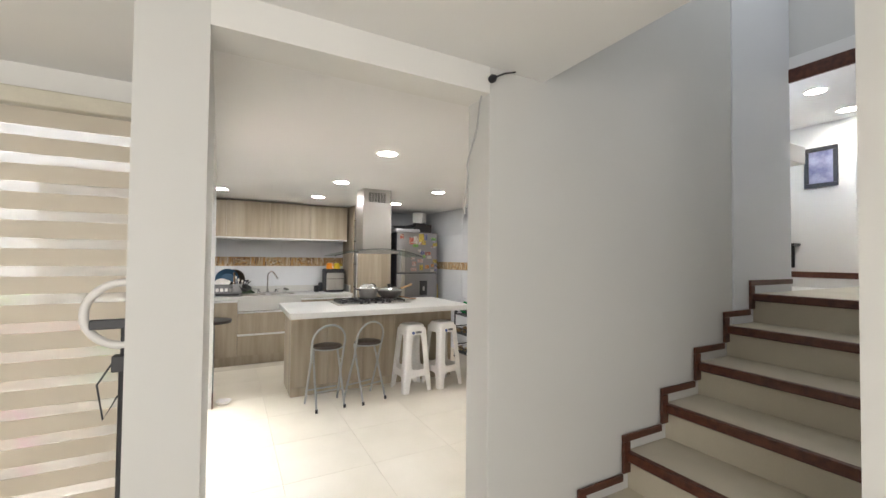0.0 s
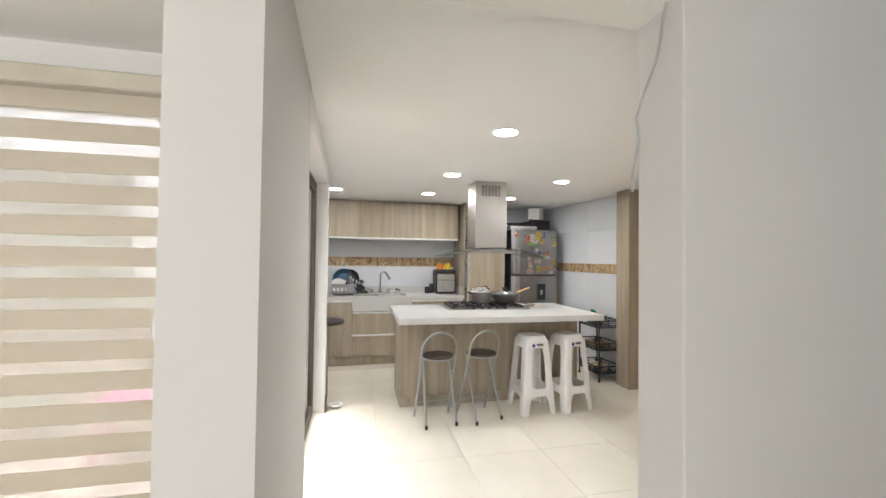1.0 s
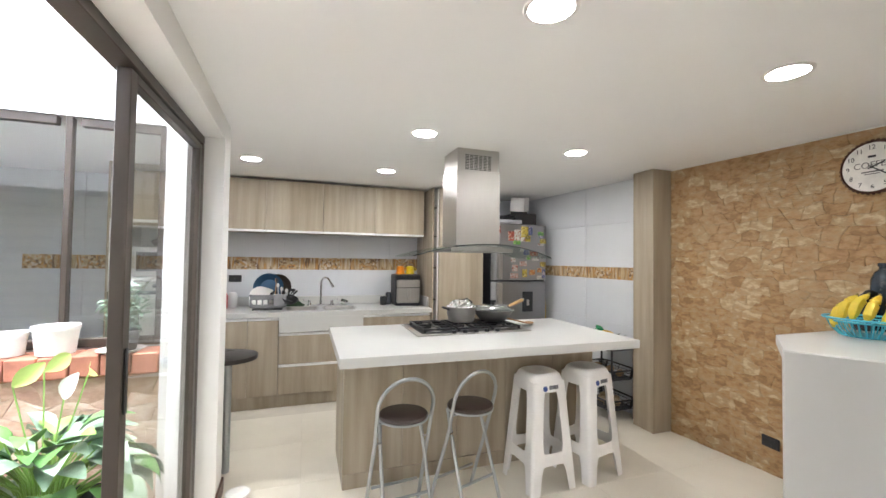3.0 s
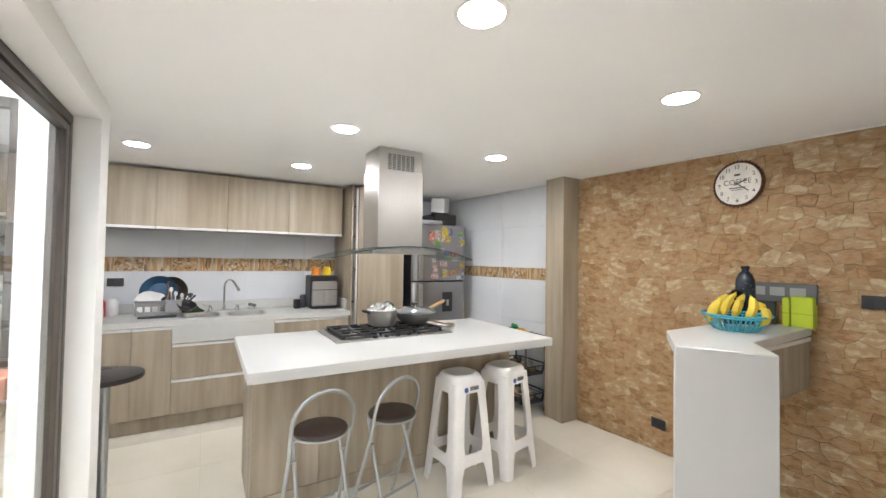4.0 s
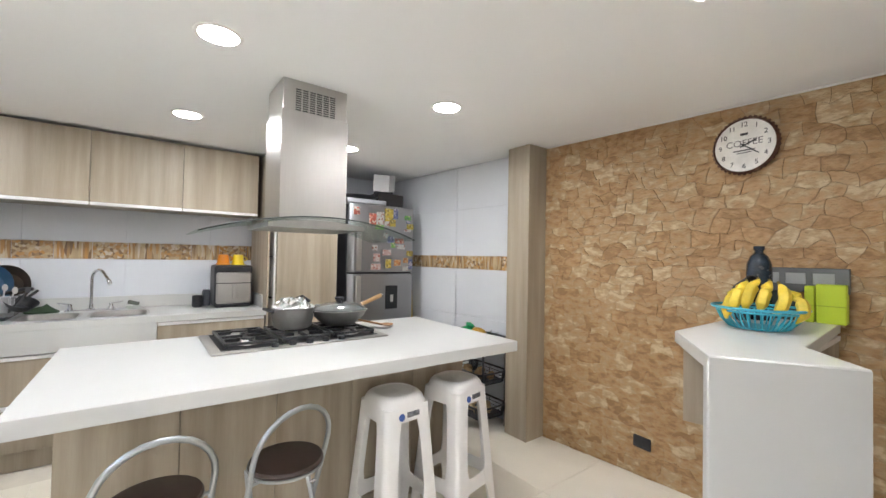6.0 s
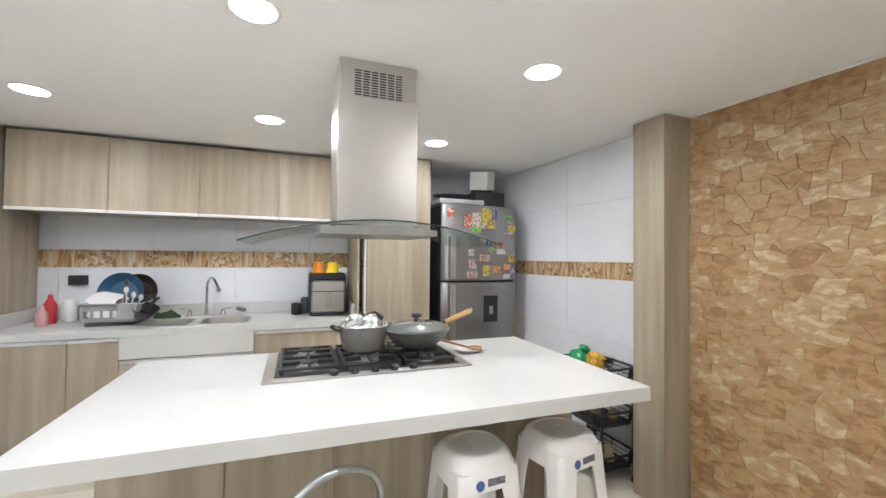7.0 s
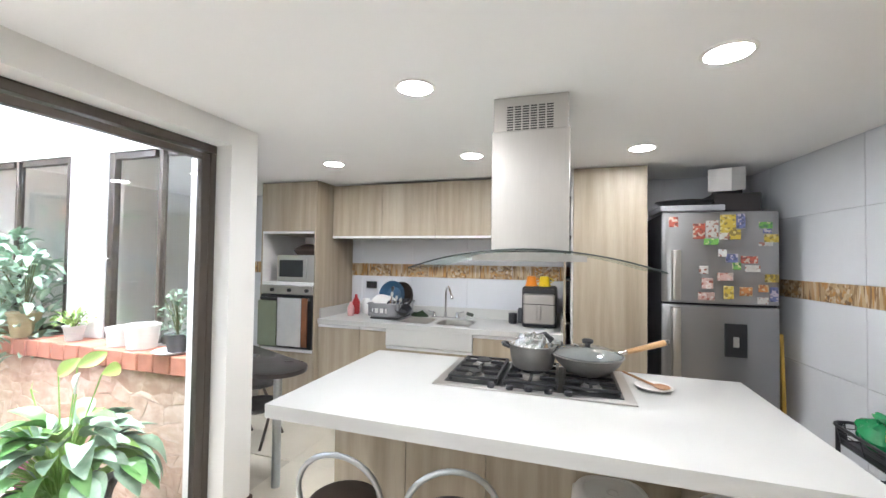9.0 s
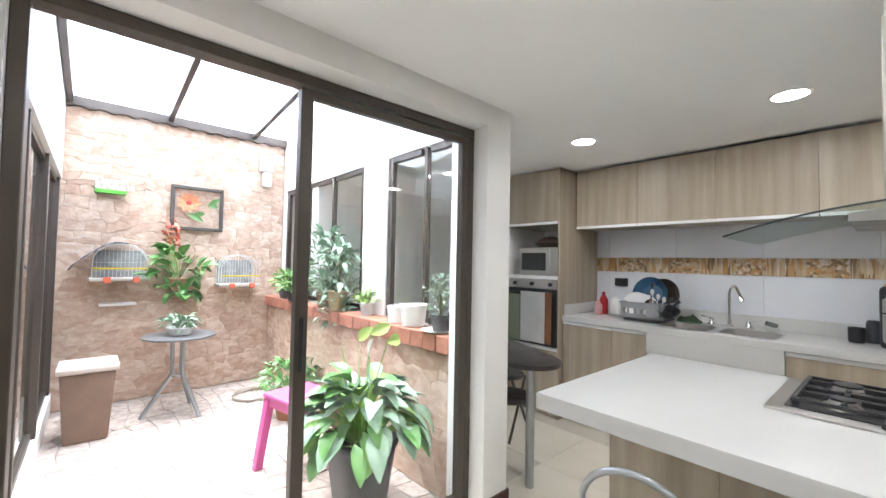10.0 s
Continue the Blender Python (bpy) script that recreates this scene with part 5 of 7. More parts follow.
t = thing("socket_panel", "grey panel with three sockets on the stone wall", "socket", "", "", on_east(2.93, 1.30))
for q, mt, nm in (((-0.19, 0.19, -0.018, 0, -0.06, 0.06), material("grey panel", (0.12, 0.125, 0.13), 0.5), "plate"), ((-0.15, -0.07, -0.021, -0.0185, -0.02, 0.035), material("pale socket", (0.35, 0.36, 0.36), 0.5), "outlet"), ((-0.045, 0.035, -0.021, -0.0185, -0.02, 0.035), bpy.data.materials["pale socket"], "outlet"), ((0.06, 0.14, -0.021, -0.0185, -0.02, 0.035), bpy.data.materials["pale socket"], "outlet")):
    bm = bmesh.new()
    box(bm, *q)
    part(nm, soften(bm, 0.003, 1), mt, t)
lime = material("lime plastic", (0.50, 0.62, 0.03), 0.5, vary=0.04)
for k, (y, z0, z1, w) in enumerate(((2.80, 1.101, 1.285, 0.105), (2.875, 1.101, 1.275, 0.035))):
    t = thing("lime_box", "lime-green plastic canister on the bar", "canister", "lime canisters on the bar")
    block("carton", lime, t, xw(y) - 0.10, xw(y) - 0.03, y - w / 2, y + w / 2, z0, z1, 0.004)
    block("seam", material("lime seam", (0.3, 0.4, 0.02), 0.6), t, xw(y) - 0.1015, xw(y) - 0.099, y - w / 2, y + w / 2, z0 + 0.08, z0 + 0.084, 0)
t = thing("dark_tray", "dark green tray leaning behind the bananas", "tray")
block("board", material("dark green tray", (0.04, 0.055, 0.045), 0.5), t, xw(3.0) - 0.075, xw(3.0) - 0.055, 2.93, 3.09, 1.101, 1.245, 0.004)


# ---- vegetable rack ----
def veg_rack():
    t = thing("vegetable_rack", "black plastic three-tier vegetable trolley", "trolley")
    x0, x1, y0, y1 = 3.21, 3.50, 4.72, 5.13
    for z in (0.10, 0.37, 0.64):
        bm = bmesh.new()
        h = 0.085
        def rr(o, zz, n=7, rad=0.05):
            out = []
            for cx, cy, s in ((x1 - rad, y1 - rad, 0), (x0 + rad, y1 - rad, 1), (x0 + rad, y0 + rad, 2), (x1 - rad, y0 + rad, 3)):
                for k in range(n):
                    w = math.pi / 2 * (s + k / (n - 1))
                    out.append(Vector((cx + (rad + o) * math.cos(w), cy + (rad + o) * math.sin(w), zz)))
            return out
        top, bot = rr(0.012, z + h), rr(-0.008, z)
        sweep(bm, top, 0.008, 6, closed=True)
        sweep(bm, bot, 0.006, 6, closed=True)
        m = len(top)
        for k in range(m):
            sweep(bm, [bot[k], top[k]], 0.003, 4)
            a, b = (bot[k] + bot[(k + 1) % m]) / 2, (top[k] + top[(k + 1) % m]) / 2
            sweep(bm, [a, b], 0.0025, 4)
        for u in (0.33, 0.66):
            sweep(bm, [bot[k].lerp(top[k], u) for k in range(m)], 0.0025, 4, closed=True)
        bm.faces.new([bm.verts.new(p) for p in bot])
        part("basket", bm, BLACKP, t)
    for px in (x0 + 0.02, x1 - 0.02):
        for py in (y0 - 0.005, y1 + 0.005):
            bm = bmesh.new()
            sweep(bm, [(px, py, 0.03), (px, py, 0.72)], 0.010, 8)
            part("post", bm, BLACKP, t)
            bm = bmesh.new()
            v = spin(bm, [(0.014, -0.008), (0.016, 0), (0.014, 0.008)], n=12)
            bmesh.ops.transform(bm, matrix=pose(px, py, 0.0165, 90), verts=v)
            part("caster", bm, BLACKP, t)
    rnd = random.Random(12)
    pine = thing("pineapple", "ripe pineapple lying in the top basket", "pineapple")
    bm = bmesh.new()
    v = []
    for i in range(11):
        u = -1 + i / 5
        for k in range(12):
            a = 2 * math.pi * (k + 0.5 * (i % 2)) / 12
            r = 0.055 * math.sqrt(max(0.05, 1 - (u * 0.95) ** 2))
            q = spin(bm, [(0.016, 0), (0.009, 0.008), (0, 0.011)], n=5)
            bmesh.ops.transform(bm, matrix=Matrix.Translation((r * math.cos(a), u * 0.075, r * math.sin(a))) @ Vector((math.cos(a), u * 0.7, math.sin(a))).to_track_quat("Z", "Y").to_matrix().to_4x4(), verts=q)
    bmesh.ops.transform(bm, matrix=pose(3.36, 4.93, 0.725, 0, 0, 15), verts=bm.verts)
    part("fruit", bm, material("pineapple skin", (0.62, 0.36, 0.03), 0.6, vary=0.2, scale=30), pine)
    bm = bmesh.new()
    for k in range(26):
        a = rnd.uniform(0, 6.28)
        r = rnd.uniform(0.01, 0.05)
        b0 = Vector((3.375, 4.85, 0.73))
        d = Vector((math.cos(a) * r * 1.6, -rnd.uniform(0.05, 0.12), math.sin(a) * r * 1.6))
        s = d.cross(Vector((0.3, 0.2, 1))).normalized() * 0.009
        f = [bm.verts.new(b0 - s), bm.verts.new(b0 + s), bm.verts.new(b0 + d * 0.6 + s * 0.8), bm.verts.new(b0 + d), bm.verts.new(b0 + d * 0.6 - s * 0.8)]
        bm.faces.new(f)
    part("leaf_crown", bm, material("grey-green spiky leaf", (0.05, 0.10, 0.045), 0.6), pine)
    bag = thing("plastic_bag", "green plastic bag with produce in the top basket", "bag")
    bm = bmesh.new()
    v = spin(bm, [(0.03, 0), (0.075, 0.03), (0.08, 0.07), (0.05, 0.11), (0.02, 0.13), (0.035, 0.155), (0.0, 0.15)], n=18)
    for q in v:
        q.co += Vector((rnd.uniform(-1, 1), rnd.uniform(-1, 1), rnd.uniform(-1, 1))) * 0.008
    bmesh.ops.transform(bm, matrix=pose(3.32, 5.03, 0.665, 20, 0, 0) @ Matrix.Diagonal((1, 1.2, 1, 1)), verts=v)
    part("bag", bm, material("thin green plastic", (0.02, 0.30, 0.10), 0.25, vary=0.15, scale=30, bump=0.1, fine=60), bag)
    for nm, lab, col, spots in (
        ("potato", "brown potato in the trolley basket", (0.30, 0.19, 0.09), [(3.27, 4.80, .41), (3.33, 4.88, .41), (3.40, 4.80, .41), (3.30, 4.97, .41), (3.42, 4.95, .41), (3.36, 5.05, .42), (3.25, 5.05, .41)]),
        ("onion", "pale onion in the lower trolley basket", (0.52, 0.40, 0.24), [(3.28, 4.82, .14), (3.36, 4.80, .14), (3.43, 4.88, .14), (3.30, 4.93, .14), (3.38, 5.0, .14), (3.28, 5.05, .14)]),
    ):
        mm = material(nm + " skin", col, 0.7, vary=0.15, scale=20)
        for x, y, z in spots:
            o = thing(nm, lab, nm, nm + "es in the trolley")
            bm = bmesh.new()
            spin(bm, [(0, -0.032), (0.025, -0.024), (0.036, 0), (0.027, 0.024), (0, 0.032)], (0, 0, 0), 12)
            ob = part("vegetable", bm, mm, o)
            o.matrix_basis = pose(x, y, z, rnd.uniform(0, 50), rnd.uniform(0, 50), rnd.uniform(0, 360)) @ Matrix.Diagonal((1.25, 1, 1, 1))


veg_rack()
t = thing("wooden_board", "yellow wooden board leaning between fridge and wall", "board")
bm = bmesh.new()
v = box(bm, -0.012, 0.012, 0, 0.16, 0, 1.02)
bmesh.ops.transform(bm, matrix=pose(3.372, 5.93, 0.0, -4, 0, 0), verts=v)
part("board", soften(bm, 0.003, 1), material("yellow pine", (0.50, 0.32, 0.05), 0.6, vary=0.12), t)


# ---- dining nook ----
def nook_table():
    t = thing("bar_table", "narrow black table with a rounded end on grey legs", "table")
    c, d, r = Vector((0.108, 4.842, 0)), Vector((-0.92, 0.39, 0)), 0.185
    n = Vector((-d.y, d.x, 0))
    outline = []
    for k in range(25):
        a = math.pi * (k / 24 - 0.5)
        outline.append(c - d * (r * math.cos(a)) + n * (r * math.sin(a)))
    outline += [c + d * 0.85 + n * r, c + d * 0.85 - n * r]
    bm = bmesh.new()
    prism(bm, [(p.x, p.y) for p in outline], 0.752, 0.782)
    part("tabletop", soften(bm, 0.006, 2, 50), material("black lacquer top", (0.032, 0.026, 0.025), 0.3, vary=0.1), t)
    for u in (0.0, 0.72):
        p = c + d * u
        bm = bmesh.new()
        spin(bm, [(0.027, 0.0), (0.027, 0.745), (0.05, 0.7515)], (p.x, p.y, 0), 18)
        part("leg", bm, TUBE, t)
    return t


nook_table()
s2 = thing("nook_stool", "black folding stool with a woven grey seat under the table", "stool", "stools in the dining nook")
bm = bmesh.new()
spin(bm, [(0, 0), (0.15, 0.0), (0.16, 0.012), (0.15, 0.03), (0, 0.035)], (0, 0, 0.46), 28)
part("seat", bm, material("woven grey wicker", (0.09, 0.085, 0.08), 0.7, vary=0.25, fine=160, bump=0.2), s2)
for sx in (-1, 1):
    for sy in (-1, 1):
        bm = bmesh.new()
        sweep(bm, [(sx * 0.13, sy * 0.11, 0.46), (sx * 0.14, -sy * 0.17, 0.004)], 0.011, 8)
        part("leg", bm, DARKF, s2)
s2.matrix_basis = pose(-0.13, 4.93, 0, 0, 0, 40)
copy_thing(s2, pose(-0.50, 5.33, 0, 0, 0, 10))
t = thing("pet_bowl", "small white bowl on the floor by the post", "bowl")
bm = bmesh.new()
spin(bm, [(0.045, 0), (0.07, 0.03), (0.073, 0.033), (0.065, 0.033), (0.04, 0.008), (0, 0.007)], (0.235, 4.49, 0.001), 28)
part("dish", bm, PLASTW, t)
bm = bmesh.new()
prism(bm, [(xl(4.38), 4.38), (xl(4.38) + 0.012, 4.38), (xl(4.59) + 0.012, 4.602), (-0.15, 4.672), (-0.15, 4.66), (xl(4.59), 4.59)], 0.0, 0.085)
tagged(part("baseboard", bm, MAHOG), "dark mahogany baseboard round the wall post", "baseboard", "", "structure")


# ---- stairs and hall ----
def stairs():
    t = thing("staircase", "tiled staircase with dark mahogany nosings and skirting", "stairs", "", "structure")
    tread_m = material("beige stair tile", (0.55, 0.50, 0.40), 0.4, vary=0.04, scale=4)
    run, rise = 0.3185, 0.194
    for k in range(1, 7):
        x, z = 3.375 - run * (6 - k), 1.242 - rise * (6 - k)
        low = z - rise if k > 1 else 0.0
        xe = x + run if k < 6 else 5.5
        block("riser", tread_m, t, x + 0.02, x + 0.06, 0.402, 1.387, low, z - 0.042, 0)
        block("tread", tread_m, t, x + 0.03, xe + 0.03 if k < 6 else 5.498, 0.402, 1.387, z - 0.04, z, 0.001)
        block("nosing", MAHOG, t, x - 0.012, x + 0.029, 0.402, 1.387, z - 0.048, z + 0.002, 0.006, "dark wooden nosing")
        block("skirting_rail", MAHOG, t, x - 0.04, x + run - 0.041 if k < 6 else 3.94, 1.366, 1.3795, z + 0.054, z + 0.090, 0.002)
        block("skirting_post", MAHOG, t, x - 0.04, x + 0.012, 1.364, 1.3795, low + 0.091 if k > 1 else 0.0, z + 0.053, 0.002)
    block("skirting_rail", MAHOG, t, 1.235, 1.74, 1.372, 1.388, 0.0, 0.085, 0.002)


stairs()
block("landing_fill", WHITE, None, 3.97, 5.49, 1.40, 2.44, 0.0, 1.2, 0)
tagged(bpy.data.objects["landing_fill"], "plain white wall below the landing", "wall", "", "structure")
bm = bmesh.new()
box(bm, 3.96, 5.5, 0.402, 2.45, 2.86, 3.0)
tagged(part("ceiling_landing", bm, CEILP), "white ceiling over the stair landing", "ceiling", "", "structure")
bm = bmesh.new()
box(bm, 3.93, 3.958, 0.402, 2.45, 2.80, 2.90)
tagged(part("trim_landing", soften(bm, 0.004, 1), MAHOG), "dark wooden trim on the upper floor edge", "trim", "", "structure")
bm = bmesh.new()
box(bm, 5.485, 5.499, 0.402, 2.449, 1.30, 1.36)
tagged(part("baseboard_landing", bm, MAHOG), "dark wooden baseboard on the landing", "baseboard", "", "structure")
downlight(4.466, 1.40, 2.86, 0.13, 0.07)
downlight(5.213, 1.43, 2.86, 0.13, 0.07)
t = thing("framed_picture", "small blue picture in a black frame on the landing", "picture")
bm = bmesh.new()
for q in ((1.58, 1.84, 2.58, 2.62), (1.58, 1.84, 2.215, 2.255), (1.58, 1.615, 2.256, 2.579), (1.805, 1.84, 2.256, 2.579)):
    box(bm, 5.475, 5.498, *q)
part("frame", soften(bm, 0.003, 1), BLACK, t)
bm = bmesh.new()
box(bm, 5.488, 5.497, 1.616, 1.804, 2.256, 2.579)
part("print", bm, material("blue print paper", (0.10, 0.11, 0.24), 0.5, vary=0.3, scale=9, other=(0.35, 0.36, 0.5)), t)
t = thing("wall_shelf", "small black shelf bracket on the landing wall", "shelf")
block("board", BLACK, t, 5.35, 5.498, 1.88, 2.05, 1.63, 1.65, 0.002)
block("bracket", BLACK, t, 5.47, 5.498, 1.93, 1.96, 1.40, 1.629, 0.002)

# cable down the opening's jamb, from a hook under the ceiling
t = thing("wall_cable", "loose grey cable hanging from a black hook", "cable")
pts = []
for k in range(30):
    u = k / 29
    pts.append((1.222 - 0.008 * math.sin(9 * u), 1.392 + 0.165 * min(1, u * 1.7) + 0.012 * math.sin(14 * u + 0.5), 2.215 - 0.55 * u))
bm = bmesh.new()
sweep(bm, pts, 0.0045, 6)
part("cord", bm, material("grey cable sheath", (0.45, 0.45, 0.46), 0.5), t)
bm = bmesh.new()
v = spin(bm, [(0.016, 0), (0.018, 0.015), (0.01, 0.03), (0, 0.032)], n=14)
bmesh.ops.transform(bm, matrix=pose(1.236, 1.387, 2.225, 90), verts=v)
sweep(bm, [(1.236, 1.37, 2.225), (1.30, 1.375, 2.262), (1.355, 1.37, 2.278)], 0.0035, 6)
part("hook", bm, BLACKP, t)


# ---- living-room window with a zebra blind ----
def living_window():
    w = thing("window_1", "dark aluminium living-room window to the patio", "window", "", "structure")
    xs = [-3.55, -2.4, -1.25, -0.04]
    bm = bmesh.new()
    for x in xs:
        box(bm, x - 0.025, x + 0.025, 2.445, 2.515, 0.081, 2.099)
    for a, b in zip(xs, xs[1:]):
        box(bm, a + 0.0255, b - 0.0255, 2.447, 2.493, 0.081, 0.13)
        box(bm, a + 0.0255, b - 0.0255, 2.447, 2.493, 2.05, 2.099)
    part("window_frame", soften(bm, 0.003, 1), DARKF, w)
    for a, b in zip(xs, xs[1:]):
        bm = bmesh.new()
        box(bm, a + 0.026, b - 0.026, 2.467, 2.473, 0.131, 2.049)
        g = part("pane", bm, GLASS, w)
        g.visible_shadow = False
    t = thing("zebra_blind", "cream zebra roller blind over the living-room window", "blind")
    cloth = translucent("cream blind cloth", (0.76, 0.70, 0.60), 0.42)
    mesh_c = translucent("sheer blind mesh", (0.80, 0.76, 0.69), 0.5, 0.4)
    block("cassette", material("cream cassette", (0.62, 0.58, 0.48), 0.5), t, -3.5, -0.02, 2.20, 2.285, 2.065, 2.135, 0.006)
    z, k = 2.06, 0
    while z > 0.06:
        h = 0.073 if k % 2 == 0 else 0.042
        bm = bmesh.new()
        box(bm, -3.48, -0.03, 2.236 + (0.001 if k % 2 else 0), 2.2375 + (0.001 if k % 2 else 0), z - h, z)
        part("solid_band" if k % 2 == 0 else "sheer_band", bm, cloth if k % 2 == 0 else mesh_c, t)
        z -= h + 0.0005
        k += 1
    block("bottom_bar", bpy.data.materials["cream cassette"], t, -3.48, -0.03, 2.228, 2.246, z - 0.02, z, 0.003)


living_window()


def ring_light():
    t = thing("ring_light", "white ring light on a black tripod stand", "ring light")
    c = Vector((-0.085, 1.90, 1.235))
    bm = bmesh.new()
    sweep(bm, [c + Vector((0.118 * math.cos(2 * math.pi * k / 36), 0.0, 0.118 * math.sin(2 * math.pi * k / 36))) for k in range(36)], 0.015, 10, closed=True)
    part("ring", bm, PLASTW, t)
    bm = bmesh.new()
    sweep(bm, [(c.x, c.y, 0.32), (c.x, c.y, 1.04)], 0.012, 10)
    part("pole", bm, BLACKP, t)
    bm = bmesh.new()
    box(bm, c.x - 0.10, c.x + 0.04, c.y - 0.015, c.y + 0.015, 1.18, 1.215)
    sweep(bm, [(c.x, c.y, 1.04), (c.x, c.y, 1.19)], 0.009, 8)
    box(bm, c.x - 0.03, c.x + 0.03, c.y - 0.025, c.y + 0.02, 1.02, 1.08)
    part("phone_clamp", soften(bm, 0.003, 1), BLACKP, t)
    for k in range(3):
        a = math.radians(20 + 120 * k)
        bm = bmesh.new()
        sweep(bm, [(c.x, c.y, 0.52), (c.x + 0.28 * math.cos(a), c.y + 0.28 * math.sin(a), 0.012)], 0.010, 8)
        part("tripod_leg", bm, BLACKP, t)
    bm = bmesh.new()
    sweep(bm, [(c.x - 0.02, c.y, 1.07), (c.x - 0.07, c.y - 0.02, 0.98), (c.x - 0.05, c.y - 0.02, 0.85), (c.x - 0.01, c.y - 0.01, 0.93)], 0.004, 6)
    part("cord", bm, BLACKP, t)


ring_light()
# unseen window frame, added behind the walk round a fill lamp
tw = thing("window_2", "unseen white window frame added round the hall fill lamp", "window", "", "structure")
bm = bmesh.new()
for q in ((-2.55, -2.49, 0.5, 2.1), (0.69, 0.75, 0.5, 2.1), (-2.489, 0.689, 2.04, 2.1), (-2.489, 0.689, 0.5, 0.56), (-0.93, -0.87, 0.561, 2.039)):
    box(bm, q[0], q[1], -2.199, -2.15, *q[2:])
part("window_frame", bm, PLASTW, tw)
# two added fill lamps, unseen: hall from behind, stairwell from under its closed ceiling
for n_, p_, sx_, sy_, e_ in (("window_daylight", look((-0.9, -2.13, 1.3), (-0.6, 1.5, 1.4)), 3.1, 1.45, FILL_S), ("skylight_daylight", look((2.85, 0.9, 3.88), (2.85, 0.9, 0)), 1.7, 0.8, FILL_T)):
    la = new(n_, bpy.data.lights.new(n_, "AREA"))
    la.data.shape, la.data.size, la.data.size_y, la.data.energy, la.data.color = "RECTANGLE", sx_, sy_, e_, (1.0, 0.97, 0.92) if n_ == "window_daylight" else (0.9, 0.95, 1.0)
    la.matrix_world = p_


# ---- patio ----
PZ = -0.10
PX, PY0, PY1 = -3.60, 2.46, 4.60
bm = bmesh.new()
box(bm, PX - 0.3, -0.05, PY0 - 0.02, 4.7, PZ - 0.2, PZ - 0.012)
patio_ground = structure("ground", bm, material("grey patio mortar", (0.50, 0.45, 0.40), 0.9, vary=0.1), "patio floor of pale irregular stone flags", "patio floor")
bm = bmesh.new()
box(bm, -0.12, -0.05, DOOR0, DOOR1, PZ, 0.0)
structure("threshold", bm, material("grey threshold stone", (0.4, 0.37, 0.33), 0.7), "stone threshold step under the sliding door", "threshold")
bm = bmesh.new()
box(bm, PX - 0.2, PX - 0.012, 2.3, 4.9, PZ, 2.86)
patio_wall = structure("wall_patio", bm, material("pale stone joint", (0.41, 0.305, 0.23), 0.9), "patio wall clad in pink-beige split stone", "wall")
bm = bmesh.new()
for q in ((PX, -0.16, 2.235, 3.2), (-1.57, -1.19, 0.92, 2.2349), (PX, PX + 0.10, 0.92, 2.2349)):
    box(bm, q[0], q[1], PY1, PY1 + 0.12, *q[2:])
box(bm, PX, -0.16, PY1 + 0.02, PY1 + 0.12, PZ, 0.919)
structure("wall_patio_windows", bm, WHITE, "white patio wall round the nook windows", "wall")
bm = bmesh.new()
box(bm, -4.6, -0.045, 2.30, 2.525, 2.9005, 3.2)
box(bm, -0.04, 0.10, 2.455, 4.6, 2.6205, 3.2)
structure("wall_patio_upper", bm, WHITE, "white upper patio wall under the glass roof", "wall")
bm = bmesh.new()
box(bm, PX, -2.75, PY1 + 0.12, 6.9, -0.1, 0.0)
box(bm, PX - 0.15, PX, 4.9, 6.9, -0.1, 2.4)
box(bm, PX - 0.15, -2.6, 6.75, 6.9, 0.0, 2.4)
box(bm, PX - 0.15, -2.6, PY1 + 0.121, 6.9, 2.401, 2.5)
structure("wall_backroom", bm, WHITE, "plain room behind the patio windows", "wall")


def patio_window(name, x0, x1, bars):
    w = thing(name, "dark aluminium patio window with clear panes", "window", "", "structure")
    bm = bmesh.new()
    y0, y1, z0, z1 = PY1 + 0.01, PY1 + 0.06, 0.921, 2.234
    xs = [x0 + (x1 - x0) * k / bars for k in range(bars + 1)]
    for k, x in enumerate(xs):
        a = 0.03 if 0 < k < bars else 0.055
        lo = x if k == 0 else x - a / 2 if k < bars else x - a
        box(bm, lo, lo + a, y0, y1, z0, z1)
    for a, b in zip(xs, xs[1:]):
        box(bm, a + 0.056, b - 0.056, y0 + 0.002, y1 - 0.002, z0, z0 + 0.05)
        box(bm, a + 0.056, b - 0.056, y0 + 0.002, y1 - 0.002, z1 - 0.05, z1)
    part("window_frame", soften(bm, 0.003, 1), DARKF, w)
    for a, b in zip(xs, xs[1:]):
        bm = bmesh.new()
        box(bm, a + 0.02, b - 0.02, y0 + 0.022, y0 + 0.028, z0 + 0.04, z1 - 0.04)
        g = part("pane", bm, GLASS, w)
        g.visible_shadow = False


patio_window("window_3", -1.185, -0.20, 2)
patio_window("window_4", PX + 0.11, -1.575, 3)


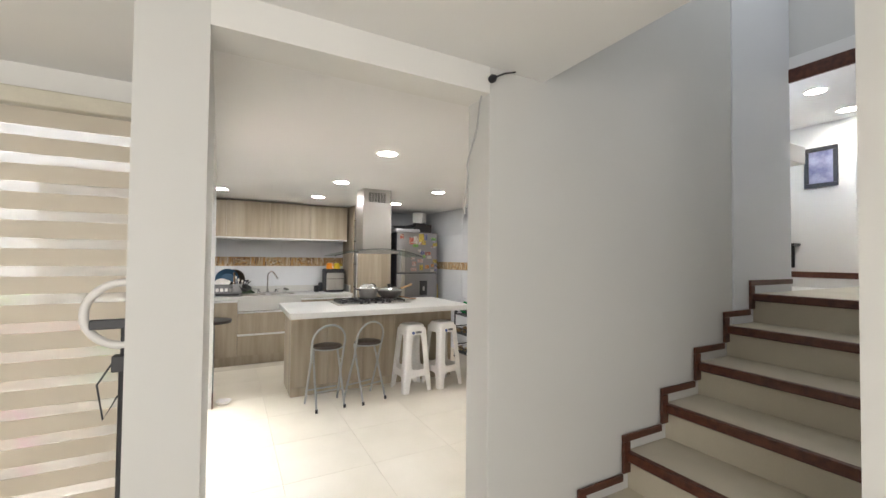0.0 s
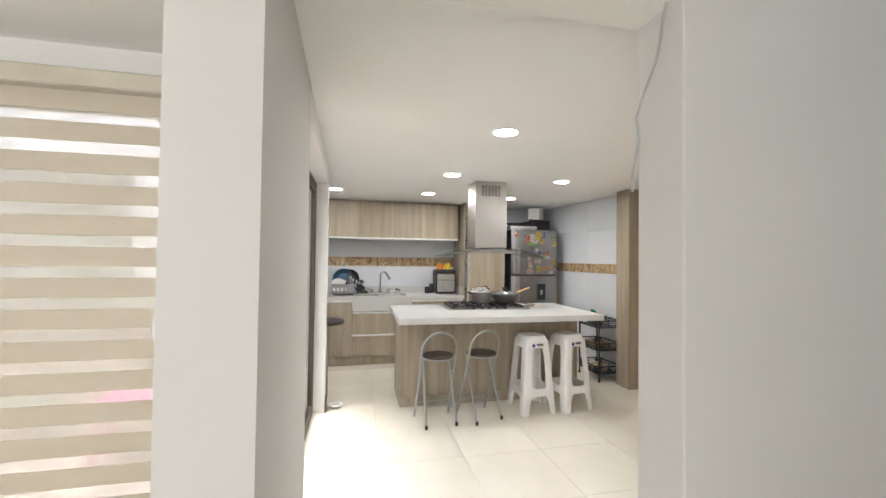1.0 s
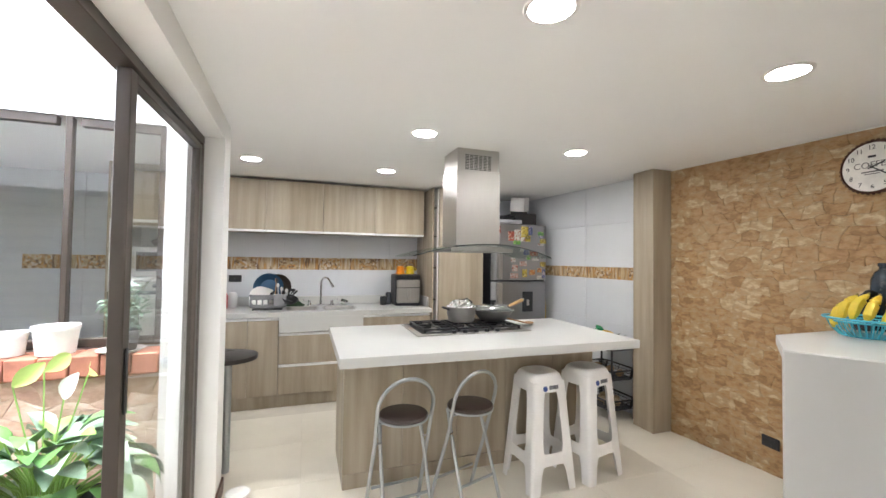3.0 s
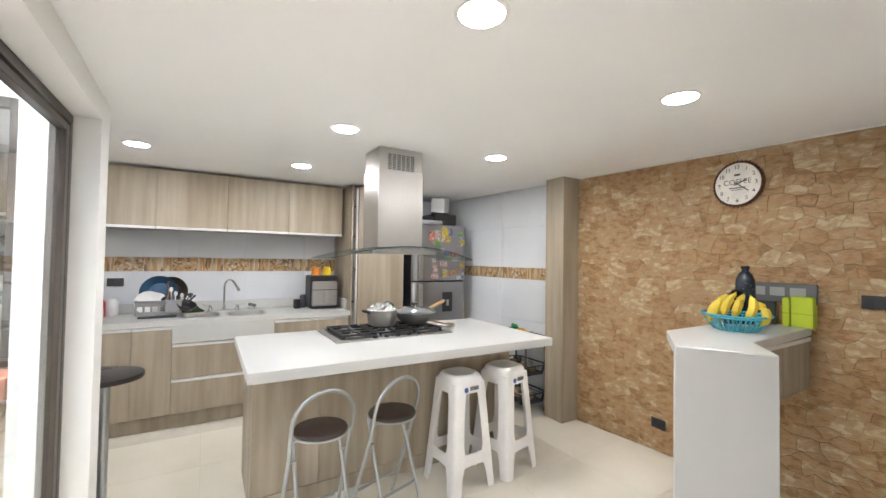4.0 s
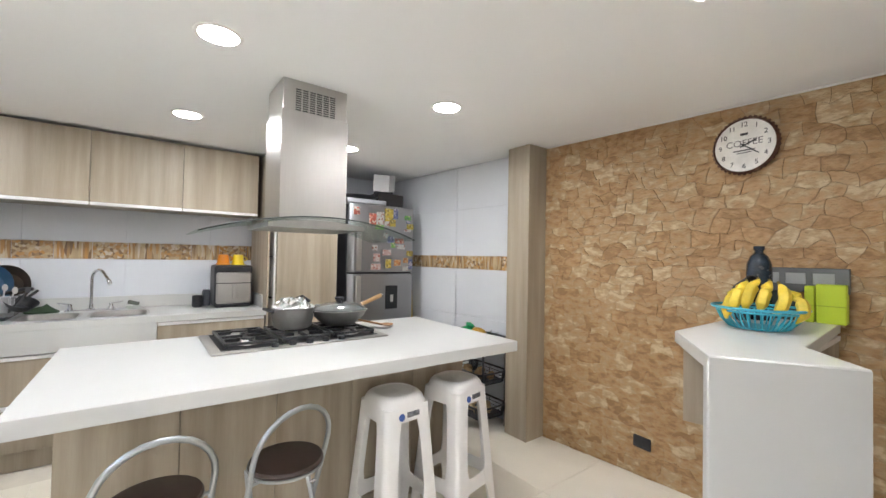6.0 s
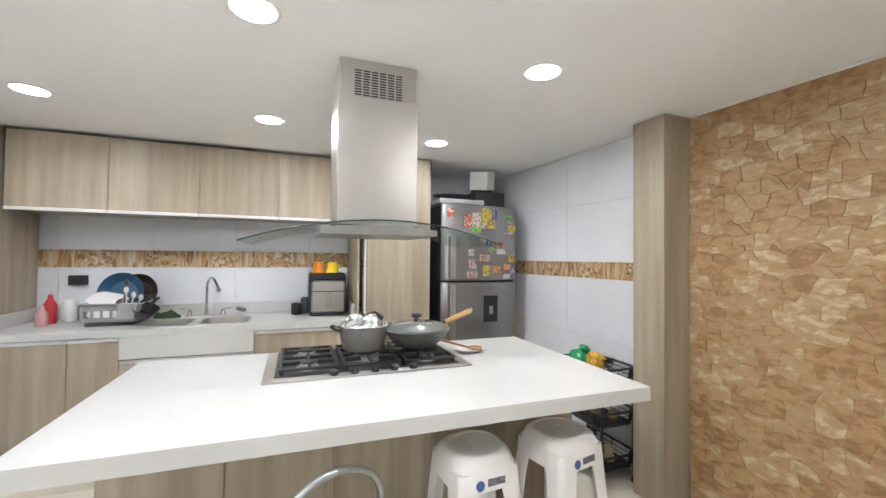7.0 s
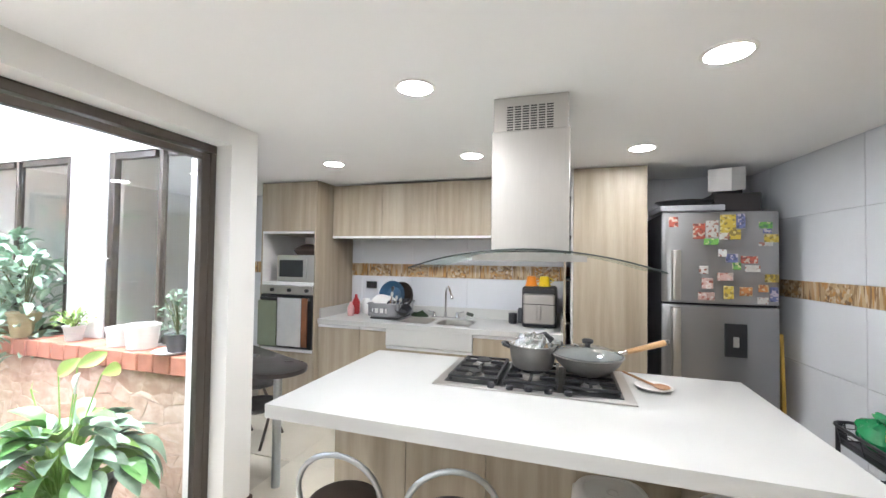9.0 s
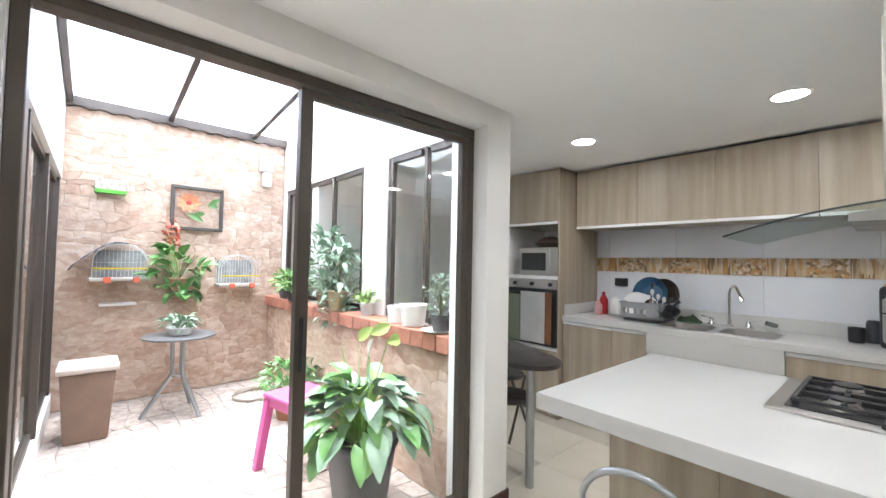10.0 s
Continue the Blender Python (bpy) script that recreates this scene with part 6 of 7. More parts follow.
def roof():
    t = thing("patio_roof", "translucent white patio roof on dark metal beams", "roof", "", "structure")
    def rz(x):
        return 2.90 + 0.09 * (x - PX)
    for y in (2.555, 3.35, 4.20):
        bm = bmesh.new()
        v = box(bm, PX, 0.1, y - 0.025, y + 0.025, -0.07, 0)
        for q in v:
            q.co.z += rz(q.co.x)
        part("beam", soften(bm, 0.003, 1), DARKF, t)
    for x in (PX + 0.03, -1.7, 0.05):
        bm = bmesh.new()
        box(bm, x - 0.03, x + 0.03, 2.527, 4.6, rz(x) - 0.09, rz(x) - 0.001)
        part("cross_beam", soften(bm, 0.003, 1), DARKF, t)
    bm = bmesh.new()
    v = box(bm, PX - 0.15, 0.12, 2.44, 4.72, 0.004, 0.012)
    for q in v:
        q.co.z += rz(q.co.x)
    part("roof_sheet", bm, translucent("milky roof sheet", (0.92, 0.92, 0.93), 0.9, 0.62), t, "milky translucent roofing sheet")
    bm = bmesh.new()
    rows = []
    for k in range(97):
        y = 2.53 + 2.06 * k / 96
        z = rz(PX) - 0.092 - 0.012 * math.cos(2 * math.pi * k / 8)
        rows.append([bm.verts.new((xx, y, zz)) for xx, zz in ((PX + 0.004, z), (PX + 0.058, z), (PX + 0.058, rz(PX) - 0.085), (PX + 0.004, rz(PX) - 0.085))])
    for p, q in zip(rows, rows[1:]):
        for j in range(4):
            bm.faces.new((p[j], p[(j + 1) % 4], q[(j + 1) % 4], q[j]))
    bmesh.ops.recalc_face_normals(bm, faces=bm.faces)
    part("wavy_filler", bm, DARKF, t, "dark corrugated filler strip")


roof()


def planter():
    t = thing("planter_wall", "stone planter wall with a red brick coping", "planter", "", "structure")
    bm = bmesh.new()
    box(bm, PX, -0.165, 4.45, PY1 - 0.001, PZ, 0.80)
    core = part("core", bm, STONEJ, t)
    n = 26
    bw = (-0.165 - PX) / n
    bm = bmesh.new()
    box(bm, -bw / 2 + 0.004, bw / 2 - 0.004, -0.10, 0.10, 0, 0.11)
    soften(bm, 0.006, 1)
    me = mesh_of("brick", bm, REDB)
    rnd = random.Random(5)
    for k in range(n):
        o = new("brick", me)
        o.parent = t
        o.matrix_basis = pose(PX + bw * (k + 0.5), 4.50 + rnd.uniform(-0.004, 0.004), 0.805 + rnd.uniform(0, 0.004))
    return t


plw = planter()


# leaves
def leaf_mesh(length, width, bend=0.35, n=6, fold=0.25):
    """One leaf along +x, arched and folded along its midrib."""
    vs, fs = [], []
    for i in range(n + 1):
        u = i / n
        w = width * math.sin(math.pi * min(1, u * 0.96 + 0.02)) ** 0.75 * (1 - 0.25 * u)
        x, z = length * u * (1 - 0.15 * bend * u), length * (0.25 * u - bend * u * u)
        vs += [(x, -w / 2, z + fold * w), (x, 0, z), (x, w / 2, z + fold * w)]
    for i in range(n):
        for k in (0, 1):
            a = 3 * i + k
            fs.append((a, a + 3, a + 4, a + 1))
    return vs, fs


LEAFG = material("glossy green leaf", (0.085, 0.20, 0.06), 0.34, vary=0.16, scale=12, fine=60, other=(0.13, 0.27, 0.08), spread=0.35)
LEAFY = material("yellow-green leaf", (0.16, 0.30, 0.06), 0.45, vary=0.12, scale=9, other=(0.24, 0.38, 0.10), spread=0.3)
LEAFB = material("blue-green leaf", (0.14, 0.23, 0.15), 0.42, vary=0.16, scale=14, other=(0.27, 0.36, 0.27), spread=0.35)
SOIL = material("dark potting soil", (0.04, 0.03, 0.022), 0.95, bump=0.2)


def foliage(name, mat, parent, items):
    """Many leaves in one mesh: (matrix, length, width, bend)."""
    vs, fs = [], []
    for m, ln, wd, bd in items:
        a, b = leaf_mesh(ln, wd, bd)
        o = len(vs)
        vs += [tuple(m @ Vector(v)) for v in a]
        fs += [tuple(i + o for i in f) for f in b]
    me = bpy.data.meshes.new(name)
    me.from_pydata(vs, [], fs)
    me.materials.append(mat)
    for p in me.polygons:
        p.use_smooth = True
    ob = new(name, me)
    ob.parent = parent
    return ob


def vessel(name, prof, at, mat, parent):
    bm = bmesh.new()
    spin(bm, prof, at, 28)
    return part(name, bm, mat, parent)


def peace_lily():
    rnd = random.Random(21)
    t = thing("potted_plant", "large peace lily in a tall grey pot", "potted plant", "potted plants of the patio")
    x, y = -0.44, 3.97
    bm = bmesh.new()
    rings = []
    for z, h in ((0, 0.115), (0.03, 0.12), (0.40, 0.165), (0.44, 0.18), (0.47, 0.18), (0.47, 0.16), (0.40, 0.15)):
        ring = []
        for k in range(32):
            a = 2 * math.pi * k / 32
            c, s = math.cos(a), math.sin(a)
            r = h / (abs(c) ** 5 + abs(s) ** 5) ** 0.2
            ring.append(bm.verts.new((x + r * c, y + r * s, PZ + z)))
        rings.append(ring)
    for p, q in zip(rings, rings[1:]):
        for k in range(32):
            bm.faces.new((p[k], p[(k + 1) % 32], q[(k + 1) % 32], q[k]))
    bm.faces.new(rings[0])
    part("pot", bm, material("dark grey resin pot", (0.085, 0.085, 0.09), 0.55, vary=0.12), t)
    vessel("soil", [(0, 0.40), (0.15, 0.40), (0.15, 0.405), (0, 0.41)], (x, y, PZ), SOIL, t)
    tips = []
    for j, mat in enumerate((LEAFG, LEAFB, LEAFB, LEAFY)):
        items = []
        for k in range(14 if j == 3 else 34):
            a = rnd.uniform(0, 6.283)
            u = rnd.random()
            r0 = 0.06 + 0.22 * u ** 0.8 + rnd.uniform(-0.035, 0.035)
            z0 = PZ + 0.74 - 0.20 * u + rnd.uniform(-0.05, 0.05)
            e = 42 - 78 * u + rnd.uniform(-16, 16)
            m = Matrix.Translation((x + r0 * math.cos(a), y + r0 * math.sin(a), z0)) @ pose(0, 0, 0, 0, 0, math.degrees(a) + rnd.uniform(-25, 25)) @ pose(0, 0, 0, rnd.uniform(-22, 22), -e, 0)
            items.append((m, rnd.uniform(0.14, 0.23), rnd.uniform(0.085, 0.135), rnd.uniform(0.3, 0.8)))
            tips.append((a, r0, z0))
        foliage("foliage", mat, t, items)
    bm = bmesh.new()
    for a, r0, z0 in tips:
        c, s_ = math.cos(a), math.sin(a)
        sweep(bm, [(x + 0.03 * c, y + 0.03 * s_, PZ + 0.41), (x + r0 * 0.55 * c, y + r0 * 0.55 * s_, PZ + 0.41 + 0.7 * (z0 - PZ - 0.41)), (x + r0 * c, y + r0 * s_, z0 + 0.004)], 0.004, 5)
    part("stems", bm, LEAFY, t)
    for k, (dx, dy, z, mt) in enumerate(((0.05, 0.02, 0.92, "w"), (-0.14, 0.05, 0.98, "y"), (-0.05, 0.08, 1.03, "y"), (0.10, 0.10, 1.0, "y"), (-0.20, -0.03, 0.93, "y"), (-0.08, -0.10, 0.80, "y"))):
        bm = bmesh.new()
        sweep(bm, [(x, y, PZ + 0.45), (x + dx * 0.5, y + dy * 0.5, PZ + z * 0.75), (x + dx, y + dy, PZ + z)], 0.0035, 5)
        part("flower_stem", bm, LEAFY, t)
        mm = material("white spathe", (0.8, 0.8, 0.74), 0.5) if mt == "w" else material("pale green spathe", (0.42, 0.55, 0.16), 0.5)
        foliage("flower", mm, t, [(Matrix.Translation((x + dx, y + dy, PZ + z)) @ pose(0, 0, 0, 70, -60 + 20 * k, 40 * k), 0.13, 0.085, 0.1)])


peace_lily()


def bushy(x, y, z, r, h, mat, potc, label, leaf=0.06, count=120, seed=1, pot_r=0.08, pot_h=0.12, drop=0.0, broad=(0.35, 0.6)):
    rnd = random.Random(seed)
    t = thing("potted_plant", label, "potted plant", "potted plants of the patio")
    vessel("pot", [(pot_r * 0.75, 0), (pot_r, pot_h), (pot_r * 1.08, pot_h), (pot_r * 1.08, pot_h + 0.012), (pot_r * 0.9, pot_h + 0.01), (0, pot_h - 0.01)], (x, y, z), material("pot glaze", potc, 0.6, vary=0.08), t)
    items = []
    for k in range(count):
        a = rnd.uniform(0, 6.283)
        u = rnd.random() ** 0.5
        zz = rnd.uniform(-drop, h)
        rr = r * u * (0.45 + 0.55 * math.sin(math.pi * min(1, max(0.08, (zz + drop) / (h + drop)))))
        m = Matrix.Translation((x + rr * math.cos(a), y + rr * math.sin(a), z + pot_h + zz)) @ pose(0, 0, 0, rnd.uniform(-30, 30), rnd.uniform(-70, 40), math.degrees(a))
        items.append((m, leaf * rnd.uniform(0.7, 1.3), leaf * rnd.uniform(*broad), rnd.uniform(0.1, 0.6)))
    foliage("foliage", mat, t, items)
    bm = bmesh.new()
    for k in range(9):
        a = rnd.uniform(0, 6.283)
        sweep(bm, [(x, y, z + pot_h - 0.01), (x + 0.3 * r * math.cos(a), y + 0.3 * r * math.sin(a), z + pot_h + 0.45 * h), (x + 0.7 * r * math.cos(a), y + 0.7 * r * math.sin(a), z + pot_h + 0.85 * h)], 0.003, 5)
    part("stems", bm, material("plant stem", (0.12, 0.13, 0.05), 0.7), t)
    return t


ZP = 0.92
bushy(-0.36, 4.50, ZP, 0.11, 0.26, LEAFB, (0.05, 0.05, 0.05), "small pale-leaved plant in a black pot on the coping", 0.035, 170, 2, 0.07, 0.10)
bushy(-1.30, 4.50, ZP, 0.10, 0.10, LEAFY, (0.6, 0.6, 0.58), "small trailing plant in a white pot on the coping", 0.05, 60, 3, 0.06, 0.09)
bushy(-1.75, 4.46, ZP, 0.20, 0.42, LEAFB, (0.42, 0.34, 0.2), "bushy pale green plant hanging over the coping", 0.11, 170, 4, 0.09, 0.16, 0.30)
bushy(-2.05, 4.48, ZP, 0.19, 0.60, LEAFB, (0.3, 0.2, 0.12), "tall pale ferny plant on the coping", 0.11, 190, 9, 0.09, 0.14, 0.0)
bushy(-2.75, 4.48, ZP, 0.22, 0.22, LEAFG, (0.05, 0.05, 0.05), "leafy plant with white blooms in a dark trough", 0.09, 150, 5, 0.12, 0.10)
bushy(-3.10, 4.48, ZP, 0.16, 0.20, LEAFY, (0.1, 0.1, 0.1), "leafy plant with pink blooms in a dark pot", 0.08, 100, 6, 0.08, 0.10)
bushy(-2.15, 4.20, PZ, 0.24, 0.30, LEAFG, (0.30, 0.12, 0.06), "dense low green plant in a clay pot", 0.09, 220, 7, 0.14, 0.22)
for x, r, h, c, lab in ((-0.66, 0.095, 0.13, (0.75, 0.74, 0.70), "white plastic tub on the planter coping"), (-0.86, 0.075, 0.10, (0.78, 0.77, 0.74), "white flower pot on the planter coping")):
    t = thing("flower_pot", lab, "flower pot", "tubs on the planter coping")
    vessel("tub", [(r * 0.85, 0), (r, h), (r * 1.05, h), (r * 1.05, h + 0.02), (r * 0.95, h + 0.02), (r * 0.8, 0.01), (0, 0.01)], (x, 4.50, ZP), material("white tub plastic", c, 0.5), t)
t = thing("saucer", "white saucer under the black pot", "saucer")
vessel("dish", [(0.08, 0), (0.105, 0.015), (0.11, 0.015), (0.08, 0.002), (0, 0.002)], (-0.36, 4.47, ZP), PLASTW, t)


def pink_stool():
    t = thing("plastic_chair", "pink moulded plastic stool on the patio", "stool")
    m = material("pink plastic", (0.62, 0.12, 0.34), 0.4, vary=0.05)
    bm = bmesh.new()
    box(bm, -0.20, 0.20, -0.18, 0.18, 0.50, 0.53)
    part("seat", soften(bm, 0.012, 3), m, t)
    for sx in (-1, 1):
        for sy in (-1, 1):
            bm = bmesh.new()
            v = box(bm, -0.028, 0.028, -0.028, 0.028, 0, 0.50)
            for q in v:
                s = 1 - q.co.z / 0.5
                q.co.x += sx * (0.165 + 0.05 * s)
                q.co.y += sy * (0.145 + 0.05 * s)
            part("leg", soften(bm, 0.008, 2), m, t)
    for sy in (-1, 1):
        block("apron_rail", m, t, -0.16, 0.16, sy * 0.155 - 0.008, sy * 0.155 + 0.008, 0.44, 0.499, 0.003)
    t.matrix_basis = pose(-1.18, 3.92, PZ, 0, 0, 12)


pink_stool()


def patio_table():
    t = thing("patio_table", "round grey metal patio table with splayed legs", "table")
    c = (-2.88, 3.42)
    vessel("tabletop", [(0.28, 0), (0.30, 0.008), (0.30, 0.022), (0.28, 0.026), (0, 0.026)], (c[0], c[1], PZ + 0.715), material("grey patio table top", (0.13, 0.13, 0.135), 0.45, 0.2), t)
    for k in range(3):
        a = math.radians(30 + 120 * k)
        bm = bmesh.new()
        sweep(bm, [(c[0] + 0.06 * math.cos(a), c[1] + 0.06 * math.sin(a), PZ + 0.715), (c[0] + 0.05 * math.cos(a), c[1] + 0.05 * math.sin(a), PZ + 0.38), (c[0] + 0.28 * math.cos(a), c[1] + 0.28 * math.sin(a), PZ + 0.01)], 0.018, 10)
        part("leg", bm, TUBE, t)
    bm = bmesh.new()
    sweep(bm, [(c[0] + 0.055 * math.cos(a), c[1] + 0.055 * math.sin(a), PZ + 0.36) for a in [2 * math.pi * k / 16 for k in range(16)]], 0.008, 6, closed=True)
    part("leg_ring", bm, TUBE, t)
    bushy(c[0], c[1], PZ + 0.742, 0.16, 0.10, LEAFB, (0.7, 0.7, 0.68), "low grey-green plant in a white bowl on the patio table", 0.07, 110, 11, 0.11, 0.06)


patio_table()
bushy(-3.38, 3.46, 1.02, 0.25, 0.30, LEAFG, (0.35, 0.2, 0.12), "broad-leaved anthurium on a wall bracket", 0.15, 62, 13, 0.09, 0.12, 0.20, (0.7, 0.95))
t = thing("plant_bracket", "small dark metal plant bracket on the patio wall", "bracket")
block("board", DARKF, t, PX, -3.32, 3.42, 3.58, 1.00, 1.018, 0.002)
rnd = random.Random(30)
t = thing("flower_cluster", "coral pink flower spikes above the anthurium", "flower")
cor = material("coral petals", (0.62, 0.16, 0.10), 0.55, vary=0.1)
foliage("petals", cor, t, [(Matrix.Translation((-3.42 + rnd.uniform(-.05, .05), 3.40 + rnd.uniform(-.07, .07), 1.52 + rnd.uniform(-.02, .22))) @ pose(0, 0, 0, rnd.uniform(-40, 40), rnd.uniform(-90, 40), rnd.uniform(0, 360)), 0.08, 0.045, 0.3) for k in range(34)])
bm = bmesh.new()
for k in range(4):
    sweep(bm, [(-3.42, 3.48 - 0.02 * k, 1.15), (-3.42, 3.42 - 0.02 * k, 1.40), (-3.42, 3.40 - 0.02 * k, 1.60)], 0.004, 5)
part("stems", bm, LEAFY, t)


def flower_picture():
    t = thing("framed_relief", "dark framed orange flower relief on the patio wall", "picture")
    y0, y1, z0, z1 = 3.385, 3.895, 1.675, 2.165
    bm = bmesh.new()
    for q in ((y0, y1, z1 - 0.035, z1), (y0, y1, z0, z0 + 0.035), (y0, y0 + 0.035, z0 + 0.0355, z1 - 0.0355), (y1 - 0.035, y1, z0 + 0.0355, z1 - 0.0355)):
        box(bm, PX + 0.01, PX + 0.05, *q)
    part("frame", soften(bm, 0.004, 1), material("dark bronze frame", (0.07, 0.06, 0.05), 0.5), t)
    c = Vector((PX + 0.03, 3.55, 1.98))
    org = material("orange petals", (0.74, 0.34, 0.17), 0.5, vary=0.12)
    items = []
    for ring, n, ln in ((0, 9, 0.115), (1, 7, 0.08)):
        for k in range(n):
            items.append((Matrix.Translation(c + Vector((0.012 * ring, 0, 0))) @ pose(0, 0, 0, 0, 0, 90) @ pose(0, 0, 0, 0, 360 * k / n, 0) @ pose(0, 0, 0, 90, 0, 0), ln, 0.075, -0.1))
    foliage("petals", org, t, items)
    bm = bmesh.new()
    v = spin(bm, [(0.028, 0), (0.02, 0.02), (0, 0.024)], n=16)
    bmesh.ops.transform(bm, matrix=Matrix.Translation(c + Vector((0.02, 0, 0))) @ pose(0, 0, 0, 0, 90), verts=v)
    part("flower_centre", bm, material("red flower centre", (0.5, 0.05, 0.04), 0.5), t)
    items = [(Matrix.Translation(c + Vector((0.0, dy, dz))) @ pose(0, 0, 0, 0, 0, 90) @ pose(0, 0, 0, 0, a, 0) @ pose(0, 0, 0, 90), ln, 0.07, 0.0) for dy, dz, a, ln in ((0.0, -0.12, 30, 0.16), (0.04, -0.14, -15, 0.12), (0.19, -0.02, -40, 0.14), (0.2, 0.0, 20, 0.09))]
    foliage("leaves", LEAFG, t, items)


flower_picture()


def bird_cage(y, z, w, label, teal):
    t = thing("bird_cage", label, "bird cage", "arched bird cages on the patio wall")
    wire = material("white cage wire", (0.6, 0.6, 0.58), 0.5)
    x0, x1 = PX + 0.02, PX + 0.26
    bm = bmesh.new()
    n = 14
    for x in (x0, (x0 + x1) / 2, x1):
        sweep(bm, [(x, y - w / 2, z), *[(x, y - w / 2 * math.cos(math.pi * k / n), z + 0.16 + 0.17 * math.sin(math.pi * k / n)) for k in range(n + 1)], (x, y + w / 2, z)], 0.004, 5)
    for k in range(0, 15):
        yy = y - w / 2 + w * k / 14
        top = z + 0.16 + 0.17 * math.sqrt(max(0, 1 - ((yy - y) / (w / 2)) ** 2))
        for x in (x1,):
            sweep(bm, [(x, yy, z), (x, yy, top)], 0.002, 4)
    for zz in (z + 0.07, z + 0.15):
        sweep(bm, [(x1, y - w / 2, zz), (x1, y + w / 2, zz)], 0.002, 4)
    part("cage_wire", bm, wire, t)
    block("tray", material("cage tray", (0.45, 0.42, 0.36), 0.5), t, x0, x1 + 0.02, y - w / 2 - 0.02, y + w / 2 + 0.02, z - 0.03, z, 0.004)
    block("perch", material("yellow perch", (0.7, 0.5, 0.02), 0.5), t, x1 + 0.003, x1 + 0.012, y - w / 2, y + w / 2, z + 0.085, z + 0.10, 0.001)
    block("backboard", material("grey cage back", (0.30, 0.31, 0.30), 0.6, vary=0.2, scale=12), t, x0 - 0.015, x0 - 0.005, y - w / 2 + 0.01, y + w / 2 - 0.01, z, z + 0.27, 0.001)
    for dy in (-0.30, 0.22):
        block("feeder", material("red feeder plastic", (0.62, 0.14, 0.07), 0.45), t, x1 + 0.021, x1 + 0.05, y + dy * w, y + dy * w + 0.055, z - 0.045, z + 0.01, 0.004)
    if teal:
        # a cloth thrown over the top, which hangs out past one side
        line = [(y + (w / 2 + 0.012) * math.cos(a), z + 0.16 + 0.185 * math.sin(a)) for a in [math.pi * (0.42 + 0.05 * k) for k in range(8)]]
        line += [(y - w / 2 - 0.06, z + 0.20), (y - w / 2 - 0.13, z + 0.13), (y - w / 2 - 0.17, z + 0.07)]
        bm = bmesh.new()
        rows = [[bm.verts.new((x0 + (x1 + 0.03 - x0) * j / 4, py + 0.008 * math.sin(2.1 * i + j), pz + 0.006 * math.cos(1.7 * i + 2 * j))) for j in range(5)] for i, (py, pz) in enumerate(line)]
        for p, q in zip(rows, rows[1:]):
            for j in range(4):
                bm.faces.new((p[j], p[j + 1], q[j + 1], q[j]))
        bmesh.ops.solidify(bm, geom=list(bm.faces), thickness=0.006)
        part("cover", bm, material("blue-grey cage cover", (0.12, 0.18, 0.26), 0.7, vary=0.15), t)


bird_cage(2.98, 1.16, 0.42, "white arched bird cage with a blue-grey cover", True)
bird_cage(4.05, 1.08, 0.40, "white arched bird cage with a yellow perch", False)
t = thing("wall_planter", "small wall shelf with a green planter box", "planter")
block("planter_box", material("green planter", (0.12, 0.42, 0.05), 0.5), t, PX + 0.01, PX + 0.10, 2.76, 3.0, 1.99, 2.03, 0.004)
block("back_panel", material("pale panel", (0.6, 0.5, 0.45), 0.6, vary=0.25, scale=25), t, PX + 0.01, PX + 0.03, 2.76, 3.02, 2.031, 2.14, 0.003)
t = thing("wall_shelf", "narrow pale shelf under the bird cage", "shelf")
block("board", PLASTW, t, PX + 0.005, PX + 0.14, 2.83, 3.12, 0.88, 0.905, 0.004)
t = thing("junction_box", "white plastic water filter unit on the patio wall", "filter unit")
bm = bmesh.new()
box(bm, PX + 0.005, PX + 0.13, 4.28, 4.42, 2.45, 2.62)
part("body", soften(bm, 0.02, 3), PLASTW, t)
vessel("tank", [(0.05, 0), (0.06, 0.03), (0.06, 0.16), (0.04, 0.18)], (PX + 0.075, 4.36, 2.26), PLASTW, t)
t = thing("waste_bin", "brown bin with a pale lid by the patio wall", "bin")
bm = bmesh.new()
v = box(bm, -0.18, 0.18, -0.17, 0.17, 0, 0.55)
for q in v:
    s = 0.8 + 0.2 * q.co.z / 0.55
    q.co.x *= s
    q.co.y *= s
bmesh.ops.transform(bm, matrix=pose(-2.75, 2.78, PZ), verts=v)
part("body", soften(bm, 0.02, 2), material("brown bin plastic", (0.20, 0.13, 0.09), 0.55), t)
bm = bmesh.new()
box(bm, -2.95, -2.55, 2.59, 2.97, PZ + 0.551, PZ + 0.60)
part("lid", soften(bm, 0.018, 3), material("pale lid plastic", (0.5, 0.44, 0.38), 0.5), t)
t = thing("garden_hose", "coiled pale garden hose on the patio floor", "hose")
bm = bmesh.new()
sweep(bm, [(-2.95 + (0.2 + 0.01 * math.sin(k)) * math.cos(2 * math.pi * k / 20), 4.12 + 0.2 * math.sin(2 * math.pi * k / 20), PZ + 0.013 + 0.012 * (k // 20)) for k in range(56)], 0.011, 6)
part("coil", bm, material("pale hose", (0.42, 0.38, 0.32), 0.6), t)


# ---- pieces: floor tiles, wall tiles, stones ----
def tiled(parent, name, mat, w, h, d, spots, bevel=0.0015):
    """Alike pieces on one mesh, laid flat in x and z, face towards -y."""
    bm = bmesh.new()
    box(bm, -w / 2, w / 2, 0, d, -h / 2, h / 2)
    if bevel:
        soften(bm, bevel, 1)
    me = mesh_of(name, bm, mat)
    for m in spots:
        o = new(name, me)
        o.parent = parent
        o.matrix_basis = m


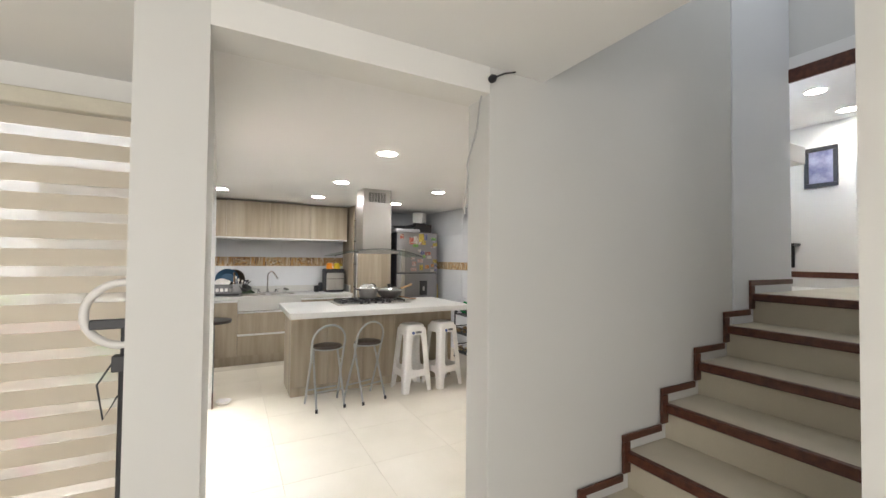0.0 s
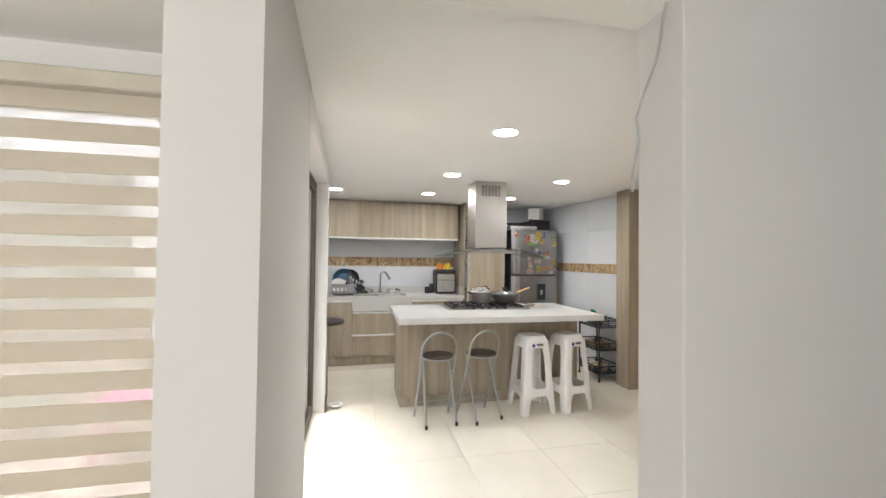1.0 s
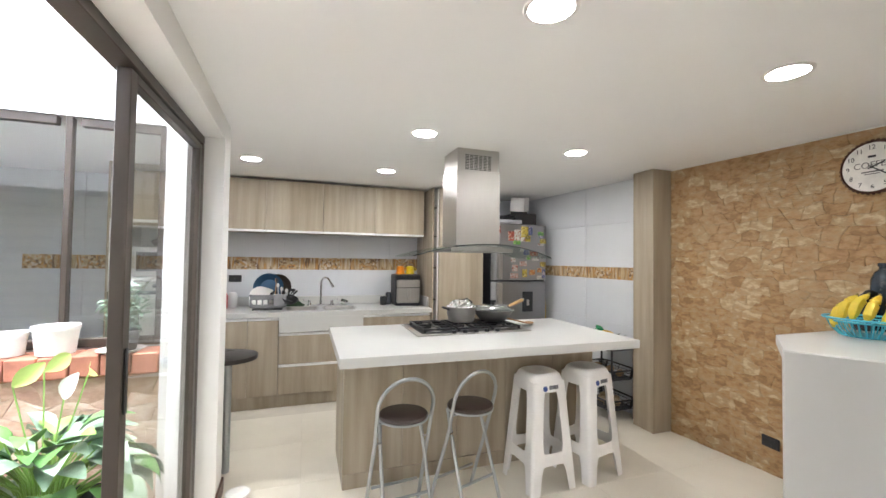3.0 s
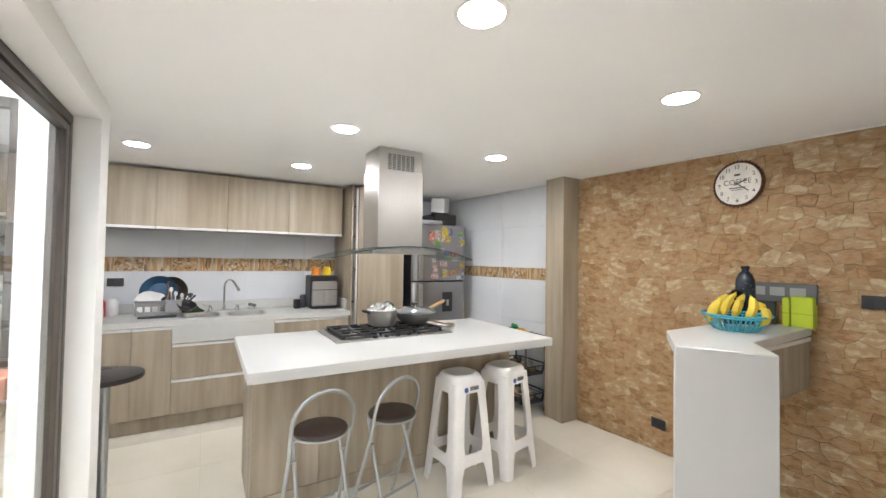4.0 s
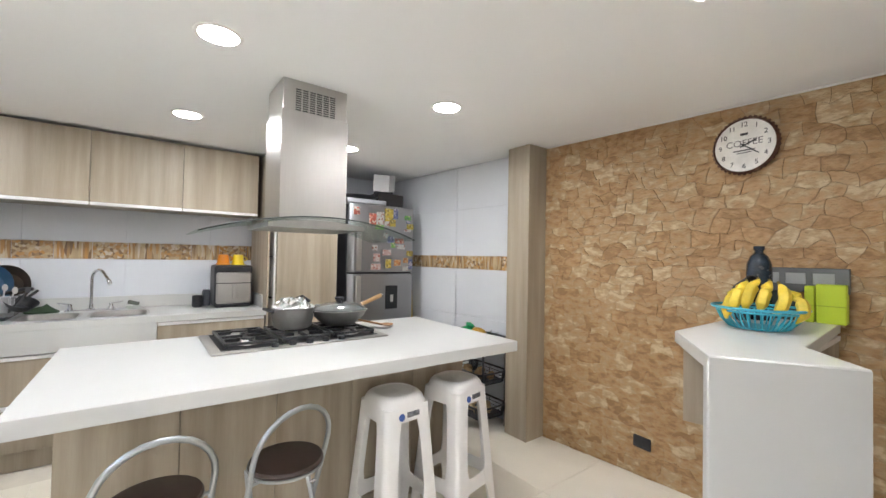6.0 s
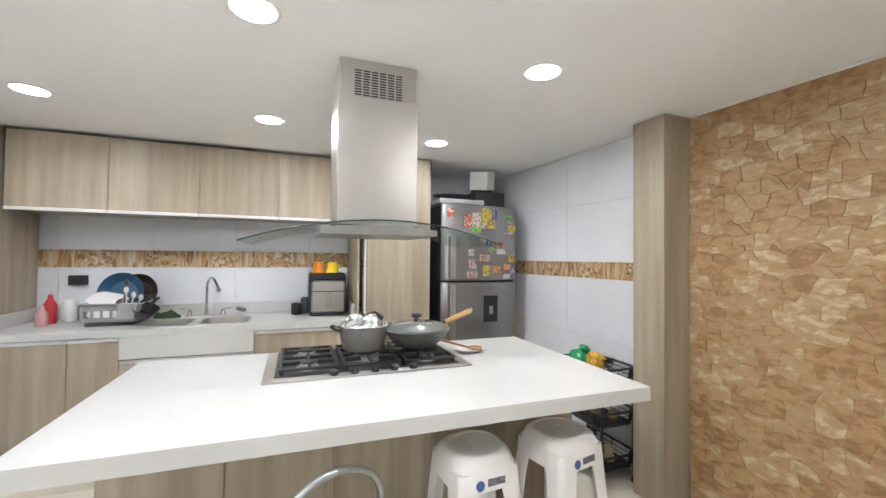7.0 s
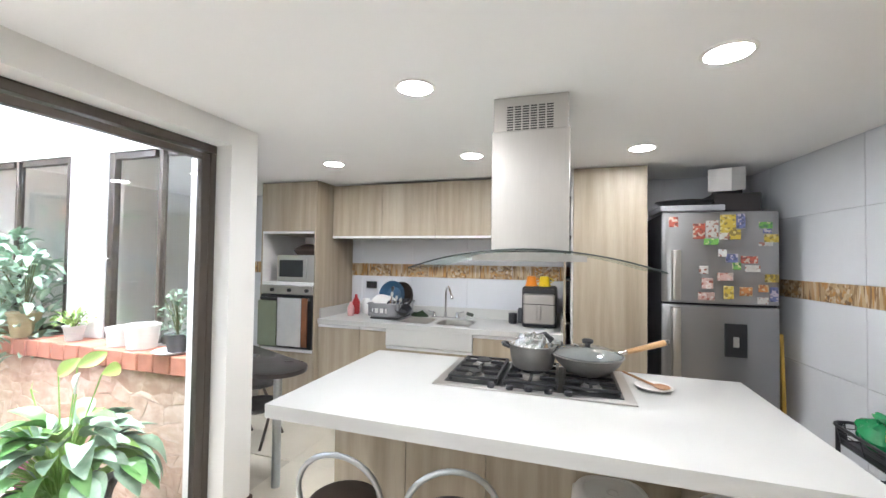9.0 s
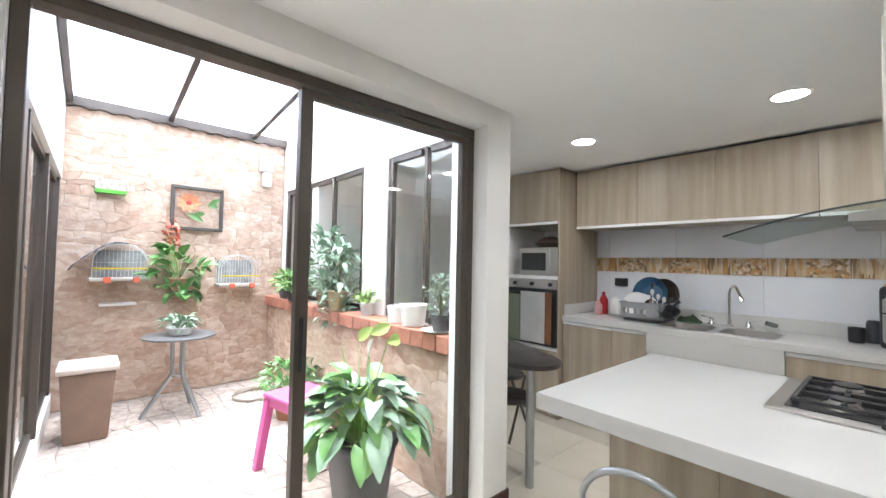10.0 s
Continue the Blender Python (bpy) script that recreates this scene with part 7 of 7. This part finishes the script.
spots = []
for i in range(-7, 8):
    for j in range(-4, 9):
        x, y = 0.29 + 0.604 * i, 0.62 + 0.604 * j
        if (x < 4.2 and y < 2.0 and x > -3.5) or (0.0 < x < 4.2 and y < 6.9) or (x > -2.4 and 4.95 < y < 6.9):
            spots.append(pose(x, y, 0, -90))
tiled(floor, "floor_tile", FLOORT, 0.6025, 0.6025, 0.0078, spots, 0.0006)

# white wall tiles and the patterned band
def band_material(name, kind):
    m = material(name, (0.56, 0.42, 0.27), 0.35, vary=0.06, scale=18)
    n, l = m.node_tree.nodes, m.node_tree.links
    b = n["Principled BSDF"]
    co = n.new("ShaderNodeTexCoord")
    info = n.new("ShaderNodeObjectInfo")
    add = n.new("ShaderNodeVectorMath")
    add.operation = "MULTIPLY_ADD"
    add.inputs[1].default_value = (1, 1, 1)
    add.inputs[0].default_value = (4, 2, 3)
    l.new(info.outputs["Random"], add.inputs[0])
    l.new(co.outputs["Object"], add.inputs[2])
    ramp = n.new("ShaderNodeValToRGB")
    els = ramp.color_ramp.elements
    els[0].position, els[0].color = 0.0, (0.17, 0.10, 0.05, 1)
    els[1].position, els[1].color = 1.0, (0.58, 0.50, 0.40, 1)
    for p, c in ((0.2, (0.30, 0.19, 0.09, 1)), (0.36, (0.48, 0.24, 0.06, 1)), (0.52, (0.40, 0.29, 0.17, 1)), (0.74, (0.50, 0.38, 0.22, 1))):
        e = els.new(p)
        e.color = c
    ramp.color_ramp.interpolation = "LINEAR"
    if kind == "bars":
        mp = n.new("ShaderNodeMapping")
        mp.inputs["Scale"].default_value = (1, 1, 0.12)
        l.new(add.outputs[0], mp.inputs[0])
        tex = n.new("ShaderNodeTexVoronoi")
        tex.inputs["Scale"].default_value = 70
        l.new(mp.outputs[0], tex.inputs["Vector"])
    else:
        tex = n.new("ShaderNodeTexVoronoi")
        tex.inputs["Scale"].default_value = 48
        l.new(add.outputs[0], tex.inputs["Vector"])
    sep = n.new("ShaderNodeSeparateColor")
    l.new(tex.outputs["Color"], sep.inputs[0])
    l.new(sep.outputs[0], ramp.inputs[0])
    l.new(ramp.outputs[0], b.inputs["Base Color"])
    return m


BAND_A, BAND_B = band_material("fruit motif band tile", "blobs"), band_material("utensil motif band tile", "bars")
Y = 6.6125
for z0, z1, mat_, w, name in ((0.86, 1.312, TILEW, 0.60, "wall_tile"), (1.452, 1.90, TILEW, 0.60, "wall_tile")):
    sp = [pose(-1.75 + 0.602 * k, Y - 0.0085, (z0 + z1) / 2) for k in range(9) if -1.75 + 0.602 * k < 3.3]
    tiled(wall_north, name, mat_, w, z1 - z0 - 0.002, 0.008, sp)
sp = [pose(-1.75 + 0.602 * k, Y - 0.0085, 2.08) for k in range(9) if -1.75 + 0.602 * k < 3.3]
tiled(wall_north, "wall_tile", TILEW, 0.60, 0.354, 0.008, sp)
for mat_, o in ((BAND_A, 0), (BAND_B, 1)):
    sp = [pose(-1.8 + 0.222 * k, Y - 0.0105, 1.382) for k in range(o, 20, 2)]
    tiled(wall_north, "band_tile", mat_, 0.2195, 0.135, 0.01, sp, 0.001)


def on_tiled(y, z, off):
    return pose(xw(y) + 0.012 - off, y, z, 0, 0, -90 + math.degrees(math.atan(0.085)))


for z0, z1 in ((0.0, 0.385), (0.387, 0.83), (0.832, 1.273), (1.397, 1.84), (1.842, 2.256)):
    tiled(wall_tiled, "wall_tile", TILEW, 0.9012, z1 - z0, 0.008, [on_tiled(4.98 + 0.902 * k, (z0 + z1) / 2, 0.0085) for k in range(2)])
for mat_, o in ((BAND_A, 0), (BAND_B, 1)):
    tiled(wall_tiled, "band_tile", mat_, 0.2195, 0.122, 0.01, [on_tiled(4.75 + 0.222 * k, 1.335, 0.0105) for k in range(o, 9, 2)], 0.001)


def stones(parent, base, along, out, width, height, cw, ch, mat, seed, depth=0.010, joint=0.0022, edge=0.004, name="stone"):
    """Split stones in staggered, uneven courses on a plane: base corner, direction along it and out of it."""
    rnd = random.Random(seed)
    rows, cols = max(1, round(height / ch)), round(width / cw) + 1
    pts = {}
    zs = [0.0]
    for r in range(rows):
        zs.append(zs[-1] + rnd.uniform(0.55, 1.45))
    zs = [z * height / zs[-1] for z in zs]
    for r in range(rows + 1):
        for h in range(-1, 2 * cols + 3):
            jx, jz = rnd.uniform(-0.24, 0.24) * cw, rnd.uniform(-0.36, 0.36) * ch
            if r in (0, rows):
                jz = 0
            pts[r, h] = (min(max(h * cw / 2 + jx, 0.0), width), zs[r] + jz)
    made = []
    for r in range(rows):
        for c in range(-1, cols + 1):
            h = 2 * c + r % 2
            if h < -1 or h + 2 > 2 * cols + 2:
                continue
            poly = [pts[r, h], pts[r, h + 1], pts[r, h + 2], pts[r + 1, h + 2], pts[r + 1, h + 1], pts[r + 1, h]]
            area = 0.5 * abs(sum(a[0] * b[1] - b[0] * a[1] for a, b in zip(poly, poly[1:] + poly[:1])))
            if area < 0.15 * cw * ch:
                continue
            cx, cz = sum(p[0] for p in poly) / 6, sum(p[1] for p in poly) / 6
            d = depth * rnd.uniform(0.45, 1.35)
            bm = bmesh.new()
            ring = []
            for p, q in zip(poly, poly[1:] + poly[:1]):
                ring.append(p)
                ln = math.hypot(q[0] - p[0], q[1] - p[1])
                if ln > 0.012:
                    # the bend of a shared edge follows from its own place, so neighbours meet
                    bend = 0.08 * ln * math.sin(9173.0 * (p[0] + q[0]) + 5531.0 * (p[1] + q[1]))
                    e = (q[0] - p[0], q[1] - p[1]) if (p[0], p[1]) < (q[0], q[1]) else (p[0] - q[0], p[1] - q[1])
                    ring.append(((p[0] + q[0]) / 2 - e[1] / ln * bend, (p[1] + q[1]) / 2 + e[0] / ln * bend))
            lo, hi, top = [], [], []
            for px, pz in ring:
                v = Vector((px - cx, pz - cz))
                s = max(0.2, 1 - joint / max(v.length, 0.01))
                lo.append(bm.verts.new((v.x * s, 0, v.y * s)))
                s2 = max(0.15, s - rnd.uniform(0.6, 1.5) * edge / max(v.length, 0.02))
                hi.append(bm.verts.new((v.x * s2, -d * rnd.uniform(0.6, 0.9), v.y * s2)))
                s3 = s2 * rnd.uniform(0.45, 0.7)
                top.append(bm.verts.new((v.x * s3, -d * rnd.uniform(0.85, 1.2), v.y * s3)))
            m = len(ring)
            for a, b in ((lo, hi), (hi, top)):
                for k in range(m):
                    if (a[k].co - a[(k + 1) % m].co).length > 1e-6:
                        bm.faces.new((a[k], a[(k + 1) % m], b[(k + 1) % m], b[k]))
            bm.faces.new(top)
            bmesh.ops.recalc_face_normals(bm, faces=bm.faces)
            made.append((cx, cz, bm))
    yaw = math.degrees(math.atan2(along[1], along[0]))
    made.sort(key=lambda q: abs(q[1] - 1.25))
    rest = bmesh.new()
    for k, (cx, cz, bm) in enumerate(made):
        m = pose(base[0] + along[0] * cx, base[1] + along[1] * cx, base[2] + cz, 0, 0, yaw)
        if k < 300:
            o = new(name, mesh_of(name, bm, mat, False))
            o.parent = parent
            o.matrix_basis = m
        else:
            me = bpy.data.meshes.new("tmp")
            bm.transform(m)
            bm.to_mesh(me)
            bm.free()
            rest.from_mesh(me)
            bpy.data.meshes.remove(me)
    if len(made) > 300:
        tagged(part(name + "_rest", rest, mat, parent, "", False), kind="stuff")
    else:
        rest.free()


L = math.hypot(1, 0.085)
ya, yb = 4.418, 1.85
stones(wall_east, (xw(ya) - 0.001, ya, 0.0), (0.085 / L, -1 / L), None, (ya - yb) * L, CEIL - 0.003, 0.115, 0.061, STONE, 3, 0.0052, 0.0001, 0.0014)
stones(patio_wall, (PX - 0.012, 2.47, PZ), (0, 1), None, 2.12, 2.92, 0.165, 0.085, PSTONE, 4, 0.0065, 0.0002, 0.0016)
stones(bpy.data.objects["planter_wall"], (PX, 4.449, PZ), (1, 0), None, 3.43, 0.89, 0.175, 0.09, PSTONE, 6, 0.0065, 0.0002, 0.0016)


def flags():
    rnd = random.Random(9)
    m = material("pale patio flagstone", (0.50, 0.44, 0.39), 0.8, vary=0.16, scale=16, fine=60, bump=0.08, other=(0.33, 0.27, 0.23), spread=0.2)
    nx, ny = 22, 13
    pts = {(i, j): (PX + (-0.06 - PX) * i / nx + (rnd.uniform(-0.045, 0.045) if 0 < i < nx else 0), PY0 + (4.45 - PY0) * j / ny + (rnd.uniform(-0.045, 0.045) if 0 < j < ny else 0)) for i in range(nx + 1) for j in range(ny + 1)}
    for i in range(nx):
        for j in range(ny):
            q = [pts[i, j], pts[i + 1, j], pts[i + 1, j + 1], pts[i, j + 1]]
            cx, cy = sum(p[0] for p in q) / 4, sum(p[1] for p in q) / 4
            bm = bmesh.new()
            prism(bm, [((x - cx) * 0.955, (y - cy) * 0.955) for x, y in q], -0.012, rnd.uniform(-0.003, 0.0))
            o = new("flagstone", mesh_of("flagstone", soften(bm, 0.004, 1, 40), m))
            o.parent = patio_ground
            o.matrix_basis = pose(cx, cy, PZ)


flags()
